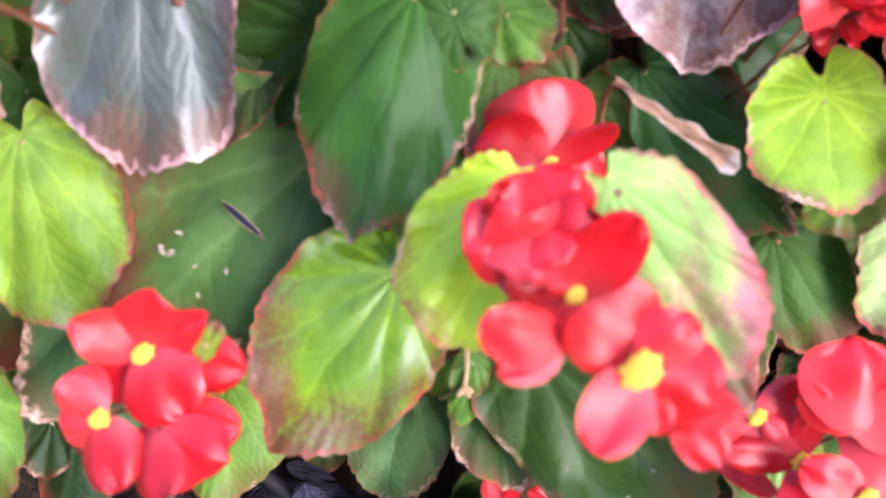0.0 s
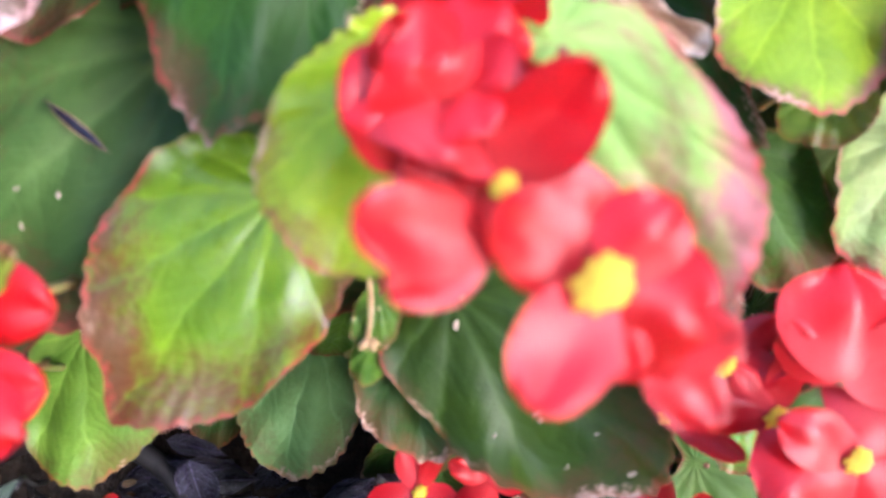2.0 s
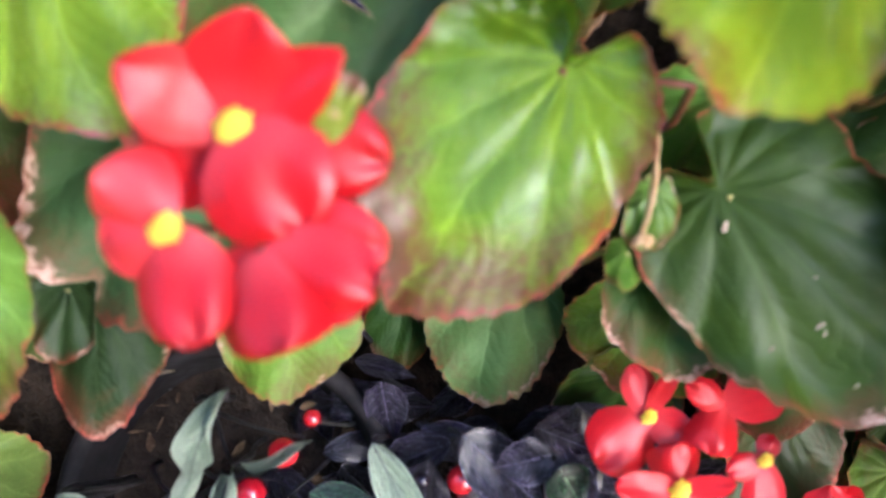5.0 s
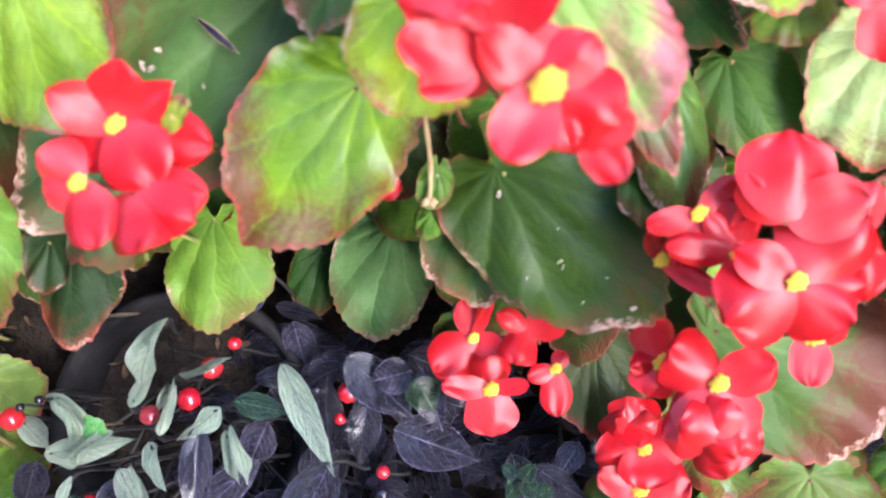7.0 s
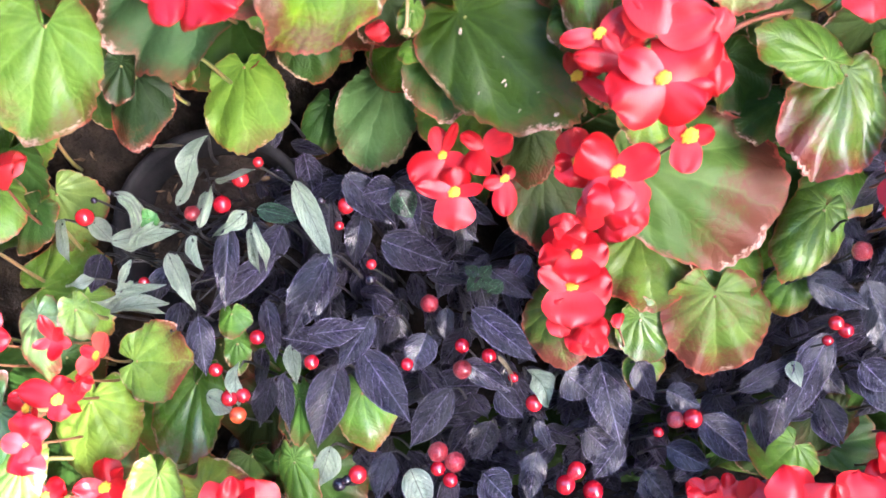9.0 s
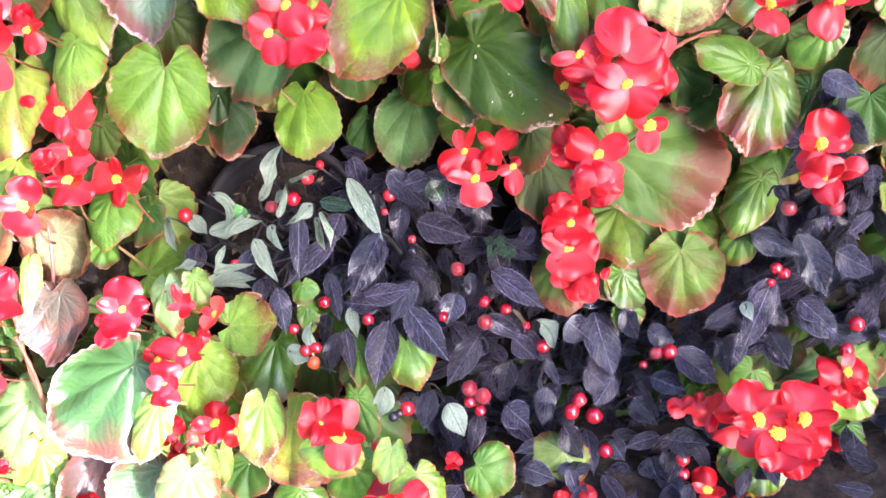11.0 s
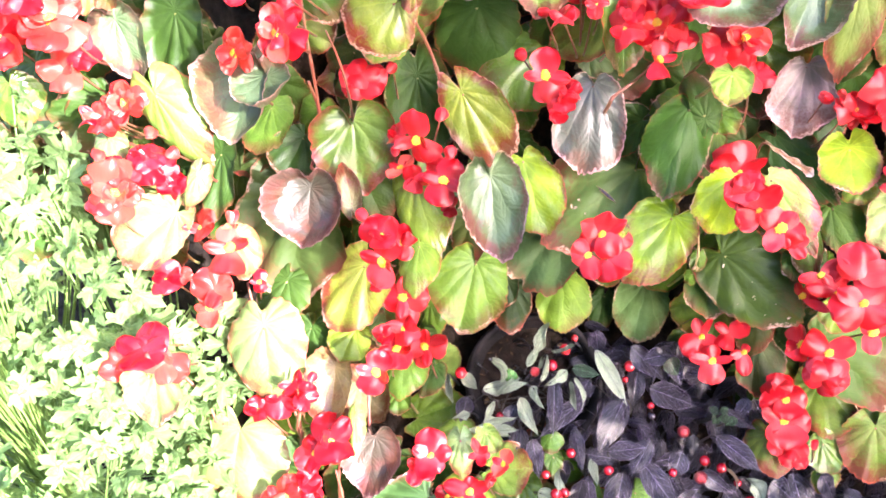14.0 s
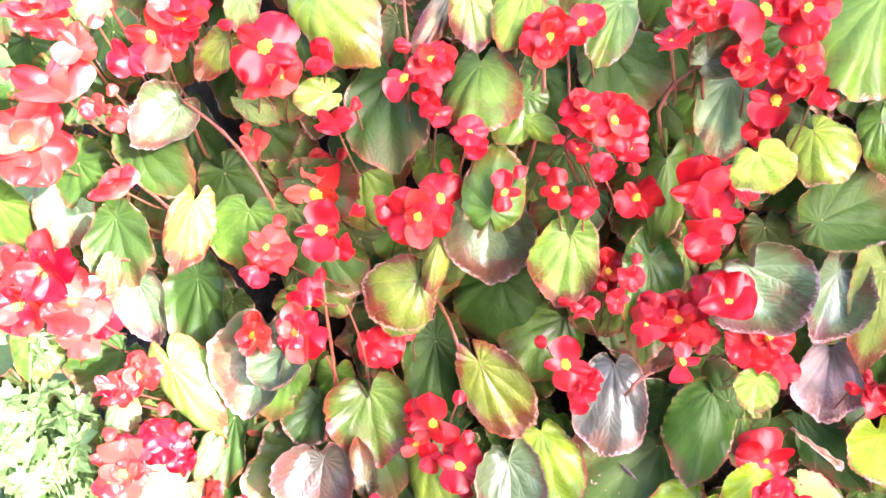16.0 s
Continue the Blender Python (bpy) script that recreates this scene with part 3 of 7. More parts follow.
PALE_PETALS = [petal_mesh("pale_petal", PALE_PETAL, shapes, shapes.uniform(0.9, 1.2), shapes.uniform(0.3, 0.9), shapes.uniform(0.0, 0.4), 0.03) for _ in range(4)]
POINTED_PETALS = [petal_mesh("pointed_petal", PETAL, shapes, shapes.uniform(0.9, 1.0), shapes.uniform(-0.3, 0.2), shapes.uniform(0.0, 0.3), 0.03, 0.8) for _ in range(3)]
STAMENS = [stamen_mesh(shapes) for _ in range(3)]
BERRIES = {"r": [ball("berry", BERRY, shapes) for _ in range(2)], "w": [ball("berry", WRINKLED, shapes, 0.10, 0.95, 14, 22) for _ in range(3)],
           "k": [ball("berry", BLACK_BERRY, shapes)], "m": [ball("berry", WRINKLED, shapes, 0.12, 0.9)], "o": [ball("berry", ORANGE_BERRY, shapes, 0.05)]}

# ---------------------------------------------------------------- the planted bank
ORIGIN, UP_BANK, OUT = Vector((0, 0.2, 0.45)), Vector((0, 0.2588, 0.9659)), Vector((0, -0.9659, 0.2588))
FACE = Vector((0, -0.78, 0.62)).normalized()
GRID_X = [-0.500, -0.379, -0.257, -0.136, -0.014, 0.107, 0.229, 0.350]
GRID_S = [-0.340, -0.243, -0.146, -0.049, 0.049, 0.146, 0.243, 0.340]
SWELL = [
    (0.150, 0.132, 0.131, 0.092, 0.053, 0.017, 0.021, -0.000),
    (0.142, 0.121, 0.108, 0.034, 0.029, 0.002, -0.014, -0.013),
    (0.110, 0.093, 0.037, -0.008, -0.011, -0.020, -0.009, -0.008),
    (0.086, 0.065, 0.036, -0.009, 0.009, 0.013, -0.020, -0.014),
    (0.042, 0.003, 0.007, 0.004, 0.014, -0.008, -0.009, -0.006),
    (-0.025, 0.036, -0.021, 0.010, 0.001, -0.030, -0.007, 0.008),
    (0.016, -0.009, -0.016, -0.008, 0.015, -0.025, 0.006, 0.028),
    (-0.008, -0.009, -0.004, 0.004, -0.002, -0.004, 0.030, 0.055),
]


def swell(x, s):
    """How far the foliage stands out from the bank's mean plane."""
    cx = min(max((x - GRID_X[0]) / (GRID_X[-1] - GRID_X[0]), 0), 0.9999) * (len(GRID_X) - 1)
    cs = min(max((s - GRID_S[0]) / (GRID_S[-1] - GRID_S[0]), 0), 0.9999) * (len(GRID_S) - 1)
    i, j, fx, fs = int(cx), int(cs), cx % 1, cs % 1
    row = lambda k: SWELL[k][i] * (1 - fx) + SWELL[k][i + 1] * fx
    return row(j) * (1 - fs) + row(j + 1) * fs


def bank(x, s, out=0.0):
    return ORIGIN + Vector((x, 0, 0)) + UP_BANK * s + OUT * (swell(x, s) + out)


def inside(x, s, shape):
    hit = False
    for (x1, s1), (x2, s2) in zip(shape, shape[1:] + shape[:1]):
        if (s1 > s) != (s2 > s) and x < (x2 - x1) * (s - s1) / (s2 - s1) + x1:
            hit = not hit
    return hit


# ground: one sheet to the horizon, finer near the bank
def ground_sheet():
    steps = [-60, -20, -8, -4, -2] + [-1.5 + 0.06 * i for i in range(51)] + [2, 4, 8, 20, 60]
    verts = [(x, y, 0.012 * noise.noise(Vector((x * 4, y * 4, 0))) + 0.004 * noise.noise(Vector((x * 19, y * 19, 3)))) for y in steps for x in steps]
    n = len(steps)
    faces = [(j * n + i, j * n + i + 1, (j + 1) * n + i + 1, (j + 1) * n + i) for j in range(n - 1) for i in range(n - 1)]
    return tagged(new("ground", mesh_of("ground", verts, faces, TURF)), "short green turf around the planted bank", "ground", kind="structure")


ground_sheet()


def soil_bank():
    """The mound of dark soil that carries the plants, closed behind and at both ends."""
    xs = [-0.68 + 0.05 * i for i in range(29)]
    ss = [-0.53 + 0.04 * i for i in range(27)]
    verts, faces = [], []
    for x in xs:
        low = min(1.0, max(0.0, (-0.46 - x) / 0.2))
        ring = []
        for s in ss:
            p = bank(x, s, -0.135 - 0.10 * low)
            p += OUT * 0.018 * noise.noise(p * 11) + OUT * 0.006 * noise.noise(p * 40)
            p.z = max(p.z * (1 - 0.25 * low), -0.03)
            ring.append(p)
        top = ring[-1]
        for k in range(1, 9):
            a = 0.5 * math.pi * k / 8
            back = Vector((x, top.y + 0.62 * math.sin(a) + 0.10 * k / 8, (top.z + 0.05) * math.cos(a) - 0.05))
            ring.append(back + Vector((0, 0, 0.03 * noise.noise(back * 6) + 0.01 * noise.noise(back * 23))))
        verts += ring
    n = len(ss) + 8
    # both ends run out to the ground in a rounded slope
    left, right_ = verts[:n], verts[-n:]
    for share, out in ((0.72, 0.07), (0.36, 0.13), (0.0, 0.17)):
        shrink = lambda ring, way: [Vector((p.x + way * out, 0.45 + (p.y - 0.45) * (0.6 + 0.4 * share), (p.z + 0.04) * share - 0.04)) for p in ring]
        verts = shrink(left, -1) + verts + shrink(right_, 1)
    xs = [0] * (len(verts) // n)
    for i in range(len(xs) - 1):
        for j in range(n - 1):
            faces.append((i * n + j, (i + 1) * n + j, (i + 1) * n + j + 1, i * n + j + 1))
    faces.append(tuple(range(n)))
    faces.append(tuple(reversed(range(len(verts) - n, len(verts)))))
    ob = new("soil_bank", mesh_of("soil_bank", verts, faces, SOIL))
    return tagged(ob, "steep mound of dark damp soil under the plants", "soil", kind="structure")


soil_bank()

def garden_bed():
    """Loose dark soil at the foot of the bank, heaped a little above the turf."""
    nx, ny, verts = 40, 24, []
    for j in range(ny + 1):
        for i in range(nx + 1):
            u, v = i / nx, j / ny
            edge = min(1.0, 7 * min(u, 1 - u), 7 * min(v, 1 - v))
            x, y = -0.34 + 1.5 * u + 0.05 * v, -0.62 + 0.8 * v
            verts.append((x, y, -0.02 + 0.045 * edge + 0.012 * noise.noise(Vector((x * 22, y * 22, 1))) * edge))
    faces = [(j * (nx + 1) + i, j * (nx + 1) + i + 1, (j + 1) * (nx + 1) + i + 1, (j + 1) * (nx + 1) + i) for j in range(ny) for i in range(nx)]
    return tagged(new("garden_bed", mesh_of("garden_bed", verts, faces, SOIL)), "dark loose soil of the flower bed", "soil", kind="structure")


garden_bed()

# an unseen wall added at the side, whose shade falls on most of the bank
def shade_wall():
    first = 0.08 + (6.0 + 0.25) * TO_SUN.y / TO_SUN.x
    bm = bmesh.new()
    bmesh.ops.create_cube(bm, size=1.0, matrix=Matrix.Translation((6.2, first + 7, 3.0)) @ Matrix.Diagonal((0.4, 14, 6.2, 1)))
    bmesh.ops.bevel(bm, geom=bm.edges[:], offset=0.01, segments=1, affect="EDGES")
    me = bpy.data.meshes.new("wall_east")
    bm.to_mesh(me)
    me.materials.append(RENDER_WALL)
    return tagged(new("wall_east", me), "unseen plain wall added to shade the bank", "wall", kind="structure")


shade_wall()


def screen_wall():
    """An unseen wall added behind the viewer to cut sky light and darken reflections."""
    bm = bmesh.new()
    bmesh.ops.create_cube(bm, size=1.0, matrix=Matrix.Translation((-3.6, -4.4, 3.1)) @ Matrix.Diagonal((11.0, 0.4, 6.4, 1)))
    bmesh.ops.bevel(bm, geom=bm.edges[:], offset=0.01, segments=1, affect="EDGES")
    me = bpy.data.meshes.new("wall_south")
    bm.to_mesh(me)
    me.materials.append(RENDER_WALL)
    return tagged(new("wall_south", me), "unseen plain wall added to block frontal sky light", "wall", kind="structure")


screen_wall()

# ---------------------------------------------------------------- plants
grow = random.Random(11)
BEGONIAS = []
for x, s in ((-0.44, 0.12), (-0.42, -0.06), (-0.36, -0.20), (-0.27, 0.25), (-0.26, 0.05), (-0.20, -0.22), (-0.10, 0.16), (-0.08, 0.0),
             (-0.06, -0.30), (0.02, 0.28), (0.06, 0.05), (0.14, 0.18), (0.14, -0.10), (0.24, 0.04), (0.24, -0.30), (0.33, -0.03), (0.30, 0.24), (-0.44, 0.30)):
    p = bank(x, s - 0.02, -0.095)
    BEGONIAS.append(thing("begonia_plant", p.x, p.y, p.z, "red-flowering begonia with waxy green and bronze leaves", "plant", "begonias on the bank"))
PEPPERS = []
for x, s in ((-0.15, -0.13), (-0.05, -0.13), (0.02, -0.20), (0.10, -0.26), (0.20, -0.22), (0.31, -0.15)):
    p = bank(x, s, -0.06)
    PEPPERS.append(thing("ornamental_pepper_plant", p.x, p.y, p.z, "ornamental pepper with near-black purple leaves and red berries", "plant", "peppers on the bank"))


def nearest(group, p):
    return min(group, key=lambda ob: (Vector((ob["at"][3], ob["at"][7], ob["at"][11])) - p).length)


def centre(ob):
    return Vector((ob["at"][3], ob["at"][7], ob["at"][11]))


def rise(p):
    """Which way the plants face at p: leaning out of the bank above, standing more upright at its foot."""
    a = radians(min(68.0, max(34.0, 64.0 - 66.0 * (p.z - 0.16))))
    return Vector((0, -math.cos(a), math.sin(a)))


def inward(p, plant, deep_=0.042):
    """Where a stalk from p vanishes among the foliage, on its way to the plant's crown."""
    to, up = centre(plant) - p, rise(p)
    to -= up * to.dot(up)
    return p - up * deep_ - UP_BANK * 0.022 + to * min(1.0, 0.014 / max(to.length, 1e-6))


def aligned(base, tip, roll=0.0, face=None):
    """A pose at base whose y points to the tip and whose z looks out of the bank."""
    way = (tip - base).normalized()
    face = rise(base) if face is None else face
    out = (face - way * face.dot(way)).normalized()
    m = Matrix((way.cross(out), way, out)).transposed().to_4x4()
    m.translation = base
    return m @ pose(0, 0, 0, 0, roll, 0)


LEAF_CENTRES, PEPPER_CENTRES = [], []


def leaf(kind, base, tip, width, roll=None, mesh=None, colour=None):
    """One begonia leaf with its petiole, on the nearest plant."""
    base, tip = Vector(base), Vector(tip)
    plant, up = nearest(BEGONIAS, base), rise(base)
    LEAF_CENTRES.append(base.lerp(tip, 0.4))
    length = (tip - base).length
    m = aligned(base, tip, grow.uniform(-11, 11) if roll is None else roll) @ Matrix.Diagonal((width, length, 0.5 * (length + width), 1))
    if mesh is not None:
        me = mesh
    elif kind == "t":
        me = grow.choice(CRUMPLED_MESHES)
    elif kind == "s":
        me = grow.choice(SILVER_MESHES)
    elif kind in ("b", "p") and grow.random() < 0.75:
        me = grow.choice(CUPPED_MESHES)
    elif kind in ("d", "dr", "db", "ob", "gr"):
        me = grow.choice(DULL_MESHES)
    else:
        me = grow.choice(LEAF_MESHES)
    r, g, b, a = colour or KINDS[kind]
    v, h = (1.0, 1.0) if colour else (grow.uniform(0.85, 1.15), grow.uniform(0.92, 1.08))
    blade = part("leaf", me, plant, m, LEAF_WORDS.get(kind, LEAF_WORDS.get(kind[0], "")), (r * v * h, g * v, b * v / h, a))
    way = (tip - base).normalized()
    home = inward(base, plant)
    line = bezier(base + way * 0.003, base - way * 0.007 - up * 0.010, home + up * 0.012, home - up * 0.012, 7)
    v, f = tube(line, [0.0011 + 0.0004 * i / 7 for i in range(8)])
    part("petiole", mesh_of("petiole", v, f, STALK if kind[0] in "lgyd" else RED_STALK), blade, Matrix.Identity(4))
    return blade


def shaped(cup=0.0, droop=0.1, wave=0.03, notch=0.16, fold=0.0, curl=0.0, mid=0.42, bumps=(), seed=1, material=None, pleat=1.0):
    """A begonia blade with an outline and bend of its own."""
    return fan_leaf("begonia_blade", material or BEGONIA, random.Random(seed), cup, droop, wave, notch, fold, curl, 34, 14, 156, 0.0, mid, bumps, pleat)


def bloom(at, petals, heart=0.0, dip=0.0, swing=0.0, words="open red begonia flower with yellow stamens"):
    """A flower of given petals: clock angle (0 up the bank), length, width, lift, height over the centre; "p" after them for a pointed one. heart: size of the stamens."""
    at = Vector(at)
    plant, up = nearest(BEGONIAS, at), rise(at)
    right = Vector((1, 0, 0))
    frame_ = Matrix.Translation(at) @ Matrix((right, up.cross(right).normalized(), up)).transposed().to_4x4() @ pose(0, 0, 0, dip, swing, 0)
    home = inward(at, plant)
    v, f = tube(bezier(at - up * 0.001, at - up * 0.014, home + up * 0.02, home - up * 0.01, 7), [0.0018, 0.0011, 0.0008, 0.0008, 0.0008, 0.0009, 0.0009, 0.001])
    head = part("flower", mesh_of("flower_stalk", v, f, RED_STALK), plant, Matrix.Identity(4), words)
    for angle, length, width, lift, height, *style in petals:
        group = POINTED_PETALS if style else SLIM_PETALS if width < 0.75 * length else WIDE_PETALS if lift < 25 else CUP_PETALS
        me = grow.choice(group)
        m = frame_ @ pose(0, 0, height, 0, 0, -angle) @ pose(0, 0, 0, lift, 0, 0) @ Matrix.Diagonal((width / (0.46 if group is SLIM_PETALS else 0.94), 1.08 * length, 0.5 * (length + width), 1))
        part("petal", me, head, m)
    if heart:
        m = frame_ @ pose(0, 0, 0.0016, 0, 0, 30) @ Matrix.Diagonal((heart, 0.8 * heart, 0.8 * heart, 1))
        part("flower_centre", STAMENS[0], head, m, "yellow stamens")
    return head


def flower(kind, at, radius, turn):
    """A begonia flower: o open, b half closed, d double, w faded."""
    at = Vector(at)
    plant, up = nearest(BEGONIAS, at), rise(at)
    right = Vector((1, 0, 0))
    frame_ = Matrix((right, up.cross(right).normalized(), up)).transposed().to_4x4()
    tip_x, tip_y = grow.gauss(0, 15), grow.gauss(-4, 15)
    frame_ = Matrix.Translation(at) @ frame_ @ pose(0, 0, 0, tip_y, tip_x, 0) @ pose(0, 0, 0, 0, 0, turn - 90)
    back = at - up * 0.35 * radius
    home = inward(at, plant)
    line = bezier(back + up * 0.3 * radius, back - up * 0.012, home + up * 0.02, home - up * 0.01, 7)
    v, f = tube(line, [0.0018, 0.0011, 0.0008, 0.0008, 0.0008, 0.0009, 0.0009, 0.001])
    words = {"o": "open red begonia flower with yellow stamens", "b": "half-closed red begonia flower", "d": "double red begonia flower",
             "w": "fading pink and red begonia flower"}[kind]
    # most flowers at the left end get paler petals in place of sun glare
    wides, slims, cups = (SUN_PALED_WIDE, SUN_PALED_SLIM, SUN_PALED_CUP) if at.x < -0.34 and grow.random() < 0.62 else (WIDE_PETALS, SLIM_PETALS, CUP_PETALS)
    if wides is SUN_PALED_WIDE:
        words = "red begonia flower paled to salmon as if sunlit"
    bloom = part("flower", mesh_of("flower_stalk", v, f, RED_STALK), plant, Matrix.Identity(4), words)

    def petal(meshes, turned, lift, size, start=0.0, rise=0.0, widen=1.0):
        m = frame_ @ pose(0, 0, rise * radius, 0, 0, turned) @ pose(0, start * radius, 0, lift, 0, 0) @ Matrix.Diagonal((size * radius * widen, size * radius, size * radius, 1))
        part("petal", grow.choice(meshes), bloom, m)

    radius *= 1.08 if at.z > 0.48 else 1.06
    j = lambda a: grow.uniform(-a, a)
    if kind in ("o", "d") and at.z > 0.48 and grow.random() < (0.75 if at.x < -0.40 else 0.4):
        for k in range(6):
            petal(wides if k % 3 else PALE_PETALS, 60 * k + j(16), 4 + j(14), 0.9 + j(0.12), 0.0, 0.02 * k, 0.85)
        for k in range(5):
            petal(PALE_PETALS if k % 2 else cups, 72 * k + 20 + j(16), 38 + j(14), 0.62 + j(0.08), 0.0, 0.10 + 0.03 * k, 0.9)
        m = frame_ @ pose(0, 0, 0.14 * radius, 0, 0, j(90)) @ Matrix.Diagonal((0.18 * radius, 0.16 * radius, 0.18 * radius, 1))
        part("flower_centre", grow.choice(STAMENS), bloom, m, "yellow stamens")
    elif kind in ("o", "w"):
        wide = PALE_PETALS if kind == "w" else wides
        petal(wide, j(8), 12 + j(14), 1.05)
        petal(wide, 180 + j(10), 8 + j(14), 1.0)
        petal(slims, 90 + j(14), 22 + j(16), 0.86, rise=0.04)
        petal(slims, -90 + j(14), 22 + j(16), 0.86, rise=0.04)
        if grow.random() < 0.18:
            petal(cups, 45 + j(20), -6 + j(12), 0.95, rise=-0.08)
            petal(cups, 225 + j(20), -6 + j(12), 0.95, rise=-0.08)
        m = frame_ @ pose(0, 0, 0.08 * radius, 0, 0, j(90)) @ Matrix.Diagonal((0.22 * radius, 0.18 * radius, 0.2 * radius, 1))
        part("flower_centre", grow.choice(STAMENS), bloom, m, "yellow stamens")
    elif kind == "b" and radius < 0.0085:
        petal(cups, j(12), 2 + j(8), 1.7, -0.8, 0.0, 0.8)
        petal(cups, 28 + j(16), 12 + j(8), 1.5, -0.75, 0.3, 0.75)
    elif kind == "b":
        petal(cups, j(14), 20 + j(16), 1.15, -0.22, 0.0)
        petal(wides, 180 + j(24), 42 + j(14), 1.05, -0.25, 0.12)
        petal(slims, 78 + j(18), 40 + j(16), 1.0, -0.1, 0.1)
        petal(cups, -64 + j(20), 34 + j(16), 0.95, -0.12, 0.16, 0.85)
        if grow.random() < 0.4:
            m = frame_ @ pose(0, 0, 0.12 * radius, 0, 0, j(90)) @ Matrix.Diagonal((0.2 * radius, 0.18 * radius, 0.2 * radius, 1))
            part("flower_centre", grow.choice(STAMENS), bloom, m, "yellow stamens")
    else:
        for k in range(5):
            petal(cups, 72 * k + j(14), 4 + j(10), 1.0, 0.0, 0.02 * k)
        for k in range(3):
            petal(cups, 120 * k + 30 + j(16), 20 + j(12), 0.78, -0.12, 0.22 + 0.05 * k, 1.1)
    if radius > 0.0095 and grow.random() < (0.55 if at.z > 0.5 else 0.1):
        a = grow.uniform(0.3, 2.8)
        flower("b", at + (right * math.cos(a) + UP_BANK * math.sin(a)) * radius * 1.25 - up * 0.006, min(0.0065, radius * 0.4), math.degrees(a))
    return bloom


def stem(a, b, c, d, radius):
    """A jointed reddish stem in front of the foliage, with small knobs where leaves have dropped."""
    pts = bezier(a, Vector(b) * 1.5 - Vector(a) * 0.35 - Vector(c) * 0.15, Vector(c) * 1.5 - Vector(d) * 0.35 - Vector(b) * 0.15, d, 12)
    plant = nearest(BEGONIAS, pts[6])
    last = inward(pts[-1], plant)
    pts += [pts[-1] * 0.5 + last * 0.5 - UP_BANK * 0.004, last]
    v, f = tube(pts, [0.68 * radius * (0.8 + 0.35 * i / 14 + (0.3 if i in (4, 9) else 0)) for i in range(15)], 8)
    return part("stem", mesh_of("stem", v, f, RED_STALK), plant, Matrix.Identity(4), "reddish jointed begonia stem")


def pepper_leaf(kind, base, tip, width, roll=None):
    base, tip = Vector(base), Vector(tip)
    plant, up = nearest(PEPPERS, base), rise(base)
    PEPPER_CENTRES.append(base.lerp(tip, 0.5))
    if kind == "e":
        tip = base + (tip - base) * 1.28
    length = (tip - base).length
    width *= 1.05 if kind == "e" else 0.92
    m = aligned(base, tip, grow.uniform(-1, 1) * (42 if kind == "e" else 13) if roll is None else roll) @ Matrix.Diagonal((width, length, 0.5 * (length + width), 1))
    me = grow.choice(WILTED_MESHES if kind in ("e", "t") and grow.random() < 0.8 else PEPPER_MESHES)
    r, g, b, a = PEPPER_KINDS[kind]
    v = grow.uniform(0.45, 1.5) if kind == "k" else grow.uniform(0.8, 1.3)
    words = {"k": "near-black purple pepper leaf", "e": "wilted grey-green pepper leaf", "h": "dark green young pepper leaf", "t": "dry tan pepper leaf"}[kind]
    blade = part("leaf", me, plant, m, words, (r * v, g * v, b * v, a))
    home = inward(base, plant, 0.03)
    way = (tip - base).normalized()
    line = bezier(base + way * 0.004, base - way * 0.008, home + up * 0.012, home - up * 0.015, 5)
    v, f = tube(line, [0.0007, 0.0008, 0.001, 0.0011, 0.0012, 0.0013], 5)
    part("petiole", mesh_of("petiole", v, f, DARK_STALK), blade, Matrix.Identity(4))
    return blade


def berry(kind, at, radius):
    at = Vector(at)
    plant, up = nearest(PEPPERS, at), rise(at)
    m = Matrix.Translation(at) @ up.to_track_quat("Z", "Y").to_matrix().to_4x4() @ pose(0, 0, 0, grow.uniform(-40, 40), grow.uniform(-40, 40), 0) @ Matrix.Scale(radius, 4)
    words = {"r": "round shiny red berry", "w": "wrinkled red berry", "k": "shiny black berry", "m": "dark red shrivelled berry", "o": "orange-red berry"}[kind]
    fruit = part("berry", grow.choice(BERRIES[kind]), plant, m, words)
    foot = m @ Vector((0, 0, -0.9))
    home = inward(at, plant, 0.03)
    v, f = tube(bezier(foot + (at - foot) * 0.1, foot - up * 0.008, home + up * 0.01, home - up * 0.01, 5),
                [radius * 0.35, 0.0009, 0.0008, 0.0008, 0.0009, 0.0009])
    part("berry_stalk", mesh_of("berry_stalk", v, f, DARK_STALK), fruit, Matrix.Identity(4))
    return fruit


def dry_stalk(a, b, c, d, radius):
    """A thin dried flower stalk with a shrivelled head."""
    pts = bezier(a, b, c, d, 10)
    plant = nearest(BEGONIAS, pts[5])
    v, f = tube(pts, [radius * (1 + 0.15 * math.sin(i * 2.1)) for i in range(11)], 6)
    stalk = part("dried_stalk", mesh_of("dried_stalk", v, f, DRY), plant, Matrix.Identity(4), "thin tan dried flower stalk")
    v, f = [], []
    for k in range(7):
        way = Vector((math.sin(k * 2.4), -0.4 + 0.5 * math.cos(k * 1.7), -0.7 + 0.6 * math.cos(k * 2.4))).normalized()
        tv, tf = tube([pts[-1], pts[-1] + way * 0.0025, pts[-1] + way * 0.0042], [radius * 1.2, radius * 1.5, radius * 0.4], 5)
        f += [tuple(i + len(v) for i in q) for q in tf]
        v += tv
    part("dried_head", mesh_of("dried_head", v, f, DRY), stalk, Matrix.Identity(4), "shrivelled tan flower head")
    return stalk


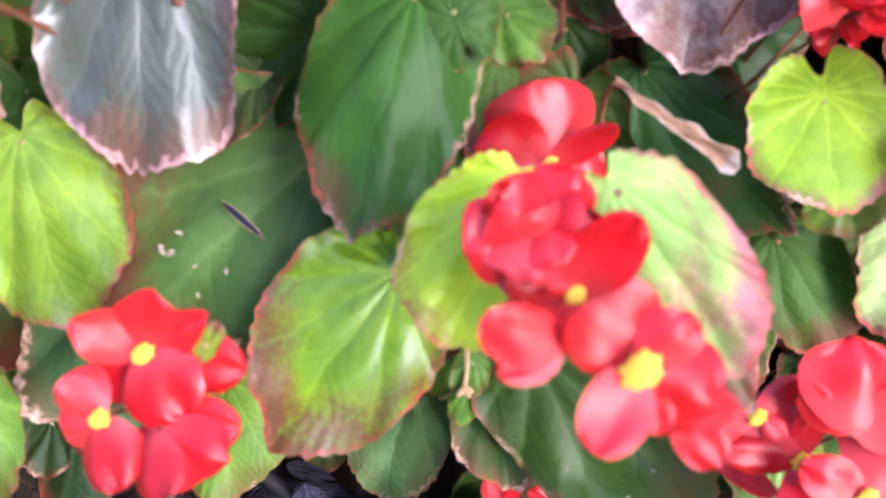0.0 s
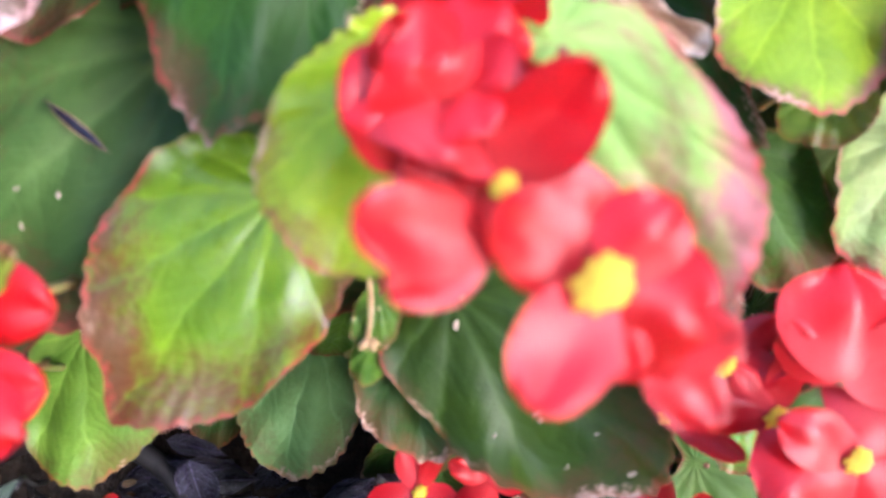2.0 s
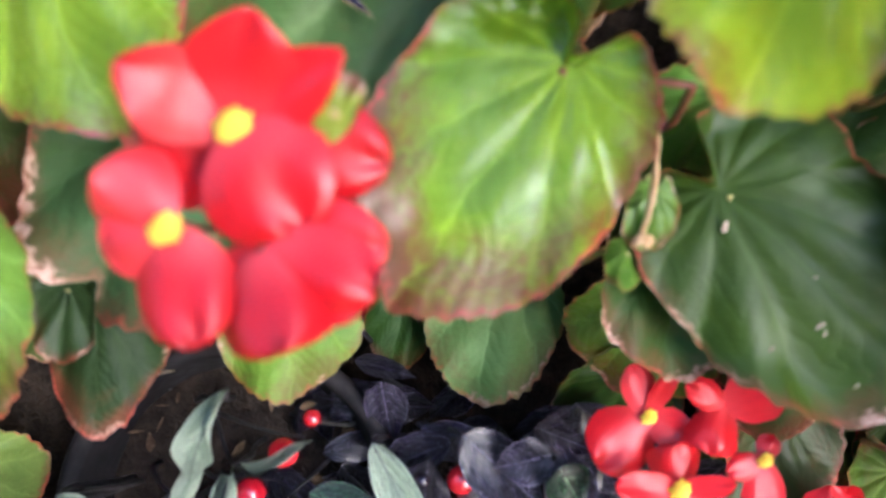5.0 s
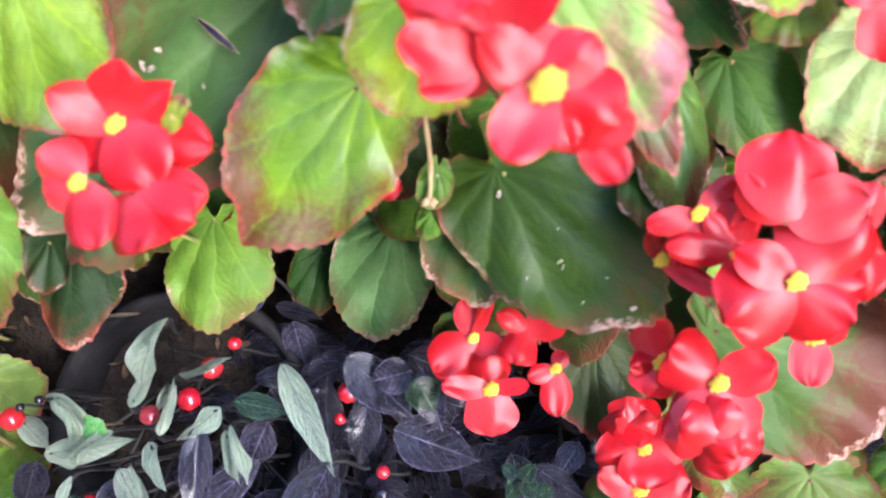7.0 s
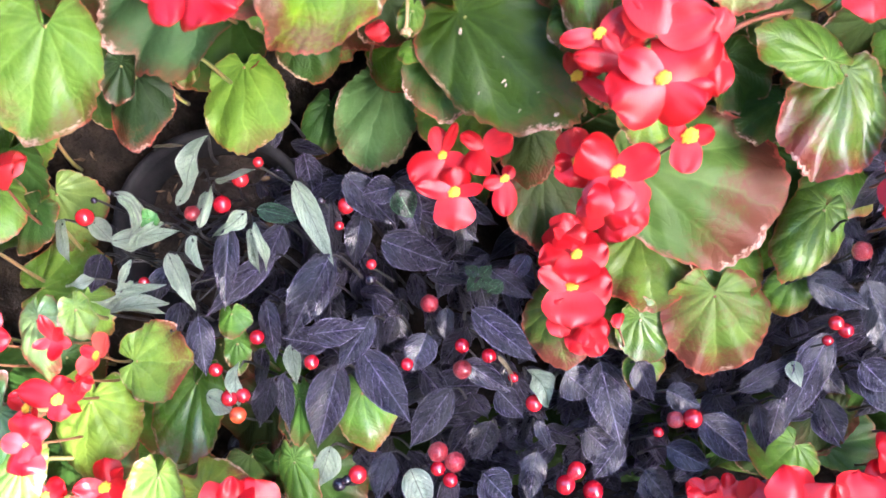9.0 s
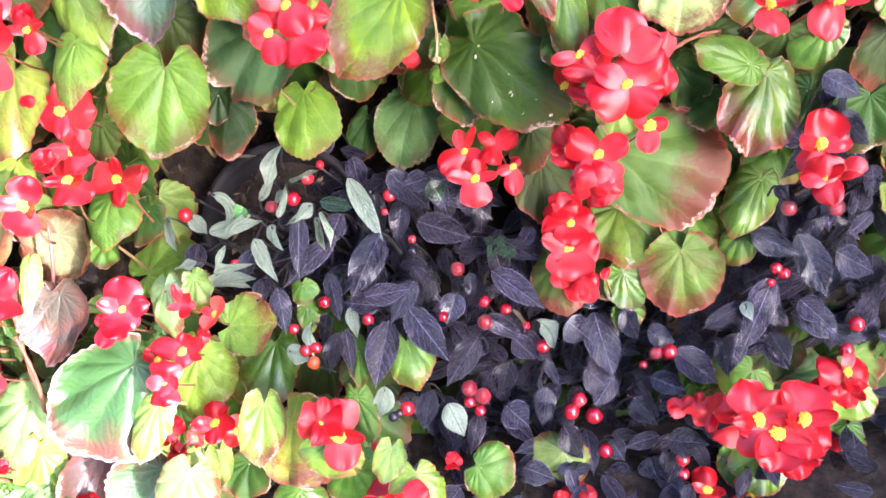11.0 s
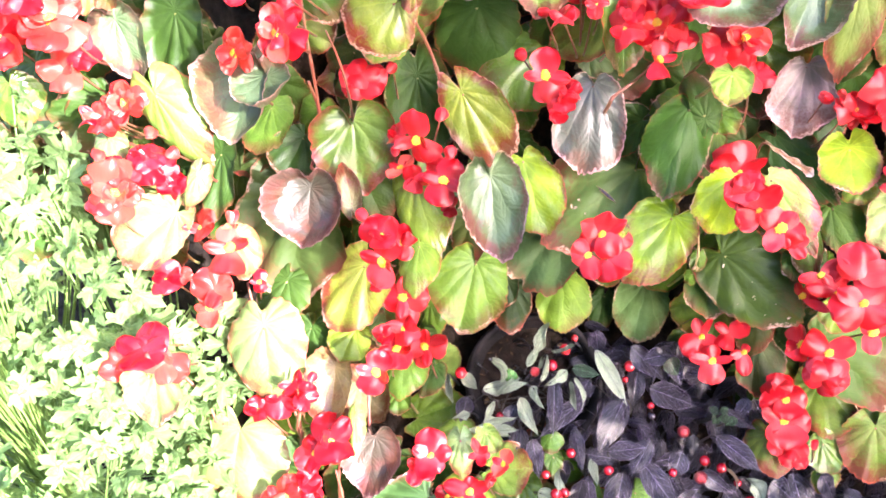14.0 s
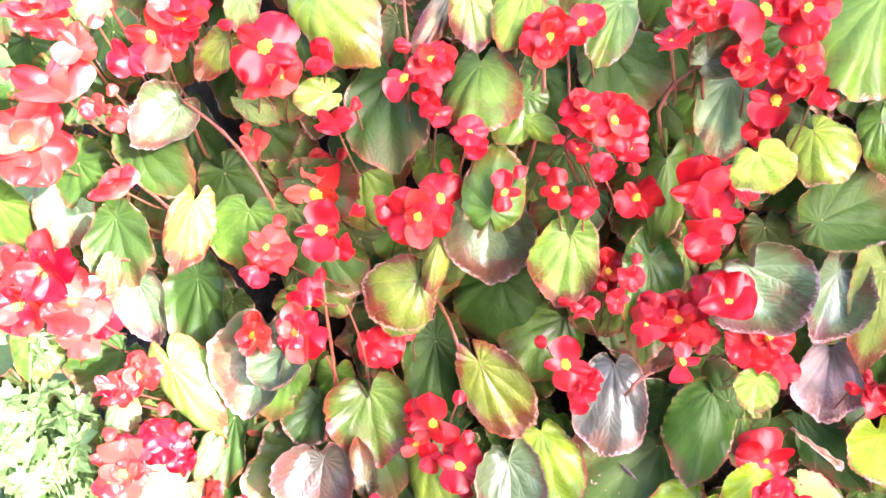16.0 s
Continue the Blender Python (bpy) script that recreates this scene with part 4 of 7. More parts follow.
def tear(a, b, width):
    """A black lens laid on a leaf as a tear's inner shade, with dried lips."""
    a, b = Vector(a), Vector(b)
    m = aligned(a, b) @ Matrix.Diagonal((width, (b - a).length, width, 1))
    plant = nearest(BEGONIAS, a)
    slit = part("tear", mesh_of("tear", *lens(0.34, 0.12), BLACK_BERRY), plant, m, "black patch laid on a leaf for the shade inside a tear")
    for side in (-1, 1):
        pts = [m @ Vector((side * 0.34 * math.sin(math.pi * i / 10) , i / 10, 0.08)) for i in range(11)]
        v, f = tube(pts, [width * (0.02 + 0.04 * math.sin(math.pi * i / 10)) for i in range(11)], 5)
        part("dried_lip", mesh_of("dried_lip", v, f, DRY), slit, Matrix.Identity(4))
    return slit


def scar(at, size, slim=0.6):
    """A small dried flake standing a little proud of a leaf."""
    at = Vector(at)
    turn = grow.uniform(0, 6.28)
    m = aligned(at, at + Vector((math.cos(turn), 0.5 * math.sin(turn), math.sin(turn))))
    verts, faces, n = [Vector((0, 0, 0.12 * size))], [], 11
    for k in range(n):
        a, r = 2 * math.pi * k / n, size * grow.uniform(0.35, 1.0)
        verts.append(Vector((slim * r * math.cos(a), r * math.sin(a), grow.uniform(-0.15, 0.15) * size)))
        faces.append((0, 1 + k, 1 + (k + 1) % n))
    return part("dried_scar", mesh_of("dried_scar", verts, faces, SCAB), nearest(BEGONIAS, at), m, "small dried scar on a leaf")


def lens(half, z):
    verts, faces = [], []
    for i in range(11):
        w = half * math.sin(math.pi * i / 10)
        verts += [(-w, i / 10, z), (0, i / 10, z + 0.15), (w, i / 10, z)]
    for i in range(10):
        p = 3 * i
        faces += [(p, p + 1, p + 4, p + 3), (p + 1, p + 2, p + 5, p + 4)]
    return verts, faces


def random_turn(spread):
    return grow.gauss(0, spread)


# outline of the pepper bed on the bank
PEPPER_SHAPE = [(-0.215, -0.123), (-0.118, -0.123), (-0.018, -0.144), (0.067, -0.191), (0.140, -0.269), (0.255, -0.291), (0.275, -0.200), (0.333, -0.093), (0.483, -0.358), (0.238, -0.365), (0.237, -0.580), (0.017, -0.526), (-0.040, -0.358), (-0.101, -0.282), (-0.163, -0.224)]
POT_AT = Vector((-0.1317, 0.1810, 0.2419))
grow = random.Random(29)
# begonia leaves: kind, petiole end, tip, width
leaf("l", (-0.3253, 0.3286, 0.8504), (-0.2827, 0.2908, 0.8140), 0.0627)
leaf("b", (-0.2238, 0.3331, 0.8440), (-0.2478, 0.2960, 0.8163), 0.0229)
leaf("lb", (-0.2091, 0.3128, 0.8521), (-0.2020, 0.2910, 0.8161), 0.0324)
leaf("l", (-0.1687, 0.3092, 0.8529), (-0.1832, 0.2820, 0.8228), 0.0319)
leaf("g", (-0.1006, 0.3172, 0.8419), (-0.1163, 0.2762, 0.8128), 0.0326)
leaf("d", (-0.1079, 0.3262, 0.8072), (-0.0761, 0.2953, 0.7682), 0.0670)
leaf("s", (-0.0415, 0.2892, 0.8074), (-0.0140, 0.2944, 0.8210), 0.0346)
leaf("g", (0.0779, 0.3227, 0.8449), (0.0592, 0.2679, 0.7932), 0.0733)
leaf("gs", (-0.0198, 0.3095, 0.7856), (-0.0256, 0.2757, 0.7374), 0.0446)
leaf("l", (0.0497, 0.3178, 0.7429), (0.0687, 0.2866, 0.7201), 0.0507)
leaf("l", (-0.0137, 0.2238, 0.7722), (-0.0043, 0.2035, 0.7555), 0.0419)
leaf("g", (0.0971, 0.3208, 0.7522), (0.1023, 0.2940, 0.7214), 0.0336)
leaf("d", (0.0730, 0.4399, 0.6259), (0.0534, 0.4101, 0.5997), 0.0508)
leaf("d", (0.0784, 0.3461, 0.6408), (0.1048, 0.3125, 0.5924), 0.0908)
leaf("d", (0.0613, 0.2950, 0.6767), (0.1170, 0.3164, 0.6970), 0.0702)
leaf("s", (-0.0034, 0.2320, 0.6751), (0.0178, 0.2133, 0.6365), 0.0780)
leaf("s", (0.0847, 0.2968, 0.6262), (0.0645, 0.2544, 0.5878), 0.0508)
leaf("gr", (0.1178, 0.2921, 0.6363), (0.1102, 0.2443, 0.5714), 0.0492)
leaf("s", (0.0913, 0.2848, 0.5574), (0.0831, 0.2488, 0.5082), 0.0560, 0, shaped(0.1, 0.05, 0.04, 0.14, 0.1, 0.3, 0.42, ((-40, -0.06, 15), (-75, 0.1, 18)), 46, SILVER), (0.30, 0.23, 0.22, 0.55))
leaf("l", (0.0040, 0.1824, 0.6114), (-0.0001, 0.1614, 0.6010), 0.0314)
leaf("gd", (-0.0082, 0.2454, 0.5403), (-0.0296, 0.1867, 0.4902), 0.0591, 0, shaped(-0.35, 0.12, 0.03, 0.14, 0.0, 0.2, 0.42, ((0, -0.05, 20),), 31, DULL, 0.4), (0.040, 0.105, 0.010, 0.30))
leaf("d", (0.0042, 0.2377, 0.5339), (-0.0088, 0.2624, 0.5636), 0.0327)
leaf("s", (-0.0903, 0.2505, 0.5598), (-0.0935, 0.1892, 0.5127), 0.0610, 0, shaped(-0.1, 0.38, 0.02, 0.14, 0.0, 0.25, 0.42, ((60, 0.05, 18), (-50, 0.06, 20), (0, -0.11, 26)), 7, SILVER, 0.7), (0.085, 0.095, 0.075, 0.36))
leaf("g", (-0.0684, 0.2647, 0.6556), (-0.0675, 0.2118, 0.5957), 0.0503)
leaf("lr", (-0.1301, 0.2718, 0.6743), (-0.1395, 0.2425, 0.6267), 0.0550)
leaf("g", (-0.1897, 0.2428, 0.7120), (-0.1835, 0.2679, 0.7550), 0.0478)
leaf("s", (-0.1973, 0.3137, 0.6672), (-0.1975, 0.2746, 0.6213), 0.0730)
leaf("g", (-0.0534, 0.3364, 0.7072), (-0.0764, 0.2931, 0.6469), 0.0607)
leaf("gb", (-0.2015, 0.3077, 0.8002), (-0.2036, 0.2634, 0.7661), 0.0614)
leaf("g", (-0.1675, 0.3004, 0.7783), (-0.1874, 0.2778, 0.7509), 0.0401)
leaf("l", (-0.1648, 0.2868, 0.7644), (-0.1416, 0.2735, 0.7560), 0.0200)
leaf("d", (-0.2747, 0.3294, 0.7854), (-0.2695, 0.2712, 0.7266), 0.0680)
leaf("y", (-0.3175, 0.2989, 0.7793), (-0.3433, 0.2895, 0.7749), 0.0285)
leaf("l", (-0.3111, 0.3497, 0.6857), (-0.3105, 0.3238, 0.6394), 0.0571)
leaf("l", (-0.2492, 0.3763, 0.6907), (-0.2404, 0.3429, 0.6627), 0.0439)
leaf("o", (-0.2554, 0.2755, 0.6224), (-0.2929, 0.2512, 0.5995), 0.0638)
leaf("g", (-0.2613, 0.2895, 0.6210), (-0.2761, 0.2496, 0.5846), 0.0565)
leaf("lo", (-0.2349, 0.2782, 0.6609), (-0.2418, 0.2523, 0.6244), 0.0211)
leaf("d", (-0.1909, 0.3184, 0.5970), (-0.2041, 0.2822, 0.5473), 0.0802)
leaf("g", (-0.1301, 0.3096, 0.5622), (-0.1684, 0.2660, 0.5286), 0.0701)
leaf("o", (-0.2024, 0.2601, 0.5450), (-0.1618, 0.2299, 0.4883), 0.0579)
leaf("d", (-0.2482, 0.3063, 0.5326), (-0.2353, 0.2608, 0.4664), 0.0653)
leaf("gb", (-0.2972, 0.2336, 0.5339), (-0.2873, 0.1977, 0.4814), 0.0778)
leaf("lr", (-0.4515, 0.2002, 0.5804), (-0.4137, 0.1715, 0.5268), 0.0547)
leaf("d", (-0.5391, 0.2743, 0.5267), (-0.5600, 0.2375, 0.4905), 0.0793)
leaf("d", (-0.4535, 0.2857, 0.6102), (-0.4453, 0.2407, 0.5414), 0.0649)
leaf("s", (-0.5073, 0.2800, 0.6060), (-0.4847, 0.2555, 0.5593), 0.0478)
leaf("lo", (-0.4283, 0.2645, 0.7030), (-0.4356, 0.2188, 0.6649), 0.0401)
leaf("g", (-0.3940, 0.2844, 0.6814), (-0.4027, 0.2577, 0.6393), 0.0684)
leaf("s", (-0.4430, 0.3054, 0.7645), (-0.4729, 0.2755, 0.7420), 0.0503)
leaf("d", (-0.4908, 0.4120, 0.7062), (-0.4595, 0.3673, 0.6450), 0.0598)
leaf("d", (-0.4839, 0.2977, 0.7367), (-0.4355, 0.2681, 0.7086), 0.0502)
leaf("gs", (-0.5803, 0.3285, 0.6835), (-0.5768, 0.2919, 0.6307), 0.0566)
leaf("d", (-0.4954, 0.2567, 0.6885), (-0.4762, 0.2185, 0.6476), 0.0590)
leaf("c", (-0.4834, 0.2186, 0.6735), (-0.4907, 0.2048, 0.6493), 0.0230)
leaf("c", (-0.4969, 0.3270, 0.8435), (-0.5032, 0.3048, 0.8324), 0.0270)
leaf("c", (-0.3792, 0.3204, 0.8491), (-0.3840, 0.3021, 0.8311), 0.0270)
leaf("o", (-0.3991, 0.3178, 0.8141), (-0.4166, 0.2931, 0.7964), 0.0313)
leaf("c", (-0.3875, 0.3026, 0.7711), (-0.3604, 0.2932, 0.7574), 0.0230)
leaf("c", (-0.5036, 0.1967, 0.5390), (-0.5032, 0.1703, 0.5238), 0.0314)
leaf("d", (-0.3490, 0.3366, 0.8218), (-0.3332, 0.3056, 0.7971), 0.0392)
leaf("d", (0.0647, 0.3373, 0.8116), (0.0579, 0.3088, 0.7709), 0.0371)
leaf("d", (-0.0287, 0.3692, 0.7231), (-0.0366, 0.3395, 0.6805), 0.0517)
leaf("d", (-0.1555, 0.3258, 0.7850), (-0.1369, 0.2949, 0.7431), 0.0431)
leaf("d", (-0.3437, 0.2967, 0.6482), (-0.3049, 0.2774, 0.6041), 0.0532)
leaf("d", (-0.6088, 0.2933, 0.5523), (-0.5841, 0.2562, 0.5156), 0.0586)
leaf("g", (-0.6131, 0.2528, 0.5580), (-0.6032, 0.2328, 0.5219), 0.0463)
leaf("d", (-0.4210, 0.2281, 0.4999), (-0.4192, 0.1746, 0.4656), 0.0389)
leaf("c", (-0.4205, 0.1703, 0.5216), (-0.4343, 0.1517, 0.4970), 0.0234)
leaf("d", (-0.3477, 0.2486, 0.5043), (-0.3661, 0.2173, 0.4792), 0.0466)
leaf("c", (-0.4452, 0.1589, 0.4872), (-0.4926, 0.1250, 0.4634), 0.0596)
leaf("c", (-0.3795, 0.1207, 0.4978), (-0.3718, 0.0990, 0.4675), 0.0354)
leaf("s", (-0.3315, 0.1888, 0.4918), (-0.3346, 0.1538, 0.4555), 0.0688, 0, SILVER_MESHES[1], (0.060, 0.055, 0.035, 0.9))
leaf("b", (-0.2944, 0.1785, 0.4808), (-0.3025, 0.2032, 0.5053), 0.0217)
leaf("dr", (-0.3603, 0.2210, 0.4616), (-0.3456, 0.1390, 0.4009), 0.1095)
leaf("s", (-0.3821, 0.2367, 0.5811), (-0.3890, 0.1838, 0.5415), 0.0659)
leaf("s", (-0.3565, 0.2084, 0.5924), (-0.3555, 0.1733, 0.5796), 0.0495)
leaf("g", (-0.3778, 0.2642, 0.5266), (-0.3862, 0.2205, 0.5026), 0.0461)
leaf("l", (-0.2425, 0.2136, 0.4847), (-0.2245, 0.1560, 0.4429), 0.0549)
leaf("s", (-0.1742, 0.1762, 0.5187), (-0.1648, 0.1306, 0.4678), 0.0558)
leaf("l", (-0.1486, 0.2376, 0.4893), (-0.1258, 0.1816, 0.4514), 0.0567, 0, shaped(-0.25, 0.1, 0.03, 0.14, 0.0, 0.2, 0.42, (), 44, None, 0.5), (0.24, 0.36, 0.020, 0.5))
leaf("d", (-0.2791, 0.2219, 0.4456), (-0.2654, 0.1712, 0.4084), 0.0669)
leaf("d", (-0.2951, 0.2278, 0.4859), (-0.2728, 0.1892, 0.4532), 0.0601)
leaf("gl", (-0.1888, 0.1867, 0.4104), (-0.2025, 0.1414, 0.3642), 0.0721)
leaf("dr", (-0.0447, 0.2459, 0.4746), (-0.1241, 0.1942, 0.4229), 0.1086, 0, shaped(-0.15, 0.05, 0.04, 0.14, 0.1, 0.2, 0.42, ((0, -0.05, 30),), 8, DULL, 0.9), (0.075, 0.135, 0.030, 0.55))
leaf("mg", (-0.0161, 0.2007, 0.4563), (-0.0576, 0.1544, 0.4242), 0.0646, 0, shaped(-0.12, 0.1, 0.03, 0.2, 0.05, 0.3, 0.38, ((-58, 0.10, 22), (70, 0.05, 25)), 3, None, 0.75), (0.18, 0.30, 0.010, 0.48))
leaf("ly", (0.0196, 0.1776, 0.5195), (0.0009, 0.1365, 0.4982), 0.0452, 0, shaped(-0.2, 0.15, 0.03, 0.1, 0.0, 0.2, 0.42, (), 5, None, 0.5), (0.41, 0.54, 0.012, 0.30))
# the pale pink on this leaf is a highlight put into its colour
leaf("q", (0.0423, 0.1600, 0.5330), (0.0718, 0.1217, 0.5046), 0.0401, 8, shaped(-0.3, 0.1, 0.03, 0.1, 0.0, 0.2, 0.42, ((40, 0.06, 25),), 6, ROSY_SHINE, 0.7), (0.26, 0.40, 0.085, 0.85))
leaf("d", (0.0740, 0.2728, 0.4944), (0.1271, 0.2270, 0.4544), 0.0520, 0, shaped(-0.15, 0.1, 0.04, 0.14, 0.0, 0.4, 0.42, ((-30, -0.08, 12), (12, -0.06, 8)), 41, DULL, 0.8), (0.030, 0.075, 0.014, 0.4))
leaf("d", (0.1123, 0.3176, 0.4997), (0.1292, 0.2767, 0.4729), 0.0650)
leaf("t", (0.0563, 0.2337, 0.5141), (0.0911, 0.2033, 0.4998), 0.0070)
leaf("d", (0.0623, 0.1564, 0.5156), (0.0824, 0.1299, 0.4806), 0.0190, 0, shaped(-0.2, 0.1, 0.03, 0.1, 0.0, 0.3, 0.42, (), 42), (0.11, 0.15, 0.06, 0.75))
leaf("g", (0.0201, 0.2569, 0.5261), (0.0323, 0.2395, 0.5217), 0.0280)
leaf("gb", (0.0182, 0.2457, 0.5156), (0.0123, 0.2186, 0.4940), 0.0207, 0, shaped(-0.2, 0.1, 0.03, 0.1, 0.0, 0.2, 0.42, (), 43, DULL), (0.085, 0.15, 0.014, 0.7))
leaf("l", (0.1274, 0.2362, 0.5069), (0.1308, 0.2046, 0.4831), 0.0530, 0, shaped(-0.12, 0.06, 0.015, 0.30, 0.0, 0.1, 0.27, (), 10, ROSY_SHINE, 0.15), (0.25, 0.38, 0.012, 0.42))
leaf("l", (0.1406, 0.2259, 0.4768), (0.1460, 0.2119, 0.4647), 0.0299)
leaf("l", (0.1882, 0.2321, 0.4552), (0.1798, 0.1895, 0.4222), 0.0650, 0, shaped(-0.15, 0.1, 0.03, 0.2, 0.0, 0.3, 0.36, (), 33), (0.29, 0.37, 0.12, 0.5))
leaf("g", (0.1283, 0.2342, 0.4427), (0.1542, 0.1983, 0.4169), 0.0450, 0, shaped(-0.25, 0.1, 0.03, 0.14, 0.05, 0.2, 0.42, ((0, -0.08, 25),), 45, DULL, 0.6), (0.065, 0.13, 0.016, 0.4))
# its colour carries the shade of the foliage above it
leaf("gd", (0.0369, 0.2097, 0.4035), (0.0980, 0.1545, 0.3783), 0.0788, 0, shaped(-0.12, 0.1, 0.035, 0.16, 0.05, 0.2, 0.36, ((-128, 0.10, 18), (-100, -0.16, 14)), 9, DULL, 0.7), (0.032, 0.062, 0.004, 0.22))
leaf("d", (0.0254, 0.2190, 0.3846), (0.0271, 0.1750, 0.3546), 0.0461)
leaf("g", (-0.0162, 0.2667, 0.3090), (-0.0309, 0.2108, 0.2776), 0.0595, 0, shaped(-0.2, 0.1, 0.03, 0.14, 0.0, 0.2, 0.40, (), 21, DULL, 0.6), (0.15, 0.27, 0.08, 0.2))
leaf("gl", (-0.1064, 0.2466, 0.3361), (-0.1025, 0.1967, 0.3063), 0.0552, 0, shaped(-0.2, 0.1, 0.03, 0.14, 0.0, 0.2, 0.42, (), 22, DULL, 0.6), (0.15, 0.26, 0.025, 0.22))
leaf("d", (-0.0584, 0.2667, 0.2874), (-0.0678, 0.2337, 0.2659), 0.0305)
leaf("y", (-0.0667, 0.1447, 0.4847), (-0.0620, 0.1492, 0.4921), 0.0075, 0, None, (0.20, 0.24, 0.02, 0.5))
leaf("g", (0.0115, 0.1948, 0.4182), (0.0081, 0.1829, 0.4073), 0.0146)
leaf("g", (0.0096, 0.1990, 0.3904), (0.0064, 0.1842, 0.3889), 0.0130)
leaf("d", (-0.1201, 0.2855, 0.3492), (-0.1539, 0.2351, 0.3278), 0.0803)
leaf("gb", (0.0985, 0.2116, 0.4504), (0.1061, 0.1677, 0.4192), 0.0318)
leaf("d", (0.0969, 0.2003, 0.4120), (0.0918, 0.1758, 0.4082), 0.0251)
leaf("dr", (-0.1132, 0.2356, 0.4211), (-0.1453, 0.1712, 0.3917), 0.0738, 0, shaped(-0.1, 0.1, 0.05, 0.1, 0.0, 0.3, 0.42, ((-40, 0.12, 12), (10, -0.2, 9), (40, 0.1, 14)), 13, DULL), (0.060, 0.115, 0.035, 0.25))
leaf("ob", (0.1453, 0.1983, 0.3037), (0.2430, 0.1711, 0.2933), 0.1009, 0, shaped(-0.25, 0.1, 0.03, 0.1, 0.0, 0.2, 0.42, ((60, 0.06, 25),), 12, DULL, 0.6), (0.085, 0.145, 0.025, 0.66))
leaf("gb", (0.1637, 0.2073, 0.2233), (0.1776, 0.1591, 0.1947), 0.0741)
leaf("gl", (0.2207, 0.2081, 0.2223), (0.2353, 0.1673, 0.1999), 0.0512)
leaf("ob", (0.2151, 0.1678, 0.2077), (0.2223, 0.1230, 0.1660), 0.0758)
leaf("gl", (0.2800, 0.1996, 0.2641), (0.2548, 0.1579, 0.2427), 0.0447)
leaf("gb", (0.2646, 0.2192, 0.3615), (0.2491, 0.1635, 0.3295), 0.0600, 0, shaped(-0.3, 0.15, 0.04, 0.2, 0.0, 0.4, 0.36, (), 15), (0.10, 0.16, 0.02, 0.85))
leaf("g", (0.2437, 0.2047, 0.3807), (0.2025, 0.2081, 0.3980), 0.0353)
leaf("d", (0.2408, 0.2348, 0.3246), (0.2124, 0.2136, 0.3172), 0.0376)
leaf("g", (0.2982, 0.2305, 0.2740), (0.2885, 0.1951, 0.2662), 0.0548)
leaf("db", (0.0914, 0.2143, 0.2779), (0.0963, 0.1695, 0.2476), 0.0511)
leaf("db", (0.0804, 0.2030, 0.3249), (0.0782, 0.1774, 0.2989), 0.0395)
leaf("ob", (0.1040, 0.1473, 0.2156), (0.1104, 0.1119, 0.1923), 0.0497)
leaf("l", (0.1475, 0.1964, 0.3553), (0.1416, 0.1750, 0.3384), 0.0347)
leaf("g", (0.1651, 0.1577, 0.1905), (0.1742, 0.1351, 0.1657), 0.0381)
leaf("g", (0.1671, 0.1398, 0.1630), (0.1763, 0.1240, 0.1469), 0.0326)
# colour taken down for the shade of the plants overhead
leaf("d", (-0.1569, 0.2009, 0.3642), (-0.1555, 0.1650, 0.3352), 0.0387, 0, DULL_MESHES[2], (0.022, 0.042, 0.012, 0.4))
leaf("g", (-0.1208, 0.1989, 0.3811), (-0.1230, 0.1843, 0.3674), 0.0189)
# darkened likewise, shade put into the leaf colour
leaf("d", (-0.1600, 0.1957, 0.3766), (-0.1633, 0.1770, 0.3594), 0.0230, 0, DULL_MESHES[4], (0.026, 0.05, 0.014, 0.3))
leaf("gl", (-0.2561, 0.1499, 0.2119), (-0.2047, 0.1604, 0.2331), 0.0542)
leaf("l", (-0.2099, 0.1285, 0.2344), (-0.2043, 0.1043, 0.2228), 0.0395)
leaf("lr", (-0.1734, 0.0936, 0.2128), (-0.1332, 0.0903, 0.2207), 0.0521)
leaf("g", (-0.1419, 0.1024, 0.1767), (-0.1517, 0.0494, 0.1493), 0.0512)
leaf("l", (-0.1962, 0.0681, 0.2074), (-0.2000, 0.0241, 0.1775), 0.0596)
leaf("gl", (-0.0280, 0.1016, 0.1719), (-0.0179, 0.0662, 0.1560), 0.0445)
leaf("g", (-0.1143, 0.1301, 0.2218), (-0.1129, 0.1137, 0.2125), 0.0242)
leaf("g", (-0.1114, 0.1177, 0.2050), (-0.1097, 0.0979, 0.1940), 0.0191)
leaf("g", (-0.0699, 0.0942, 0.1743), (-0.0657, 0.0603, 0.1665), 0.0199)
leaf("o", (-0.1141, 0.0133, 0.1941), (-0.0857, -0.0262, 0.1692), 0.0737)
leaf("g", (-0.0701, 0.0554, 0.1574), (-0.0579, 0.0223, 0.1400), 0.0274)
leaf("o", (-0.2865, 0.1624, 0.4268), (-0.3134, 0.1148, 0.3879), 0.0628)
leaf("l", (-0.2367, 0.1686, 0.4465), (-0.2383, 0.1263, 0.4312), 0.0378)
leaf("gl", (-0.2596, 0.1618, 0.3007), (-0.2641, 0.1231, 0.2860), 0.0461)
leaf("g", (-0.2667, 0.1365, 0.2759), (-0.2651, 0.1152, 0.2651), 0.0293)
leaf("l", (-0.2982, 0.1339, 0.3700), (-0.3097, 0.1065, 0.3576), 0.0429)
leaf("c", (-0.3693, 0.1025, 0.4083), (-0.3602, 0.0573, 0.3663), 0.0724)
leaf("b", (-0.3170, 0.1124, 0.3394), (-0.3178, 0.0632, 0.3102), 0.0453)
leaf("y", (-0.2954, 0.0778, 0.3168), (-0.2933, 0.0439, 0.3052), 0.0174)
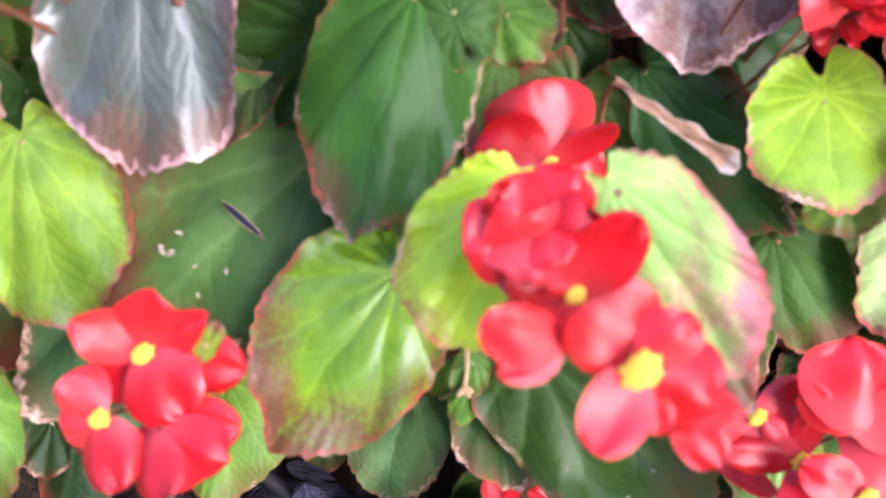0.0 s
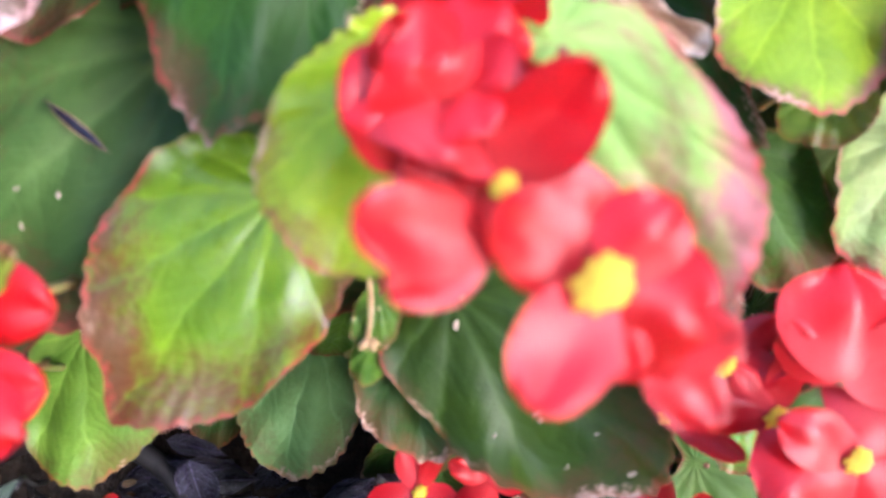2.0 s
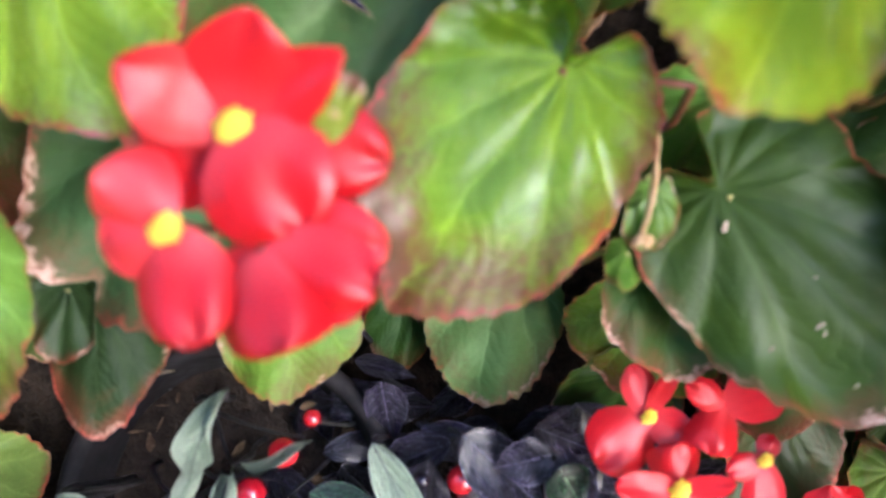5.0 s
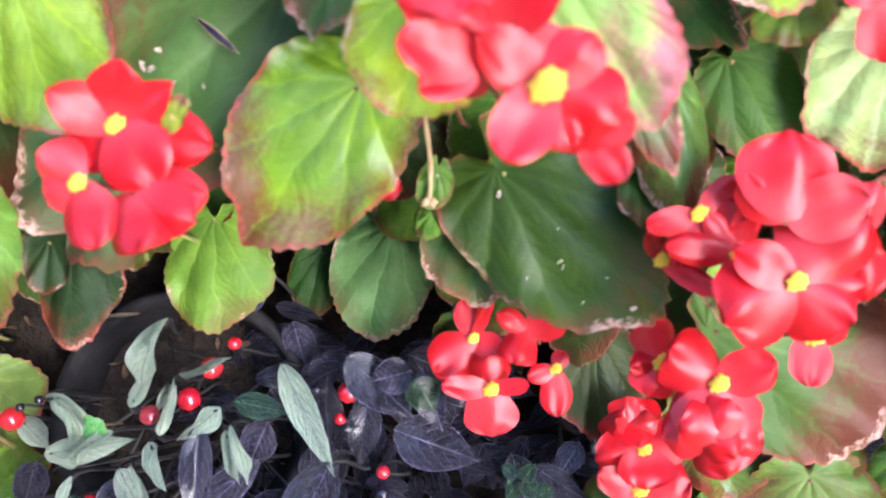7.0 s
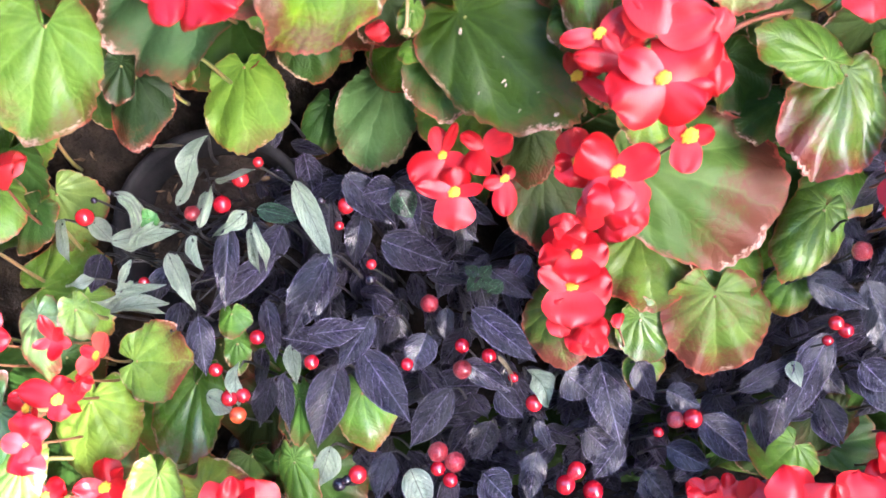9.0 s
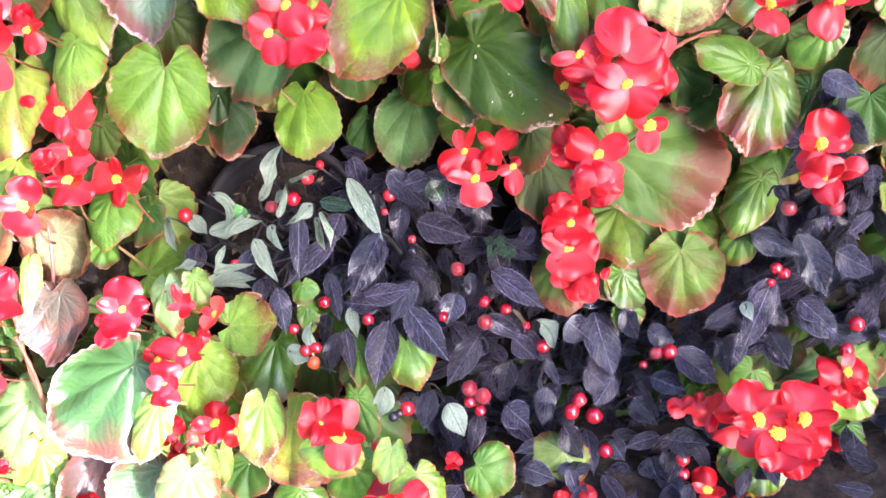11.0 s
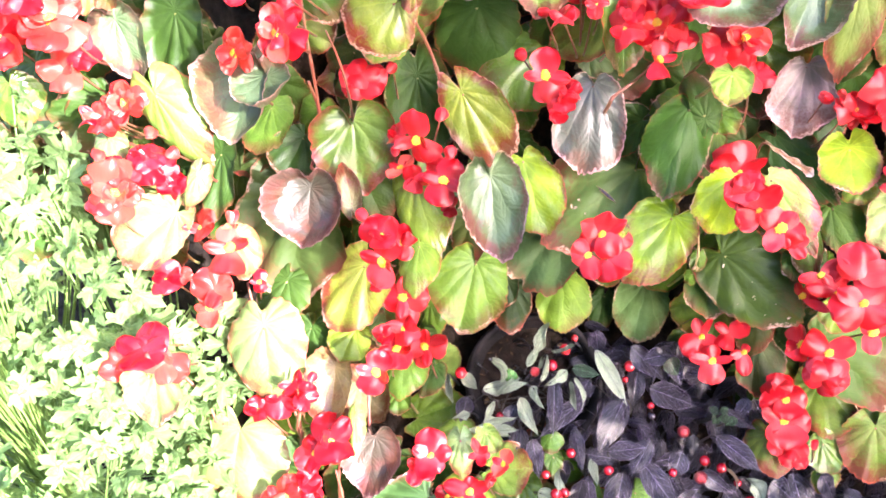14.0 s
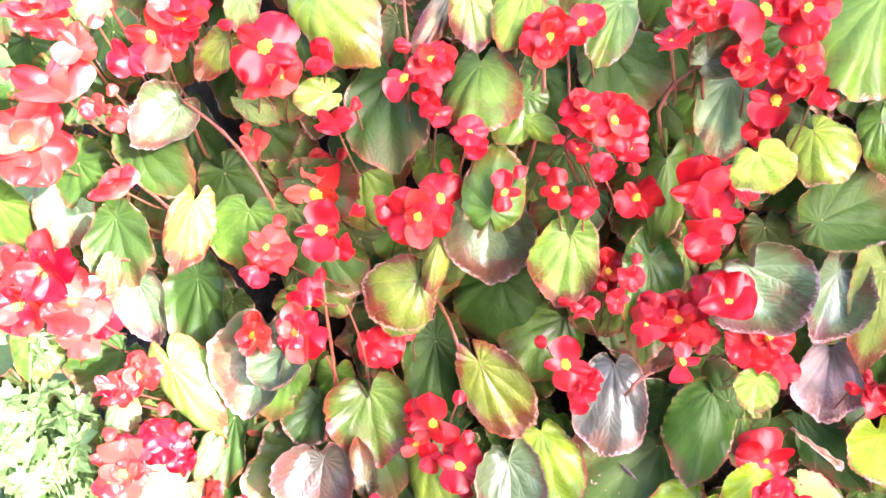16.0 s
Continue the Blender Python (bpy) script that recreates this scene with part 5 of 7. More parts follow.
leaf("s", (-0.2789, 0.0721, 0.2910), (-0.2854, 0.0373, 0.2554), 0.0578, 0, SILVER_MESHES[2], (0.055, 0.045, 0.03, 0.9))
leaf("b", (-0.3061, 0.1428, 0.2769), (-0.2744, 0.1102, 0.2641), 0.0567)
leaf("gr", (-0.2303, 0.0371, 0.2451), (-0.2738, -0.0225, 0.2139), 0.0925, 0, shaped(-0.2, 0.1, 0.03, 0.2, 0.0, 0.3, 0.36, (), 23, SILVER), (0.042, 0.095, 0.024, 0.5))
leaf("l", (-0.2091, 0.0099, 0.2332), (-0.2206, -0.0286, 0.2153), 0.0301)
leaf("lr", (-0.1266, 0.0059, 0.2393), (-0.1288, -0.0349, 0.2172), 0.0362)
leaf("gb", (-0.1117, 0.0137, 0.1817), (-0.1180, -0.0243, 0.1657), 0.0471)
leaf("l", (-0.0751, -0.0194, 0.2215), (-0.0796, -0.0412, 0.2097), 0.0482)
leaf("g", (-0.0690, -0.0133, 0.1669), (-0.0695, -0.0452, 0.1336), 0.0517)
leaf("y", (-0.0333, -0.0161, 0.2085), (-0.0390, -0.0438, 0.2046), 0.0252)
leaf("l", (-0.0156, -0.0343, 0.1997), (-0.0114, -0.0675, 0.1816), 0.0438)
leaf("g", (0.0317, 0.0240, 0.0869), (0.0644, 0.0124, 0.0789), 0.0539)
leaf("lb", (0.1098, 0.0514, 0.0573), (0.0985, 0.0195, 0.0258), 0.0601)
leaf("g", (0.2874, 0.1043, 0.1092), (0.2653, 0.0882, 0.0879), 0.0597)
leaf("g", (0.3029, 0.0570, 0.0529), (0.2844, 0.0145, 0.0360), 0.0546)
leaf("g", (0.2769, 0.0586, 0.0502), (0.2719, 0.0254, 0.0285), 0.0348)
leaf("l", (0.3901, 0.1046, 0.0731), (0.3795, 0.0816, 0.0494), 0.0531)
leaf("g", (0.3971, 0.0916, 0.0253), (0.3889, 0.0593, 0.0198), 0.0361)
leaf("y", (0.3548, 0.0622, 0.0180), (0.3470, 0.0377, 0.0023), 0.0418)
leaf("g", (0.4301, 0.0957, 0.0051), (0.4167, 0.0519, -0.0141), 0.0615)
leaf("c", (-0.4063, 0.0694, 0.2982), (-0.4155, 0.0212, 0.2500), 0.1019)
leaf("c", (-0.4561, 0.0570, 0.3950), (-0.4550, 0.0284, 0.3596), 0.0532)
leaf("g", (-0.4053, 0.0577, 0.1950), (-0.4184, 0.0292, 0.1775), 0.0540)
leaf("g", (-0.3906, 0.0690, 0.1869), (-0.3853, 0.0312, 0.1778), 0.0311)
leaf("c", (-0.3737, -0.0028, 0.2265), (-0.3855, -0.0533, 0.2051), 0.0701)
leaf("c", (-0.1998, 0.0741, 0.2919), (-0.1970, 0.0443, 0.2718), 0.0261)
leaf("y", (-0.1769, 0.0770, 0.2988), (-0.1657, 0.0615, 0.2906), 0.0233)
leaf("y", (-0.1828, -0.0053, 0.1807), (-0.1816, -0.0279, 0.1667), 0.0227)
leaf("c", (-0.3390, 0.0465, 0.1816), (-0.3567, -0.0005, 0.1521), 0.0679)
leaf("l", (-0.3298, 0.0091, 0.1552), (-0.3361, -0.0289, 0.1196), 0.0438)
leaf("p", (-0.2824, 0.0203, 0.1363), (-0.2997, -0.0331, 0.1070), 0.0524)
leaf("s", (-0.2198, -0.0101, 0.1615), (-0.2496, -0.0472, 0.1328), 0.0576)
leaf("lb", (-0.1838, -0.0337, 0.2072), (-0.1915, -0.0708, 0.1863), 0.0488)
leaf("d", (-0.1657, 0.0188, 0.1163), (-0.1666, -0.0116, 0.1056), 0.0426)
leaf("gl", (-0.1223, -0.0030, 0.1042), (-0.1251, -0.0285, 0.0838), 0.0479)
leaf("y", (-0.1861, 0.0185, 0.1413), (-0.1842, -0.0101, 0.1306), 0.0250)
leaf("d", (-0.3583, 0.1534, 0.4135), (-0.3717, 0.1163, 0.3938), 0.0532)
leaf("d", (-0.3429, 0.1453, 0.3595), (-0.3528, 0.1099, 0.3288), 0.0611)
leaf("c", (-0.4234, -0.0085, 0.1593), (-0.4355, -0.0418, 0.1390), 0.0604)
leaf("d", (-0.2325, 0.1601, 0.2875), (-0.2432, 0.1373, 0.2671), 0.0307)
leaf("d", (-0.2665, 0.0182, 0.2200), (-0.2216, -0.0100, 0.2021), 0.0579)
leaf("g", (-0.1710, 0.1069, 0.1670), (-0.1473, 0.0622, 0.1466), 0.0653)
leaf("g", (0.1605, 0.1833, 0.1836), (0.1699, 0.1465, 0.1614), 0.0624)
leaf("g", (0.2679, 0.1750, 0.2183), (0.2579, 0.1560, 0.1984), 0.0329)

# begonia stems
stem((-0.3311, 0.2620, 0.6434), (-0.3262, 0.2314, 0.5940), (-0.3246, 0.2410, 0.5252), (-0.3326, 0.2048, 0.5028), 0.0021)
stem((-0.4979, 0.2791, 0.7256), (-0.4723, 0.2715, 0.7095), (-0.4477, 0.2601, 0.6931), (-0.4272, 0.2494, 0.6817), 0.0021)
stem((-0.4373, 0.3022, 0.7699), (-0.4062, 0.2944, 0.7484), (-0.3871, 0.2874, 0.7257), (-0.3707, 0.2797, 0.6913), 0.0021)
stem((-0.2474, 0.2745, 0.6176), (-0.2370, 0.2788, 0.5939), (-0.2266, 0.2840, 0.5589), (-0.2205, 0.2673, 0.5409), 0.0022)
stem((-0.3146, 0.2588, 0.6057), (-0.3050, 0.2536, 0.5799), (-0.3032, 0.2594, 0.5431), (-0.2992, 0.2465, 0.5217), 0.0016)
stem((-0.2586, 0.3236, 0.8430), (-0.2572, 0.3179, 0.8192), (-0.2569, 0.3128, 0.7990), (-0.2607, 0.3065, 0.7741), 0.0019)
stem((-0.1558, 0.3128, 0.8079), (-0.1530, 0.3054, 0.7844), (-0.1567, 0.2974, 0.7651), (-0.1602, 0.2877, 0.7416), 0.0021)
stem((-0.1373, 0.3090, 0.8093), (-0.1352, 0.3028, 0.7855), (-0.1357, 0.2969, 0.7656), (-0.1369, 0.2895, 0.7410), 0.0016)
stem((-0.1122, 0.2822, 0.7114), (-0.1152, 0.2817, 0.6862), (-0.1233, 0.2732, 0.6704), (-0.1294, 0.2634, 0.6553), 0.0019)
stem((-0.0120, 0.2819, 0.7329), (-0.0127, 0.2741, 0.7182), (-0.0147, 0.2647, 0.7043), (-0.0152, 0.2520, 0.6876), 0.0021)
stem((-0.0418, 0.2976, 0.8041), (-0.0564, 0.2964, 0.7930), (-0.0653, 0.2952, 0.7826), (-0.0701, 0.2934, 0.7678), 0.0018)
stem((-0.0572, 0.2319, 0.5755), (-0.0705, 0.2245, 0.5682), (-0.0763, 0.2211, 0.5661), (-0.0781, 0.2176, 0.5631), 0.0021)
stem((-0.3269, 0.2251, 0.5769), (-0.3273, 0.2407, 0.5417), (-0.3250, 0.2396, 0.5232), (-0.3251, 0.2156, 0.5080), 0.0024)
stem((-0.3876, 0.1338, 0.4287), (-0.3826, 0.1208, 0.4111), (-0.3767, 0.1077, 0.4005), (-0.3707, 0.0927, 0.3921), 0.0022)
stem((-0.4614, 0.0898, 0.3701), (-0.4462, 0.0816, 0.3536), (-0.4283, 0.0736, 0.3366), (-0.4231, 0.0634, 0.3174), 0.0021)
stem((-0.3390, 0.1066, 0.3777), (-0.3388, 0.0935, 0.3552), (-0.3420, 0.0760, 0.3373), (-0.3481, 0.0654, 0.3098), 0.0024)
stem((-0.3064, 0.0514, 0.2972), (-0.3127, 0.0486, 0.2650), (-0.3140, 0.0393, 0.2416), (-0.3105, 0.0289, 0.2194), 0.0021)
stem((-0.3149, 0.0482, 0.2698), (-0.3115, 0.0405, 0.2475), (-0.3084, 0.0302, 0.2264), (-0.3115, 0.0229, 0.2031), 0.0022)
stem((-0.3530, 0.0244, 0.2288), (-0.3533, 0.0107, 0.2050), (-0.3666, 0.0077, 0.1601), (-0.3649, -0.0069, 0.1451), 0.0022)
stem((-0.2872, 0.1124, 0.3253), (-0.2880, 0.1020, 0.3084), (-0.2859, 0.0862, 0.2977), (-0.2843, 0.0741, 0.2900), 0.0021)
stem((-0.3554, 0.0762, 0.3321), (-0.3450, 0.0702, 0.3178), (-0.3462, 0.0604, 0.2929), (-0.3508, 0.0462, 0.2647), 0.0024)
stem((0.1691, 0.1841, 0.4041), (0.1826, 0.1938, 0.4087), (0.1980, 0.2044, 0.4086), (0.2164, 0.2118, 0.4074), 0.0021)
stem((-0.0042, 0.2074, 0.4476), (0.0022, 0.2080, 0.4463), (0.0108, 0.2070, 0.4456), (0.0173, 0.2061, 0.4452), 0.0014)
dry_stalk((0.0063, 0.2024, 0.4488), (0.0071, 0.1941, 0.4393), (0.0107, 0.1907, 0.4251), (0.0077, 0.1862, 0.4103), 0.0009)
tear((-0.0815, 0.2292, 0.4666), (-0.0639, 0.2186, 0.4560), 0.0042)
scar((-0.1034, 0.2190, 0.4513), 0.0034, 0.5)
scar((-0.0966, 0.2231, 0.4554), 0.0022)
scar((-0.0901, 0.2073, 0.4389), 0.0015)
scar((-0.0911, 0.2145, 0.4464), 0.0016)
scar((-0.1003, 0.2179, 0.4500), 0.0026)
scar((-0.0797, 0.2135, 0.4450), 0.0016)
scar((0.0365, 0.1996, 0.3994), 0.0026, 0.4)
scar((0.0608, 0.1734, 0.3866), 0.0022, 0.4)
scar((0.0621, 0.1716, 0.3856), 0.0018, 0.4)
scar((0.0696, 0.1587, 0.3784), 0.0016, 0.4)
scar((0.0894, 0.1552, 0.3798), 0.0030, 0.4)
scar((0.0601, 0.1848, 0.3940), 0.0012, 0.4)
scar((0.0477, 0.1692, 0.3813), 0.0012, 0.4)
scar((0.0792, 0.1662, 0.3852), 0.0012, 0.4)

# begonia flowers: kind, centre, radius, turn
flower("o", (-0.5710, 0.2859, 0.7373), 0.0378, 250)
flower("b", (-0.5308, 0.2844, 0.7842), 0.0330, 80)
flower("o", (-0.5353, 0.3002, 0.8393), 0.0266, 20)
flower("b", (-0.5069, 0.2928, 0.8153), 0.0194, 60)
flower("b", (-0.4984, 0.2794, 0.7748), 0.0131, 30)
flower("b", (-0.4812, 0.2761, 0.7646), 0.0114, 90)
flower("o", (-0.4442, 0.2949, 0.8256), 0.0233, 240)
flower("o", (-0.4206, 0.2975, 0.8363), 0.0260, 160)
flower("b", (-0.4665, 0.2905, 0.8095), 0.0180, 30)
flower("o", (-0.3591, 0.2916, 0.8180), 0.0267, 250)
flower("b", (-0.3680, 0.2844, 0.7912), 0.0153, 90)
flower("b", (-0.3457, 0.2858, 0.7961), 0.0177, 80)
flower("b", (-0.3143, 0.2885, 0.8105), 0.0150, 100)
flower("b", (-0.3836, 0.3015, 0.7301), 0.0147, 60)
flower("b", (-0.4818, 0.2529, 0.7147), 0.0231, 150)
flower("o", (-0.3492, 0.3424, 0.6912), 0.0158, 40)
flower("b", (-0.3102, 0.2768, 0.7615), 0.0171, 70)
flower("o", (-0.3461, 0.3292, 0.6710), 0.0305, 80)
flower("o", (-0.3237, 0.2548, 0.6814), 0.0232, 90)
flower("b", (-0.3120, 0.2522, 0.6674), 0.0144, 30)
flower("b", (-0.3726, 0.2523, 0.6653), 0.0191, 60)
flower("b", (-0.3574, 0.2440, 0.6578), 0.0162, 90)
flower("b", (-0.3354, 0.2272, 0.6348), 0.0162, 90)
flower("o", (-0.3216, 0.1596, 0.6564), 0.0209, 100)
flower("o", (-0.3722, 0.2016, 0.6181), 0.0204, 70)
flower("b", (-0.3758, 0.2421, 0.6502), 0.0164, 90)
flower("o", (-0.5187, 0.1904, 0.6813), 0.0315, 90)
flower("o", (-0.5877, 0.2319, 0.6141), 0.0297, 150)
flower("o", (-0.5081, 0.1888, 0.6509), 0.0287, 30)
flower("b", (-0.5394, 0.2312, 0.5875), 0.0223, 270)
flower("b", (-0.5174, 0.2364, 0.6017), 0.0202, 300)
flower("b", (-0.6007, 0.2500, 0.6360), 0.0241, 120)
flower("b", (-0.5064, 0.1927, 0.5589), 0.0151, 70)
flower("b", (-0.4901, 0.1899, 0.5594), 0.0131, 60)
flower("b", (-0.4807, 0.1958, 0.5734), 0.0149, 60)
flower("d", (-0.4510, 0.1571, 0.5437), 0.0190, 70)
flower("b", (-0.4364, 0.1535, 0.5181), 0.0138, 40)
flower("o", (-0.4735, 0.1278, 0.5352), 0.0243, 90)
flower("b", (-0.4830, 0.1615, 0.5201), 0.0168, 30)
flower("o", (-0.2538, 0.2806, 0.7978), 0.0173, 60)
flower("o", (-0.2334, 0.2814, 0.8113), 0.0186, 20)
flower("b", (-0.2362, 0.2735, 0.7842), 0.0131, 90)
flower("b", (-0.2311, 0.2691, 0.7751), 0.0115, 90)
flower("o", (-0.2457, 0.2524, 0.6996), 0.0242, 90)
flower("o", (-0.2307, 0.2613, 0.7097), 0.0198, 50)
flower("b", (-0.2665, 0.2646, 0.6947), 0.0159, 0)
flower("b", (-0.2063, 0.2564, 0.7667), 0.0146, 90)
flower("b", (-0.2010, 0.2491, 0.7570), 0.0113, 90)
flower("o", (-0.1812, 0.2407, 0.7287), 0.0139, 90)
flower("o", (-0.1426, 0.2536, 0.7246), 0.0141, 90)
flower("b", (-0.1224, 0.2618, 0.7082), 0.0136, 90)
flower("o", (-0.1245, 0.2689, 0.7785), 0.0201, 100)
flower("o", (-0.1042, 0.2705, 0.7714), 0.0226, 60)
flower("b", (-0.1293, 0.2616, 0.7508), 0.0122, 90)
flower("b", (-0.0917, 0.2703, 0.7492), 0.0156, 60)
flower("o", (-0.0809, 0.2786, 0.7042), 0.0172, 30)
flower("b", (-0.1115, 0.2456, 0.7450), 0.0120, 90)
flower("o", (-0.1519, 0.2802, 0.8304), 0.0203, 260)
flower("o", (-0.1291, 0.2814, 0.8398), 0.0154, 30)
flower("b", (-0.0677, 0.2776, 0.8252), 0.0138, 90)
flower("o", (-0.0458, 0.2788, 0.8526), 0.0194, 30)
flower("b", (-0.0589, 0.2791, 0.8473), 0.0151, 200)
flower("o", (-0.0122, 0.2771, 0.8477), 0.0223, 200)
flower("o", (0.0140, 0.2761, 0.8494), 0.0221, 20)
flower("o", (-0.0170, 0.2765, 0.8129), 0.0177, 60)
flower("o", (0.0179, 0.2793, 0.8066), 0.0200, 70)
flower("o", (0.0082, 0.2792, 0.7828), 0.0205, 260)
flower("b", (0.0350, 0.2838, 0.7870), 0.0142, 0)
flower("b", (-0.0020, 0.2748, 0.7631), 0.0120, 270)
flower("b", (-0.0387, 0.2607, 0.7229), 0.0247, 90)
flower("o", (-0.0281, 0.2473, 0.7097), 0.0204, 270)
flower("b", (-0.0352, 0.2384, 0.6958), 0.0188, 270)
flower("b", (-0.0113, 0.2543, 0.7239), 0.0130, 60)
flower("o", (-0.0994, 0.2745, 0.6389), 0.0209, 100)
flower("b", (-0.0858, 0.2458, 0.6523), 0.0121, 0)
flower("b", (-0.0951, 0.2327, 0.6412), 0.0103, 270)
flower("b", (-0.1177, 0.2338, 0.6272), 0.0131, 90)
flower("o", (-0.0460, 0.2299, 0.6266), 0.0237, 90)
flower("b", (-0.0710, 0.2239, 0.6230), 0.0172, 100)
flower("b", (-0.0651, 0.2320, 0.6349), 0.0138, 130)
flower("b", (-0.0299, 0.2274, 0.6156), 0.0138, 0)
flower("o", (-0.0492, 0.1901, 0.6177), 0.0140, 270)
flower("b", (-0.0182, 0.2078, 0.6584), 0.0251, 130)
flower("o", (0.0172, 0.2262, 0.6162), 0.0222, 0)
flower("b", (0.0002, 0.2249, 0.6069), 0.0190, 60)
flower("b", (0.0341, 0.2321, 0.5749), 0.0178, 60)
flower("b", (0.0118, 0.2236, 0.5841), 0.0131, 90)
flower("o", (-0.1303, 0.2143, 0.5898), 0.0199, 90)
flower("b", (-0.1169, 0.2053, 0.5710), 0.0133, 90)
flower("b", (-0.1219, 0.2003, 0.5634), 0.0115, 90)
flower("b", (-0.1110, 0.2090, 0.5763), 0.0115, 90)
flower("d", (-0.2914, 0.2734, 0.5513), 0.0201, 90)
flower("o", (-0.2335, 0.1907, 0.5445), 0.0209, 90)
flower("w", (-0.2513, 0.1946, 0.5098), 0.0132, 60)
flower("b", (-0.2400, 0.1887, 0.5023), 0.0131, 90)
flower("o", (-0.2114, 0.1668, 0.5197), 0.0188, 250)
flower("b", (-0.2091, 0.1792, 0.4814), 0.0094, 270)
flower("b", (-0.2217, 0.1966, 0.5100), 0.0122, 90)
flower("b", (-0.2534, 0.2118, 0.5303), 0.0132, 120)
flower("b", (0.1157, 0.2406, 0.5480), 0.0136, 0)
bloom((0.0343, 0.2119, 0.4971), ((-8, 0.0246, 0.0273, 12, 0.0000), (-78, 0.0228, 0.0200, 5, -0.0007), (62, 0.0228, 0.0087, 18, 0.0007), (100, 0.0173, 0.0164, 8, 0.0000), (190, 0.0164, 0.0164, 14, 0.0004)), 0.0028, 0, 0)
bloom((0.0224, 0.1409, 0.5344), ((-100, 0.0168, 0.0164, 12, -0.0008), (-40, 0.0147, 0.0151, 16, -0.0005), (30, 0.0154, 0.0157, 10, -0.0007), (120, 0.0154, 0.0157, 6, -0.0010), (185, 0.0160, 0.0170, 8, -0.0010), (250, 0.0157, 0.0151, 10, -0.0007), (200, 0.0115, 0.0183, 34, 0.0013), (80, 0.0105, 0.0144, 44, 0.0018), (-60, 0.0111, 0.0157, 42, 0.0016), (150, 0.0072, 0.0118, 58, 0.0034), (-20, 0.0065, 0.0105, 62, 0.0037)), 0.0000, 0, 0, "double red begonia flower with rolled petals")
bloom((0.0304, 0.1309, 0.5245), ((34, 0.0220, 0.0144, 14, 0.0005), (118, 0.0216, 0.0151, 2, -0.0016), (230, 0.0170, 0.0124, 4, -0.0013), (-70, 0.0157, 0.0118, 10, -0.0008)), 0.0026, 0, 0)
bloom((0.0407, 0.1069, 0.5284), ((212, 0.0186, 0.0139, 12, 0.0000), (118, 0.0179, 0.0165, 10, -0.0002), (45, 0.0139, 0.0113, 20, 0.0005), (-55, 0.0177, 0.0124, 6, -0.0012), (160, 0.0141, 0.0118, 2, -0.0009)), 0.0048, 0, 0)
bloom((0.0254, 0.1100, 0.5315), ((-72, 0.0194, 0.0118, 18, 0.0000), (-110, 0.0141, 0.0094, 6, -0.0007)), 0.0000, 0, 0, "half-closed red begonia flower")
bloom((0.0500, 0.1010, 0.5190), ((70, 0.0110, 0.0080, 8, -0.0010), (140, 0.0130, 0.0085, 4, -0.0014)), 0.0000, 0, 0, "half-closed red begonia flower")
bloom((-0.0823, 0.1454, 0.4841), ((14, 0.0188, 0.0185, 16, 0.0002, "p"), (58, 0.0212, 0.0110, 10, 0.0004, "p"), (-62, 0.0200, 0.0165, 12, -0.0004, "p"), (150, 0.0180, 0.0240, 26, 0.0022), (104, 0.0240, 0.0135, 6, -0.0040), (-118, 0.0175, 0.0145, -4, -0.0036)), 0.0036, 0, 0)
bloom((-0.0933, 0.1314, 0.4736), ((168, 0.0190, 0.0150, 14, 0.0000), (-50, 0.0140, 0.0120, 10, -0.0004), (250, 0.0120, 0.0110, 10, -0.0004)), 0.0033, 0, 0)
bloom((-0.0774, 0.1289, 0.4705), ((88, 0.0185, 0.0120, 10, -0.0030), (112, 0.0185, 0.0140, 20, 0.0006), (168, 0.0165, 0.0160, 24, 0.0012), (212, 0.0120, 0.0110, 14, -0.0026)), 0.0000, 0, 0, "half-closed red begonia flower")
bloom((0.1355, 0.1357, 0.4213), ((48, 0.0303, 0.0357, 12, -0.0009), (238, 0.0255, 0.0292, 12, 0.0000), (128, 0.0227, 0.0206, 6, -0.0013), (-62, 0.0216, 0.0125, 16, 0.0006), (90, 0.0260, 0.0216, 4, -0.0022)), 0.0041, 0, 0)
bloom((0.1326, 0.1500, 0.4363), ((0, 0.0275, 0.0280, 14, 0.0000), (72, 0.0247, 0.0183, 10, -0.0009), (-40, 0.0194, 0.0151, 6, -0.0013)), 0.0000, 0, 0, "half-closed red begonia flower")
bloom((0.1206, 0.1518, 0.4169), ((-84, 0.0240, 0.0090, 14, 0.0005), (12, 0.0230, 0.0090, 12, 0.0000), (168, 0.0170, 0.0120, 10, 0.0000), (-40, 0.0170, 0.0070, 16, 0.0004)), 0.0038, 0, 0)
bloom((0.1068, 0.1634, 0.4258), ((52, 0.0190, 0.0085, 12, 0.0005), (96, 0.0150, 0.0090, 8, 0.0000), (-104, 0.0200, 0.0090, 10, 0.0000), (176, 0.0130, 0.0070, 14, 0.0000)), 0.0036, 0, 0)
bloom((0.1571, 0.1488, 0.4310), ((165, 0.0217, 0.0169, 10, 0.0000), (20, 0.0173, 0.0130, 16, 0.0000)), 0.0032, 0, 0)
flower("b", (0.1544, 0.1632, 0.4284), 0.0097, 30)
bloom((0.0987, 0.1663, 0.3964), ((-30, 0.0130, 0.0065, 16, 0.0005), (56, 0.0150, 0.0075, 12, 0.0000), (122, 0.0235, 0.0085, 10, 0.0000)), 0.0036, 0, 0)
flower("b", (0.1075, 0.1661, 0.4034), 0.0085, 160)
bloom((0.1597, 0.1472, 0.3734), ((190, 0.0191, 0.0137, 10, 0.0000), (-70, 0.0135, 0.0086, 16, 0.0005), (80, 0.0123, 0.0098, 12, 0.0000)), 0.0051, 0, 0)
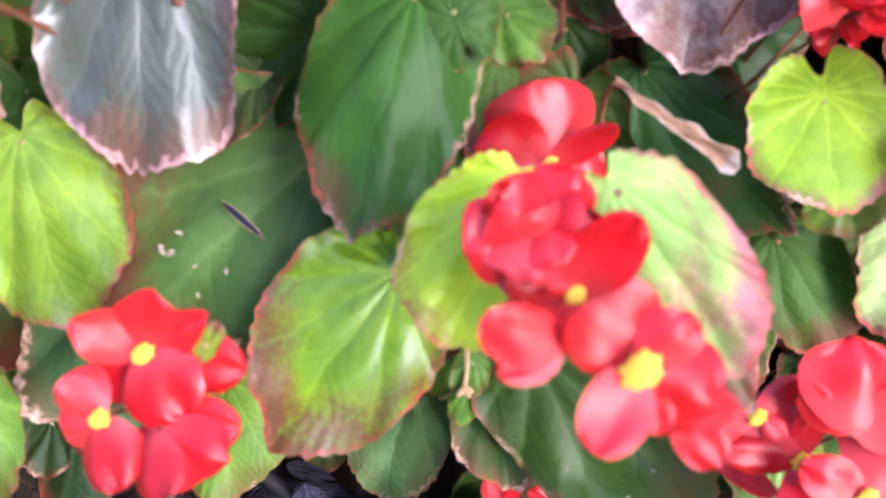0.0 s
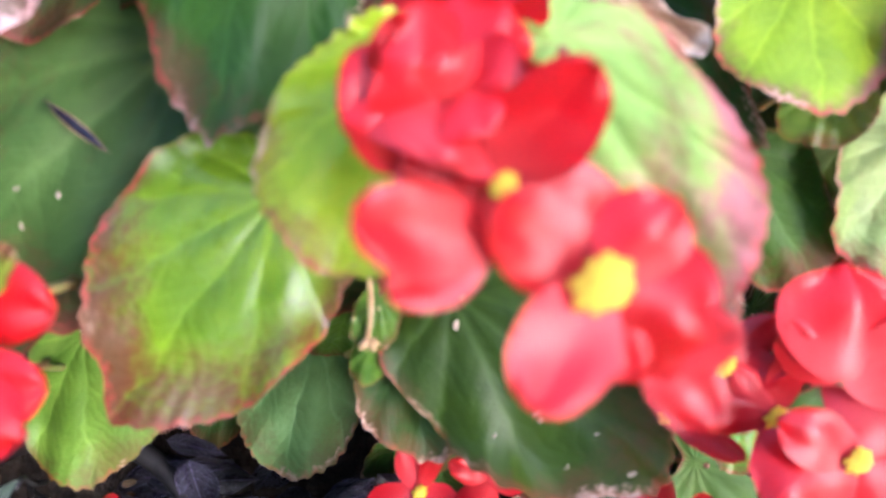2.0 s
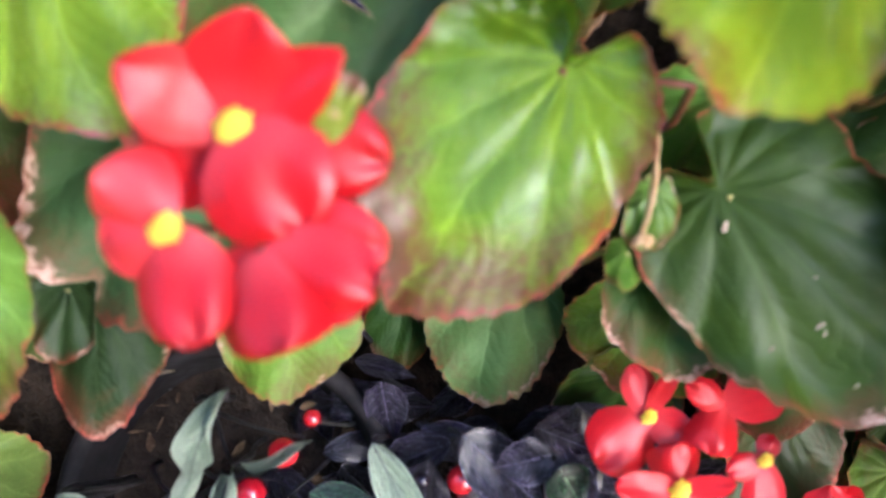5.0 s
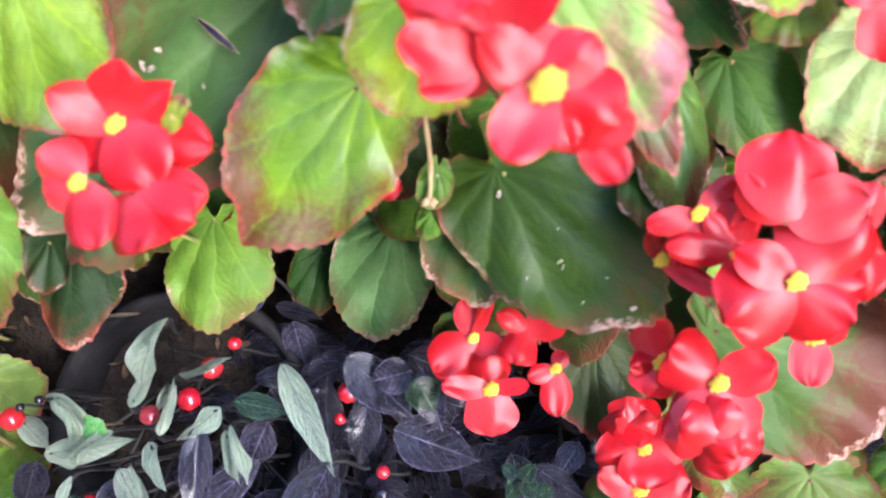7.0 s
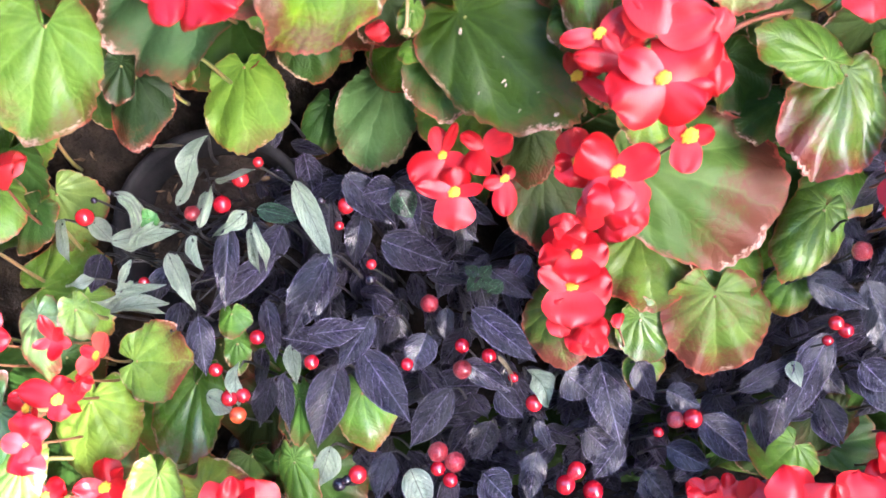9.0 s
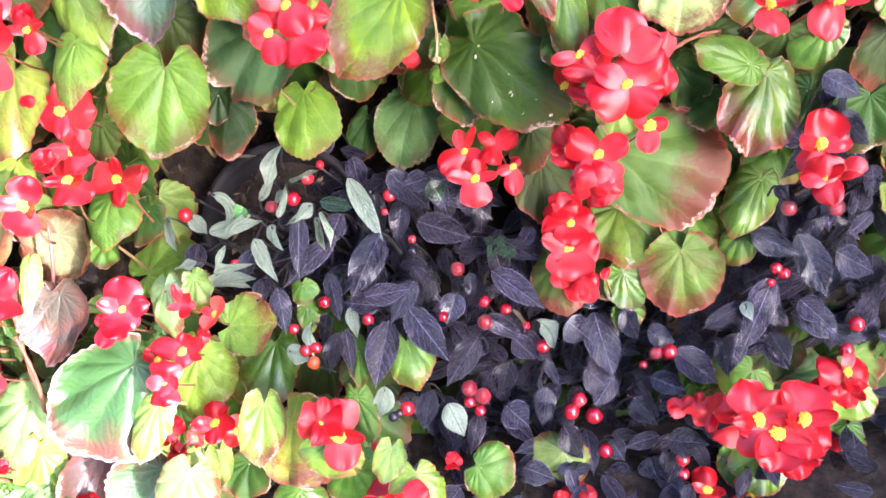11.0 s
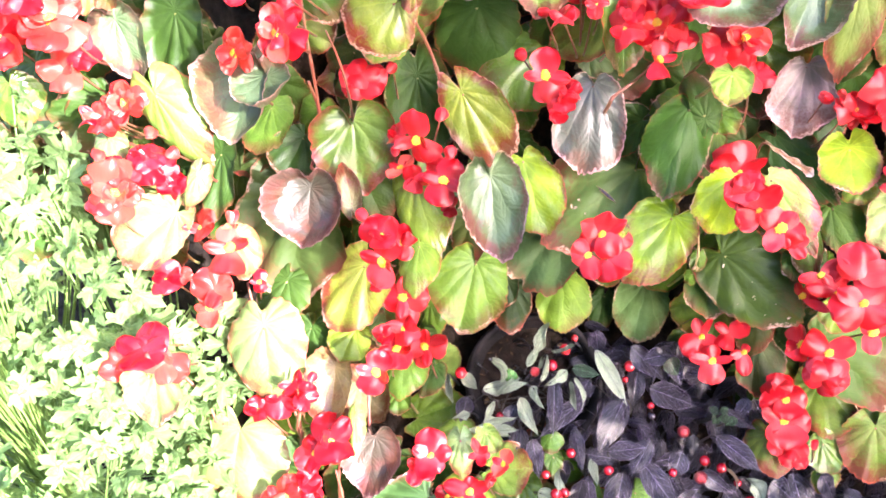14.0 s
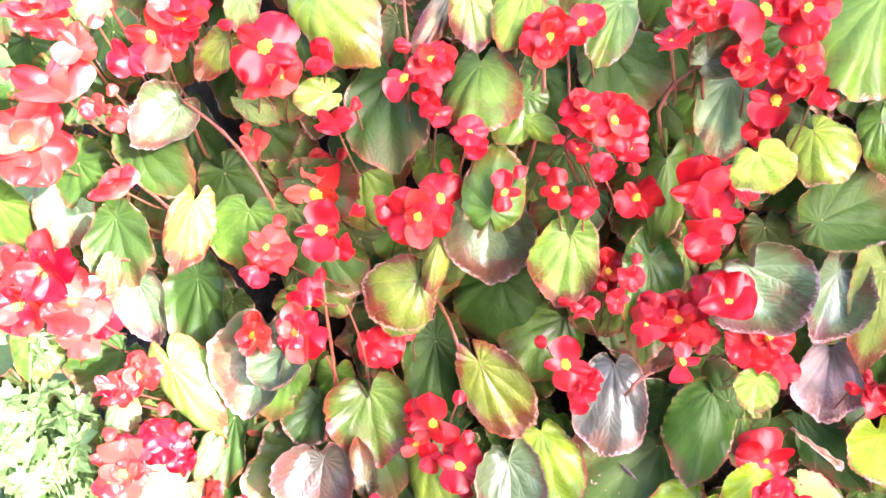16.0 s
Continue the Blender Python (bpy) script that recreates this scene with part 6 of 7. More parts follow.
bloom((0.1226, 0.1328, 0.3603), ((178, 0.0217, 0.0320, 10, 0.0000), (-55, 0.0227, 0.0197, 12, 0.0005), (66, 0.0217, 0.0153, 14, 0.0005)), 0.0044, 0, 0)
bloom((0.1036, 0.1469, 0.3541), ((-15, 0.0166, 0.0141, 12, 0.0000), (200, 0.0141, 0.0154, 12, 0.0000), (100, 0.0128, 0.0115, 14, 0.0005), (-100, 0.0123, 0.0102, 12, 0.0005)), 0.0044, 0, 0)
flower("d", (0.1209, 0.1190, 0.3480), 0.0184, 270)
bloom((0.0345, 0.1588, 0.3126), ((180, 0.0199, 0.0213, 8, 0.0000), (-85, 0.0219, 0.0101, 12, 0.0005), (82, 0.0170, 0.0063, 18, 0.0007), (0, 0.0142, 0.0140, 10, -0.0009)), 0.0041, 0, 0)
bloom((0.0264, 0.1820, 0.3203), ((228, 0.0229, 0.0215, 8, 0.0000), (-18, 0.0167, 0.0090, 14, 0.0005), (24, 0.0208, 0.0064, 20, 0.0007), (120, 0.0167, 0.0125, 6, -0.0010)), 0.0032, 0, 0)
bloom((0.0510, 0.1818, 0.3280), ((200, 0.0154, 0.0167, 30, 0.0000), (70, 0.0188, 0.0141, 22, 0.0000), (-60, 0.0139, 0.0106, 30, 0.0005)), 0.0000, 0, 0, "fading pink and red begonia flower")
bloom((0.0645, 0.1679, 0.3160), ((178, 0.0200, 0.0112, 10, 0.0000), (-110, 0.0123, 0.0070, 16, 0.0005), (30, 0.0082, 0.0070, 10, -0.0005)), 0.0031, 0, 0)
bloom((0.1109, 0.1409, 0.2465), ((-72, 0.0234, 0.0142, 14, 0.0006), (82, 0.0234, 0.0240, 10, 0.0000), (180, 0.0259, 0.0345, 10, -0.0006), (10, 0.0185, 0.0185, 10, -0.0012)), 0.0046, 0, 0)
bloom((0.1131, 0.1569, 0.2588), ((-20, 0.0222, 0.0253, 12, 0.0000), (255, 0.0222, 0.0204, 10, -0.0006), (75, 0.0191, 0.0185, 10, 0.0000), (180, 0.0185, 0.0247, 14, 0.0000)), 0.0040, 0, 0)
flower("b", (0.1056, 0.1658, 0.2654), 0.0146, 90)
flower("d", (0.1227, 0.1232, 0.2220), 0.0163, 90)
flower("b", (0.1019, 0.1278, 0.2303), 0.0132, 270)
bloom((-0.2245, 0.0519, 0.2962), ((-4, 0.0202, 0.0289, 26, 0.0000), (-72, 0.0167, 0.0114, 12, 0.0004), (78, 0.0175, 0.0123, 14, 0.0004), (196, 0.0219, 0.0158, 12, 0.0009), (150, 0.0158, 0.0123, 18, 0.0004), (-120, 0.0149, 0.0105, 6, -0.0009)), 0.0031)
bloom((-0.2355, 0.0461, 0.2852), ((120, 0.0177, 0.0106, 14, 0.0000), (200, 0.0168, 0.0124, 10, 0.0000), (-60, 0.0115, 0.0088, 20, 0.0004)), 0.0035)
bloom((-0.1814, 0.0549, 0.2973), ((-22, 0.0149, 0.0079, 20, 0.0004, "p"), (48, 0.0114, 0.0070, 24, 0.0009, "p"), (158, 0.0114, 0.0075, 14, 0.0004), (-112, 0.0105, 0.0066, 10, 0.0000, "p"), (100, 0.0096, 0.0057, 18, 0.0004)), 0.0000, 0, 0, "half-closed red begonia flower")
flower("w", (-0.1588, 0.0516, 0.2872), 0.0125, 60)
flower("b", (-0.1743, 0.0460, 0.2699), 0.0085, 20)
bloom((-0.1901, 0.0421, 0.2540), ((-78, 0.0228, 0.0118, 12, 0.0000), (66, 0.0191, 0.0109, 14, 0.0005), (176, 0.0109, 0.0118, 20, 0.0005), (4, 0.0128, 0.0137, 10, -0.0005), (110, 0.0164, 0.0082, 8, -0.0005, "p")), 0.0041)
bloom((-0.2101, 0.0401, 0.2464), ((-60, 0.0128, 0.0101, 16, 0.0000), (170, 0.0101, 0.0110, 18, 0.0000)), 0.0037)
bloom((-0.1951, 0.0102, 0.2598), ((0, 0.0149, 0.0219, 30, 0.0000), (182, 0.0140, 0.0202, 30, 0.0009), (-80, 0.0123, 0.0088, 24, 0.0009), (86, 0.0123, 0.0088, 24, 0.0009), (150, 0.0079, 0.0123, 48, 0.0022)), 0.0018, 0, 0, "fading pink and red begonia flower")
flower("o", (-0.2145, 0.0128, 0.1840), 0.0125, 40)
bloom((-0.1792, 0.0201, 0.1825), ((-10, 0.0164, 0.0145, 14, 0.0000), (94, 0.0174, 0.0116, 12, 0.0000), (184, 0.0154, 0.0145, 12, 0.0005), (-96, 0.0174, 0.0106, 16, 0.0005), (40, 0.0154, 0.0087, 8, -0.0010, "p")), 0.0043)
flower("w", (-0.1642, 0.0173, 0.1730), 0.0130, 80)
flower("b", (-0.2049, -0.0007, 0.1709), 0.0120, 200)
flower("w", (-0.1923, 0.0055, 0.1836), 0.0080, 120)
flower("b", (-0.0136, 0.2197, 0.3848), 0.0079, 0)
flower("o", (0.2410, 0.1984, 0.4352), 0.0215, 90)
flower("o", (0.2842, 0.1954, 0.4422), 0.0266, 90)
flower("b", (0.2693, 0.1990, 0.4630), 0.0217, 150)
flower("b", (0.2184, 0.1993, 0.4710), 0.0172, 90)
flower("o", (0.3042, 0.1773, 0.3217), 0.0258, 90)
flower("b", (0.3017, 0.1456, 0.3154), 0.0194, 270)
flower("b", (0.3201, 0.1495, 0.3146), 0.0166, 90)
flower("o", (0.2610, 0.0288, 0.1549), 0.0284, 100)
flower("o", (0.2764, 0.0211, 0.1479), 0.0310, 80)
flower("o", (0.2986, 0.0279, 0.1532), 0.0299, 90)
flower("b", (0.2659, 0.0597, 0.0925), 0.0247, 200)
flower("o", (0.3671, 0.0962, 0.1141), 0.0237, 0)
flower("b", (0.3731, 0.0892, 0.0988), 0.0182, 270)
flower("b", (0.3461, 0.0809, 0.0963), 0.0170, 90)
flower("b", (0.3249, 0.0419, 0.0576), 0.0194, 270)
flower("o", (0.3760, 0.0461, 0.0112), 0.0327, 60)
flower("o", (0.3702, 0.0313, -0.0198), 0.0302, 90)
flower("o", (0.4200, 0.0481, -0.0132), 0.0280, 90)
flower("o", (0.2432, 0.0206, 0.0361), 0.0206, 270)
flower("o", (0.2817, 0.0163, 0.0269), 0.0242, 60)
flower("b", (0.2131, 0.0588, 0.1207), 0.0142, 200)
flower("b", (0.2403, 0.0571, 0.1192), 0.0197, 180)
flower("o", (-0.0681, -0.0236, 0.2402), 0.0236, 90)
flower("b", (-0.0803, -0.0158, 0.2472), 0.0191, 160)
flower("b", (-0.0514, 0.0104, 0.1449), 0.0093, 90)
flower("o", (-0.0458, -0.0372, 0.1561), 0.0176, 90)
flower("o", (-0.0243, -0.0573, 0.1986), 0.0184, 30)
flower("b", (0.0097, 0.0169, 0.1078), 0.0097, 90)
flower("d", (0.1230, 0.0160, 0.0334), 0.0172, 90)
flower("o", (0.1084, 0.0109, 0.0313), 0.0126, 90)
flower("o", (-0.2575, 0.1124, 0.4800), 0.0205, 250)
flower("o", (-0.2441, 0.1351, 0.4798), 0.0145, 90)
flower("b", (-0.2598, 0.1264, 0.4921), 0.0197, 130)
flower("o", (-0.2504, 0.1384, 0.4107), 0.0202, 0)
flower("b", (-0.2498, 0.1281, 0.3813), 0.0180, 90)
flower("o", (-0.2582, 0.1179, 0.3630), 0.0182, 90)
flower("o", (-0.2358, 0.1415, 0.3389), 0.0201, 0)
flower("o", (-0.2690, 0.0765, 0.3824), 0.0197, 250)
flower("b", (-0.2681, 0.1182, 0.3774), 0.0134, 120)
flower("b", (-0.3133, 0.0503, 0.3134), 0.0262, 110)
flower("b", (-0.3274, 0.0443, 0.3004), 0.0200, 200)
flower("b", (-0.3561, 0.0655, 0.3515), 0.0176, 60)
flower("b", (-0.3361, 0.0588, 0.3817), 0.0126, 90)
flower("b", (-0.3759, 0.0597, 0.3414), 0.0141, 150)
flower("b", (-0.3366, 0.0674, 0.3544), 0.0149, 60)
flower("b", (-0.3537, 0.0218, 0.2658), 0.0185, 120)
flower("b", (-0.3329, 0.0215, 0.2551), 0.0178, 300)
flower("b", (-0.3377, 0.0300, 0.2716), 0.0149, 90)
flower("b", (-0.3663, 0.0174, 0.2658), 0.0129, 180)
flower("b", (-0.3514, -0.0111, 0.1672), 0.0090, 90)
flower("b", (-0.2952, -0.0315, 0.1253), 0.0204, 90)
flower("o", (-0.4759, 0.1963, 0.5744), 0.0205, 90)
flower("b", (-0.4987, 0.1920, 0.5596), 0.0163, 90)
flower("d", (-0.4535, 0.1576, 0.5445), 0.0154, 90)
flower("b", (-0.4399, 0.1618, 0.5227), 0.0118, 90)
flower("o", (-0.4678, 0.1274, 0.5343), 0.0195, 90)
flower("b", (-0.4806, 0.1214, 0.5296), 0.0156, 90)
flower("b", (-0.4471, 0.0428, 0.4350), 0.0264, 90)
flower("b", (-0.4884, 0.0696, 0.3852), 0.0210, 200)
flower("b", (-0.4322, 0.0398, 0.4290), 0.0194, 340)
flower("o", (-0.3807, 0.1073, 0.4946), 0.0210, 90)
flower("b", (-0.4210, 0.1517, 0.4757), 0.0169, 110)
flower("b", (-0.4490, 0.1157, 0.4477), 0.0187, 90)
flower("b", (-0.4355, 0.1200, 0.4466), 0.0094, 90)
flower("b", (-0.4079, 0.1188, 0.4360), 0.0218, 170)
flower("w", (-0.4165, 0.1095, 0.4216), 0.0171, 270)
flower("o", (-0.3701, 0.1207, 0.4436), 0.0094, 90)
flower("o", (0.1463, 0.2310, 0.5553), 0.0266, 120)
flower("o", (0.1717, 0.2225, 0.5464), 0.0243, 270)
flower("o", (0.1644, 0.2031, 0.4921), 0.0193, 270)
flower("b", (0.1896, 0.2058, 0.4994), 0.0119, 0)
flower("o", (0.1524, 0.2779, 0.5166), 0.0150, 40)
flower("b", (0.1454, 0.2791, 0.5079), 0.0125, 200)
flower("b", (0.1304, 0.2867, 0.5098), 0.0120, 90)
flower("b", (0.1197, 0.2346, 0.5438), 0.0172, 180)

# pepper leaves: kind, base, tip, width
pepper_leaf("k", (-0.0439, 0.1441, 0.2681), (-0.0693, 0.0992, 0.2373), 0.0304)
pepper_leaf("k", (-0.1126, 0.1628, 0.2710), (-0.1114, 0.1141, 0.2461), 0.0189)
pepper_leaf("k", (-0.0813, 0.1482, 0.2613), (-0.1273, 0.1194, 0.2300), 0.0202)
pepper_leaf("k", (-0.0375, 0.1885, 0.2945), (-0.0022, 0.1661, 0.2729), 0.0273)
pepper_leaf("k", (0.0010, 0.1832, 0.2909), (0.0107, 0.1558, 0.2777), 0.0198)
pepper_leaf("k", (-0.0153, 0.1717, 0.2502), (0.0308, 0.1571, 0.2433), 0.0332)
pepper_leaf("k", (0.0467, 0.1269, 0.2363), (0.0902, 0.1006, 0.2168), 0.0255)
pepper_leaf("k", (-0.0241, 0.1041, 0.2191), (0.0092, 0.0667, 0.1938), 0.0314)
pepper_leaf("k", (-0.0414, 0.1057, 0.1979), (-0.0532, 0.0561, 0.1706), 0.0320)
pepper_leaf("k", (-0.0176, 0.1193, 0.2361), (-0.0368, 0.0880, 0.2190), 0.0225)
pepper_leaf("k", (-0.0913, 0.1358, 0.2280), (-0.0819, 0.1018, 0.2037), 0.0173)
pepper_leaf("k", (-0.1330, 0.1195, 0.2295), (-0.1253, 0.0873, 0.2072), 0.0207)
pepper_leaf("k", (-0.1440, 0.1255, 0.2364), (-0.1459, 0.1032, 0.2253), 0.0184)
pepper_leaf("k", (0.0345, 0.1037, 0.1741), (0.0045, 0.0700, 0.1464), 0.0273)
pepper_leaf("k", (0.0166, 0.1260, 0.2081), (0.0075, 0.1015, 0.1957), 0.0258)
pepper_leaf("k", (0.0300, 0.1428, 0.2147), (0.0285, 0.1234, 0.2046), 0.0138)
pepper_leaf("k", (0.1420, 0.1458, 0.1478), (0.1583, 0.0938, 0.1147), 0.0382)
pepper_leaf("k", (0.2107, 0.1062, 0.1404), (0.2488, 0.0829, 0.1216), 0.0342)
pepper_leaf("k", (0.1648, 0.1338, 0.1687), (0.1808, 0.1158, 0.1437), 0.0242)
pepper_leaf("k", (0.2374, 0.1211, 0.1547), (0.2812, 0.1410, 0.1721), 0.0184)
pepper_leaf("k", (0.2999, 0.1554, 0.1802), (0.2665, 0.0973, 0.1466), 0.0342)
pepper_leaf("k", (0.2709, 0.1666, 0.2301), (0.3125, 0.1493, 0.2201), 0.0287)
pepper_leaf("k", (0.3241, 0.1420, 0.1656), (0.3444, 0.1234, 0.1557), 0.0280)
pepper_leaf("k", (0.3190, 0.1589, 0.2074), (0.3373, 0.1389, 0.1899), 0.0271)
pepper_leaf("k", (0.2542, 0.1179, 0.1402), (0.2628, 0.0913, 0.1170), 0.0228)
pepper_leaf("k", (0.2983, 0.1219, 0.1277), (0.3177, 0.0994, 0.1166), 0.0206)
pepper_leaf("k", (0.0618, 0.0939, 0.1481), (0.0524, 0.0715, 0.1221), 0.0280)
pepper_leaf("k", (-0.0084, 0.0741, 0.1342), (-0.0151, 0.0422, 0.1207), 0.0237)
pepper_leaf("k", (0.0967, 0.0889, 0.1122), (0.0910, 0.0560, 0.0981), 0.0246)
pepper_leaf("k", (0.0579, 0.0715, 0.1104), (0.0783, 0.0515, 0.1076), 0.0323)
pepper_leaf("k", (-0.0825, 0.0898, 0.2051), (-0.0929, 0.0647, 0.1785), 0.0186)
pepper_leaf("k", (-0.0772, 0.0950, 0.2023), (-0.0728, 0.0683, 0.1731), 0.0150)
pepper_leaf("k", (0.0591, 0.1565, 0.2394), (0.0860, 0.1382, 0.2359), 0.0172)
pepper_leaf("k", (0.0834, 0.1685, 0.2435), (0.0707, 0.1526, 0.2313), 0.0167)
pepper_leaf("k", (0.0415, 0.1288, 0.1690), (0.0763, 0.1155, 0.1531), 0.0209)
pepper_leaf("k", (0.1141, 0.1270, 0.1613), (0.1348, 0.1156, 0.1506), 0.0323)
pepper_leaf("k", (-0.0585, 0.1084, 0.2291), (-0.0215, 0.1107, 0.2357), 0.0218)
pepper_leaf("k", (-0.0036, 0.1274, 0.2251), (-0.0102, 0.1146, 0.2090), 0.0150)
pepper_leaf("k", (-0.1999, 0.1517, 0.2515), (-0.2058, 0.1300, 0.2365), 0.0210)
pepper_leaf("k", (-0.1510, 0.1420, 0.2540), (-0.1622, 0.1170, 0.2410), 0.0169)
pepper_leaf("k", (-0.0285, 0.1814, 0.2644), (-0.0322, 0.1510, 0.2482), 0.0210)
pepper_leaf("k", (-0.0781, 0.1655, 0.2693), (-0.0904, 0.1497, 0.2471), 0.0223)
pepper_leaf("k", (-0.0496, 0.1163, 0.2052), (-0.0782, 0.1134, 0.2149), 0.0226)
pepper_leaf("k", (0.0662, 0.1162, 0.1529), (0.0869, 0.1011, 0.1405), 0.0242)
pepper_leaf("k", (-0.0042, 0.1812, 0.2928), (-0.0255, 0.1755, 0.2902), 0.0216)
pepper_leaf("k", (0.1609, 0.1049, 0.1034), (0.1402, 0.0796, 0.0881), 0.0253)
pepper_leaf("k", (0.1865, 0.1201, 0.1544), (0.2116, 0.1131, 0.1443), 0.0242)
pepper_leaf("k", (0.1918, 0.0972, 0.1125), (0.2225, 0.0816, 0.1108), 0.0246)
pepper_leaf("k", (0.2896, 0.1398, 0.1670), (0.3160, 0.1242, 0.1482), 0.0241)
pepper_leaf("k", (0.2789, 0.1691, 0.2854), (0.2885, 0.1568, 0.2786), 0.0140)
pepper_leaf("k", (0.1112, 0.0656, 0.0829), (0.1318, 0.0420, 0.0560), 0.0286)
pepper_leaf("k", (0.1568, 0.0611, 0.0605), (0.1684, 0.0442, 0.0514), 0.0243)
pepper_leaf("k", (0.1774, 0.0854, 0.0954), (0.1985, 0.0623, 0.0884), 0.0341)
pepper_leaf("k", (0.2033, 0.0468, 0.0867), (0.2375, 0.0390, 0.0919), 0.0311)
pepper_leaf("k", (0.2125, 0.0600, 0.1144), (0.2606, 0.0529, 0.1002), 0.0276)
pepper_leaf("k", (0.1521, 0.0435, 0.0303), (0.1784, 0.0257, 0.0203), 0.0468)
pepper_leaf("k", (0.1935, 0.0520, 0.0411), (0.2001, 0.0312, 0.0360), 0.0302)
pepper_leaf("k", (0.2048, 0.0507, 0.0558), (0.2156, 0.0321, 0.0342), 0.0173)
pepper_leaf("k", (0.2704, 0.1228, 0.1425), (0.2633, 0.0953, 0.1194), 0.0293)
pepper_leaf("k", (0.3017, 0.1276, 0.1354), (0.3171, 0.1010, 0.1205), 0.0261)
pepper_leaf("k", (0.3292, 0.1410, 0.1581), (0.3579, 0.1130, 0.1423), 0.0347)
pepper_leaf("k", (0.3180, 0.1942, 0.3394), (0.3445, 0.1749, 0.3236), 0.0296)
pepper_leaf("k", (0.3027, 0.2072, 0.3668), (0.3294, 0.1908, 0.3584), 0.0242)
pepper_leaf("k", (0.3144, 0.1710, 0.2225), (0.3360, 0.1247, 0.1893), 0.0357)
pepper_leaf("k", (0.3465, 0.1583, 0.2120), (0.3821, 0.1447, 0.1983), 0.0326)
pepper_leaf("k", (0.3530, 0.1272, 0.1335), (0.3902, 0.1203, 0.1334), 0.0227)
pepper_leaf("k", (0.2245, 0.0365, 0.0184), (0.2585, 0.0196, 0.0078), 0.0353)
pepper_leaf("k", (0.1855, 0.0358, 0.0068), (0.2134, 0.0154, -0.0035), 0.0356)
pepper_leaf("k", (0.0746, 0.0387, 0.0529), (0.1029, 0.0291, 0.0470), 0.0264)
pepper_leaf("k", (0.1325, 0.1086, 0.1120), (0.1671, 0.0877, 0.0915), 0.0322)
pepper_leaf("k", (0.0155, 0.0130, 0.0680), (-0.0014, -0.0042, 0.0544), 0.0278)
pepper_leaf("e", (-0.0715, 0.1883, 0.2883), (-0.0478, 0.1493, 0.2689), 0.0160)
pepper_leaf("e", (-0.1731, 0.1582, 0.3035), (-0.1694, 0.1456, 0.2876), 0.0141)
pepper_leaf("e", (-0.1760, 0.1395, 0.2735), (-0.1614, 0.1496, 0.2744), 0.0151)
pepper_leaf("e", (-0.1471, 0.1489, 0.2885), (-0.1657, 0.1433, 0.2750), 0.0142)
pepper_leaf("e", (-0.1345, 0.1518, 0.2729), (-0.1245, 0.1332, 0.2689), 0.0137)
pepper_leaf("e", (-0.1448, 0.1444, 0.2631), (-0.1352, 0.1162, 0.2549), 0.0166)
pepper_leaf("e", (-0.0970, 0.1573, 0.2753), (-0.0921, 0.1421, 0.2585), 0.0124)
pepper_leaf("e", (-0.1000, 0.1671, 0.2811), (-0.1179, 0.1578, 0.2710), 0.0146)
pepper_leaf("e", (-0.1192, 0.1884, 0.3267), (-0.1303, 0.1711, 0.3081), 0.0140)
pepper_leaf("e", (-0.2217, 0.1610, 0.2753), (-0.2147, 0.1412, 0.2640), 0.0146)
pepper_leaf("e", (-0.2052, 0.1655, 0.2708), (-0.1930, 0.1558, 0.2645), 0.0133)
pepper_leaf("e", (-0.1789, 0.1390, 0.2383), (-0.1967, 0.1253, 0.2390), 0.0164)
pepper_leaf("e", (-0.1870, 0.1201, 0.2386), (-0.1618, 0.1200, 0.2323), 0.0148)
pepper_leaf("e", (-0.1233, 0.1760, 0.2844), (-0.1287, 0.1631, 0.2865), 0.0109)
pepper_leaf("h", (-0.0948, 0.1728, 0.2771), (-0.0661, 0.1682, 0.2735), 0.0154)
pepper_leaf("e", (-0.1057, 0.1002, 0.2063), (-0.1032, 0.0782, 0.1989), 0.0097)
pepper_leaf("e", (-0.0736, 0.1134, 0.2083), (-0.0672, 0.0943, 0.2028), 0.0135)
pepper_leaf("e", (-0.1264, 0.0806, 0.1945), (-0.1098, 0.0700, 0.1983), 0.0170)
pepper_leaf("e", (-0.0463, 0.0646, 0.1593), (-0.0517, 0.0451, 0.1463), 0.0191)
pepper_leaf("e", (0.0062, 0.0658, 0.1258), (0.0175, 0.0461, 0.1146), 0.0222)
pepper_leaf("e", (0.0862, 0.1230, 0.1701), (0.0984, 0.1059, 0.1598), 0.0182)
pepper_leaf("t", (0.0658, 0.1253, 0.1838), (0.0756, 0.1105, 0.1659), 0.0079)
pepper_leaf("k", (0.0955, 0.1031, 0.1332), (0.1066, 0.0846, 0.1203), 0.0130)
pepper_leaf("e", (0.2717, 0.1362, 0.1716), (0.2728, 0.1210, 0.1728), 0.0118)
pepper_leaf("h", (0.0516, 0.1501, 0.2411), (0.0431, 0.1361, 0.2434), 0.0118)
pepper_leaf("h", (0.0516, 0.1427, 0.2509), (0.0588, 0.1534, 0.2494), 0.0103)
pepper_leaf("h", (0.0509, 0.1456, 0.2459), (0.0620, 0.1372, 0.2453), 0.0110)
pepper_leaf("h", (0.0497, 0.1467, 0.2468), (0.0410, 0.1523, 0.2499), 0.0096)
pepper_leaf("h", (0.0663, 0.1407, 0.2482), (0.0556, 0.1376, 0.2395), 0.0110)
pepper_leaf("t", (-0.1749, 0.2204, 0.2837), (-0.1539, 0.2228, 0.2842), 0.0050, 0)
pepper_leaf("h", (-0.0023, 0.1745, 0.2960), (0.0081, 0.1645, 0.2803), 0.0205)
pepper_leaf("e", (-0.1779, 0.1609, 0.3026), (-0.1659, 0.1486, 0.2888), 0.0118)
pepper_leaf("e", (-0.1830, 0.1428, 0.2763), (-0.1486, 0.1441, 0.2849), 0.0136)
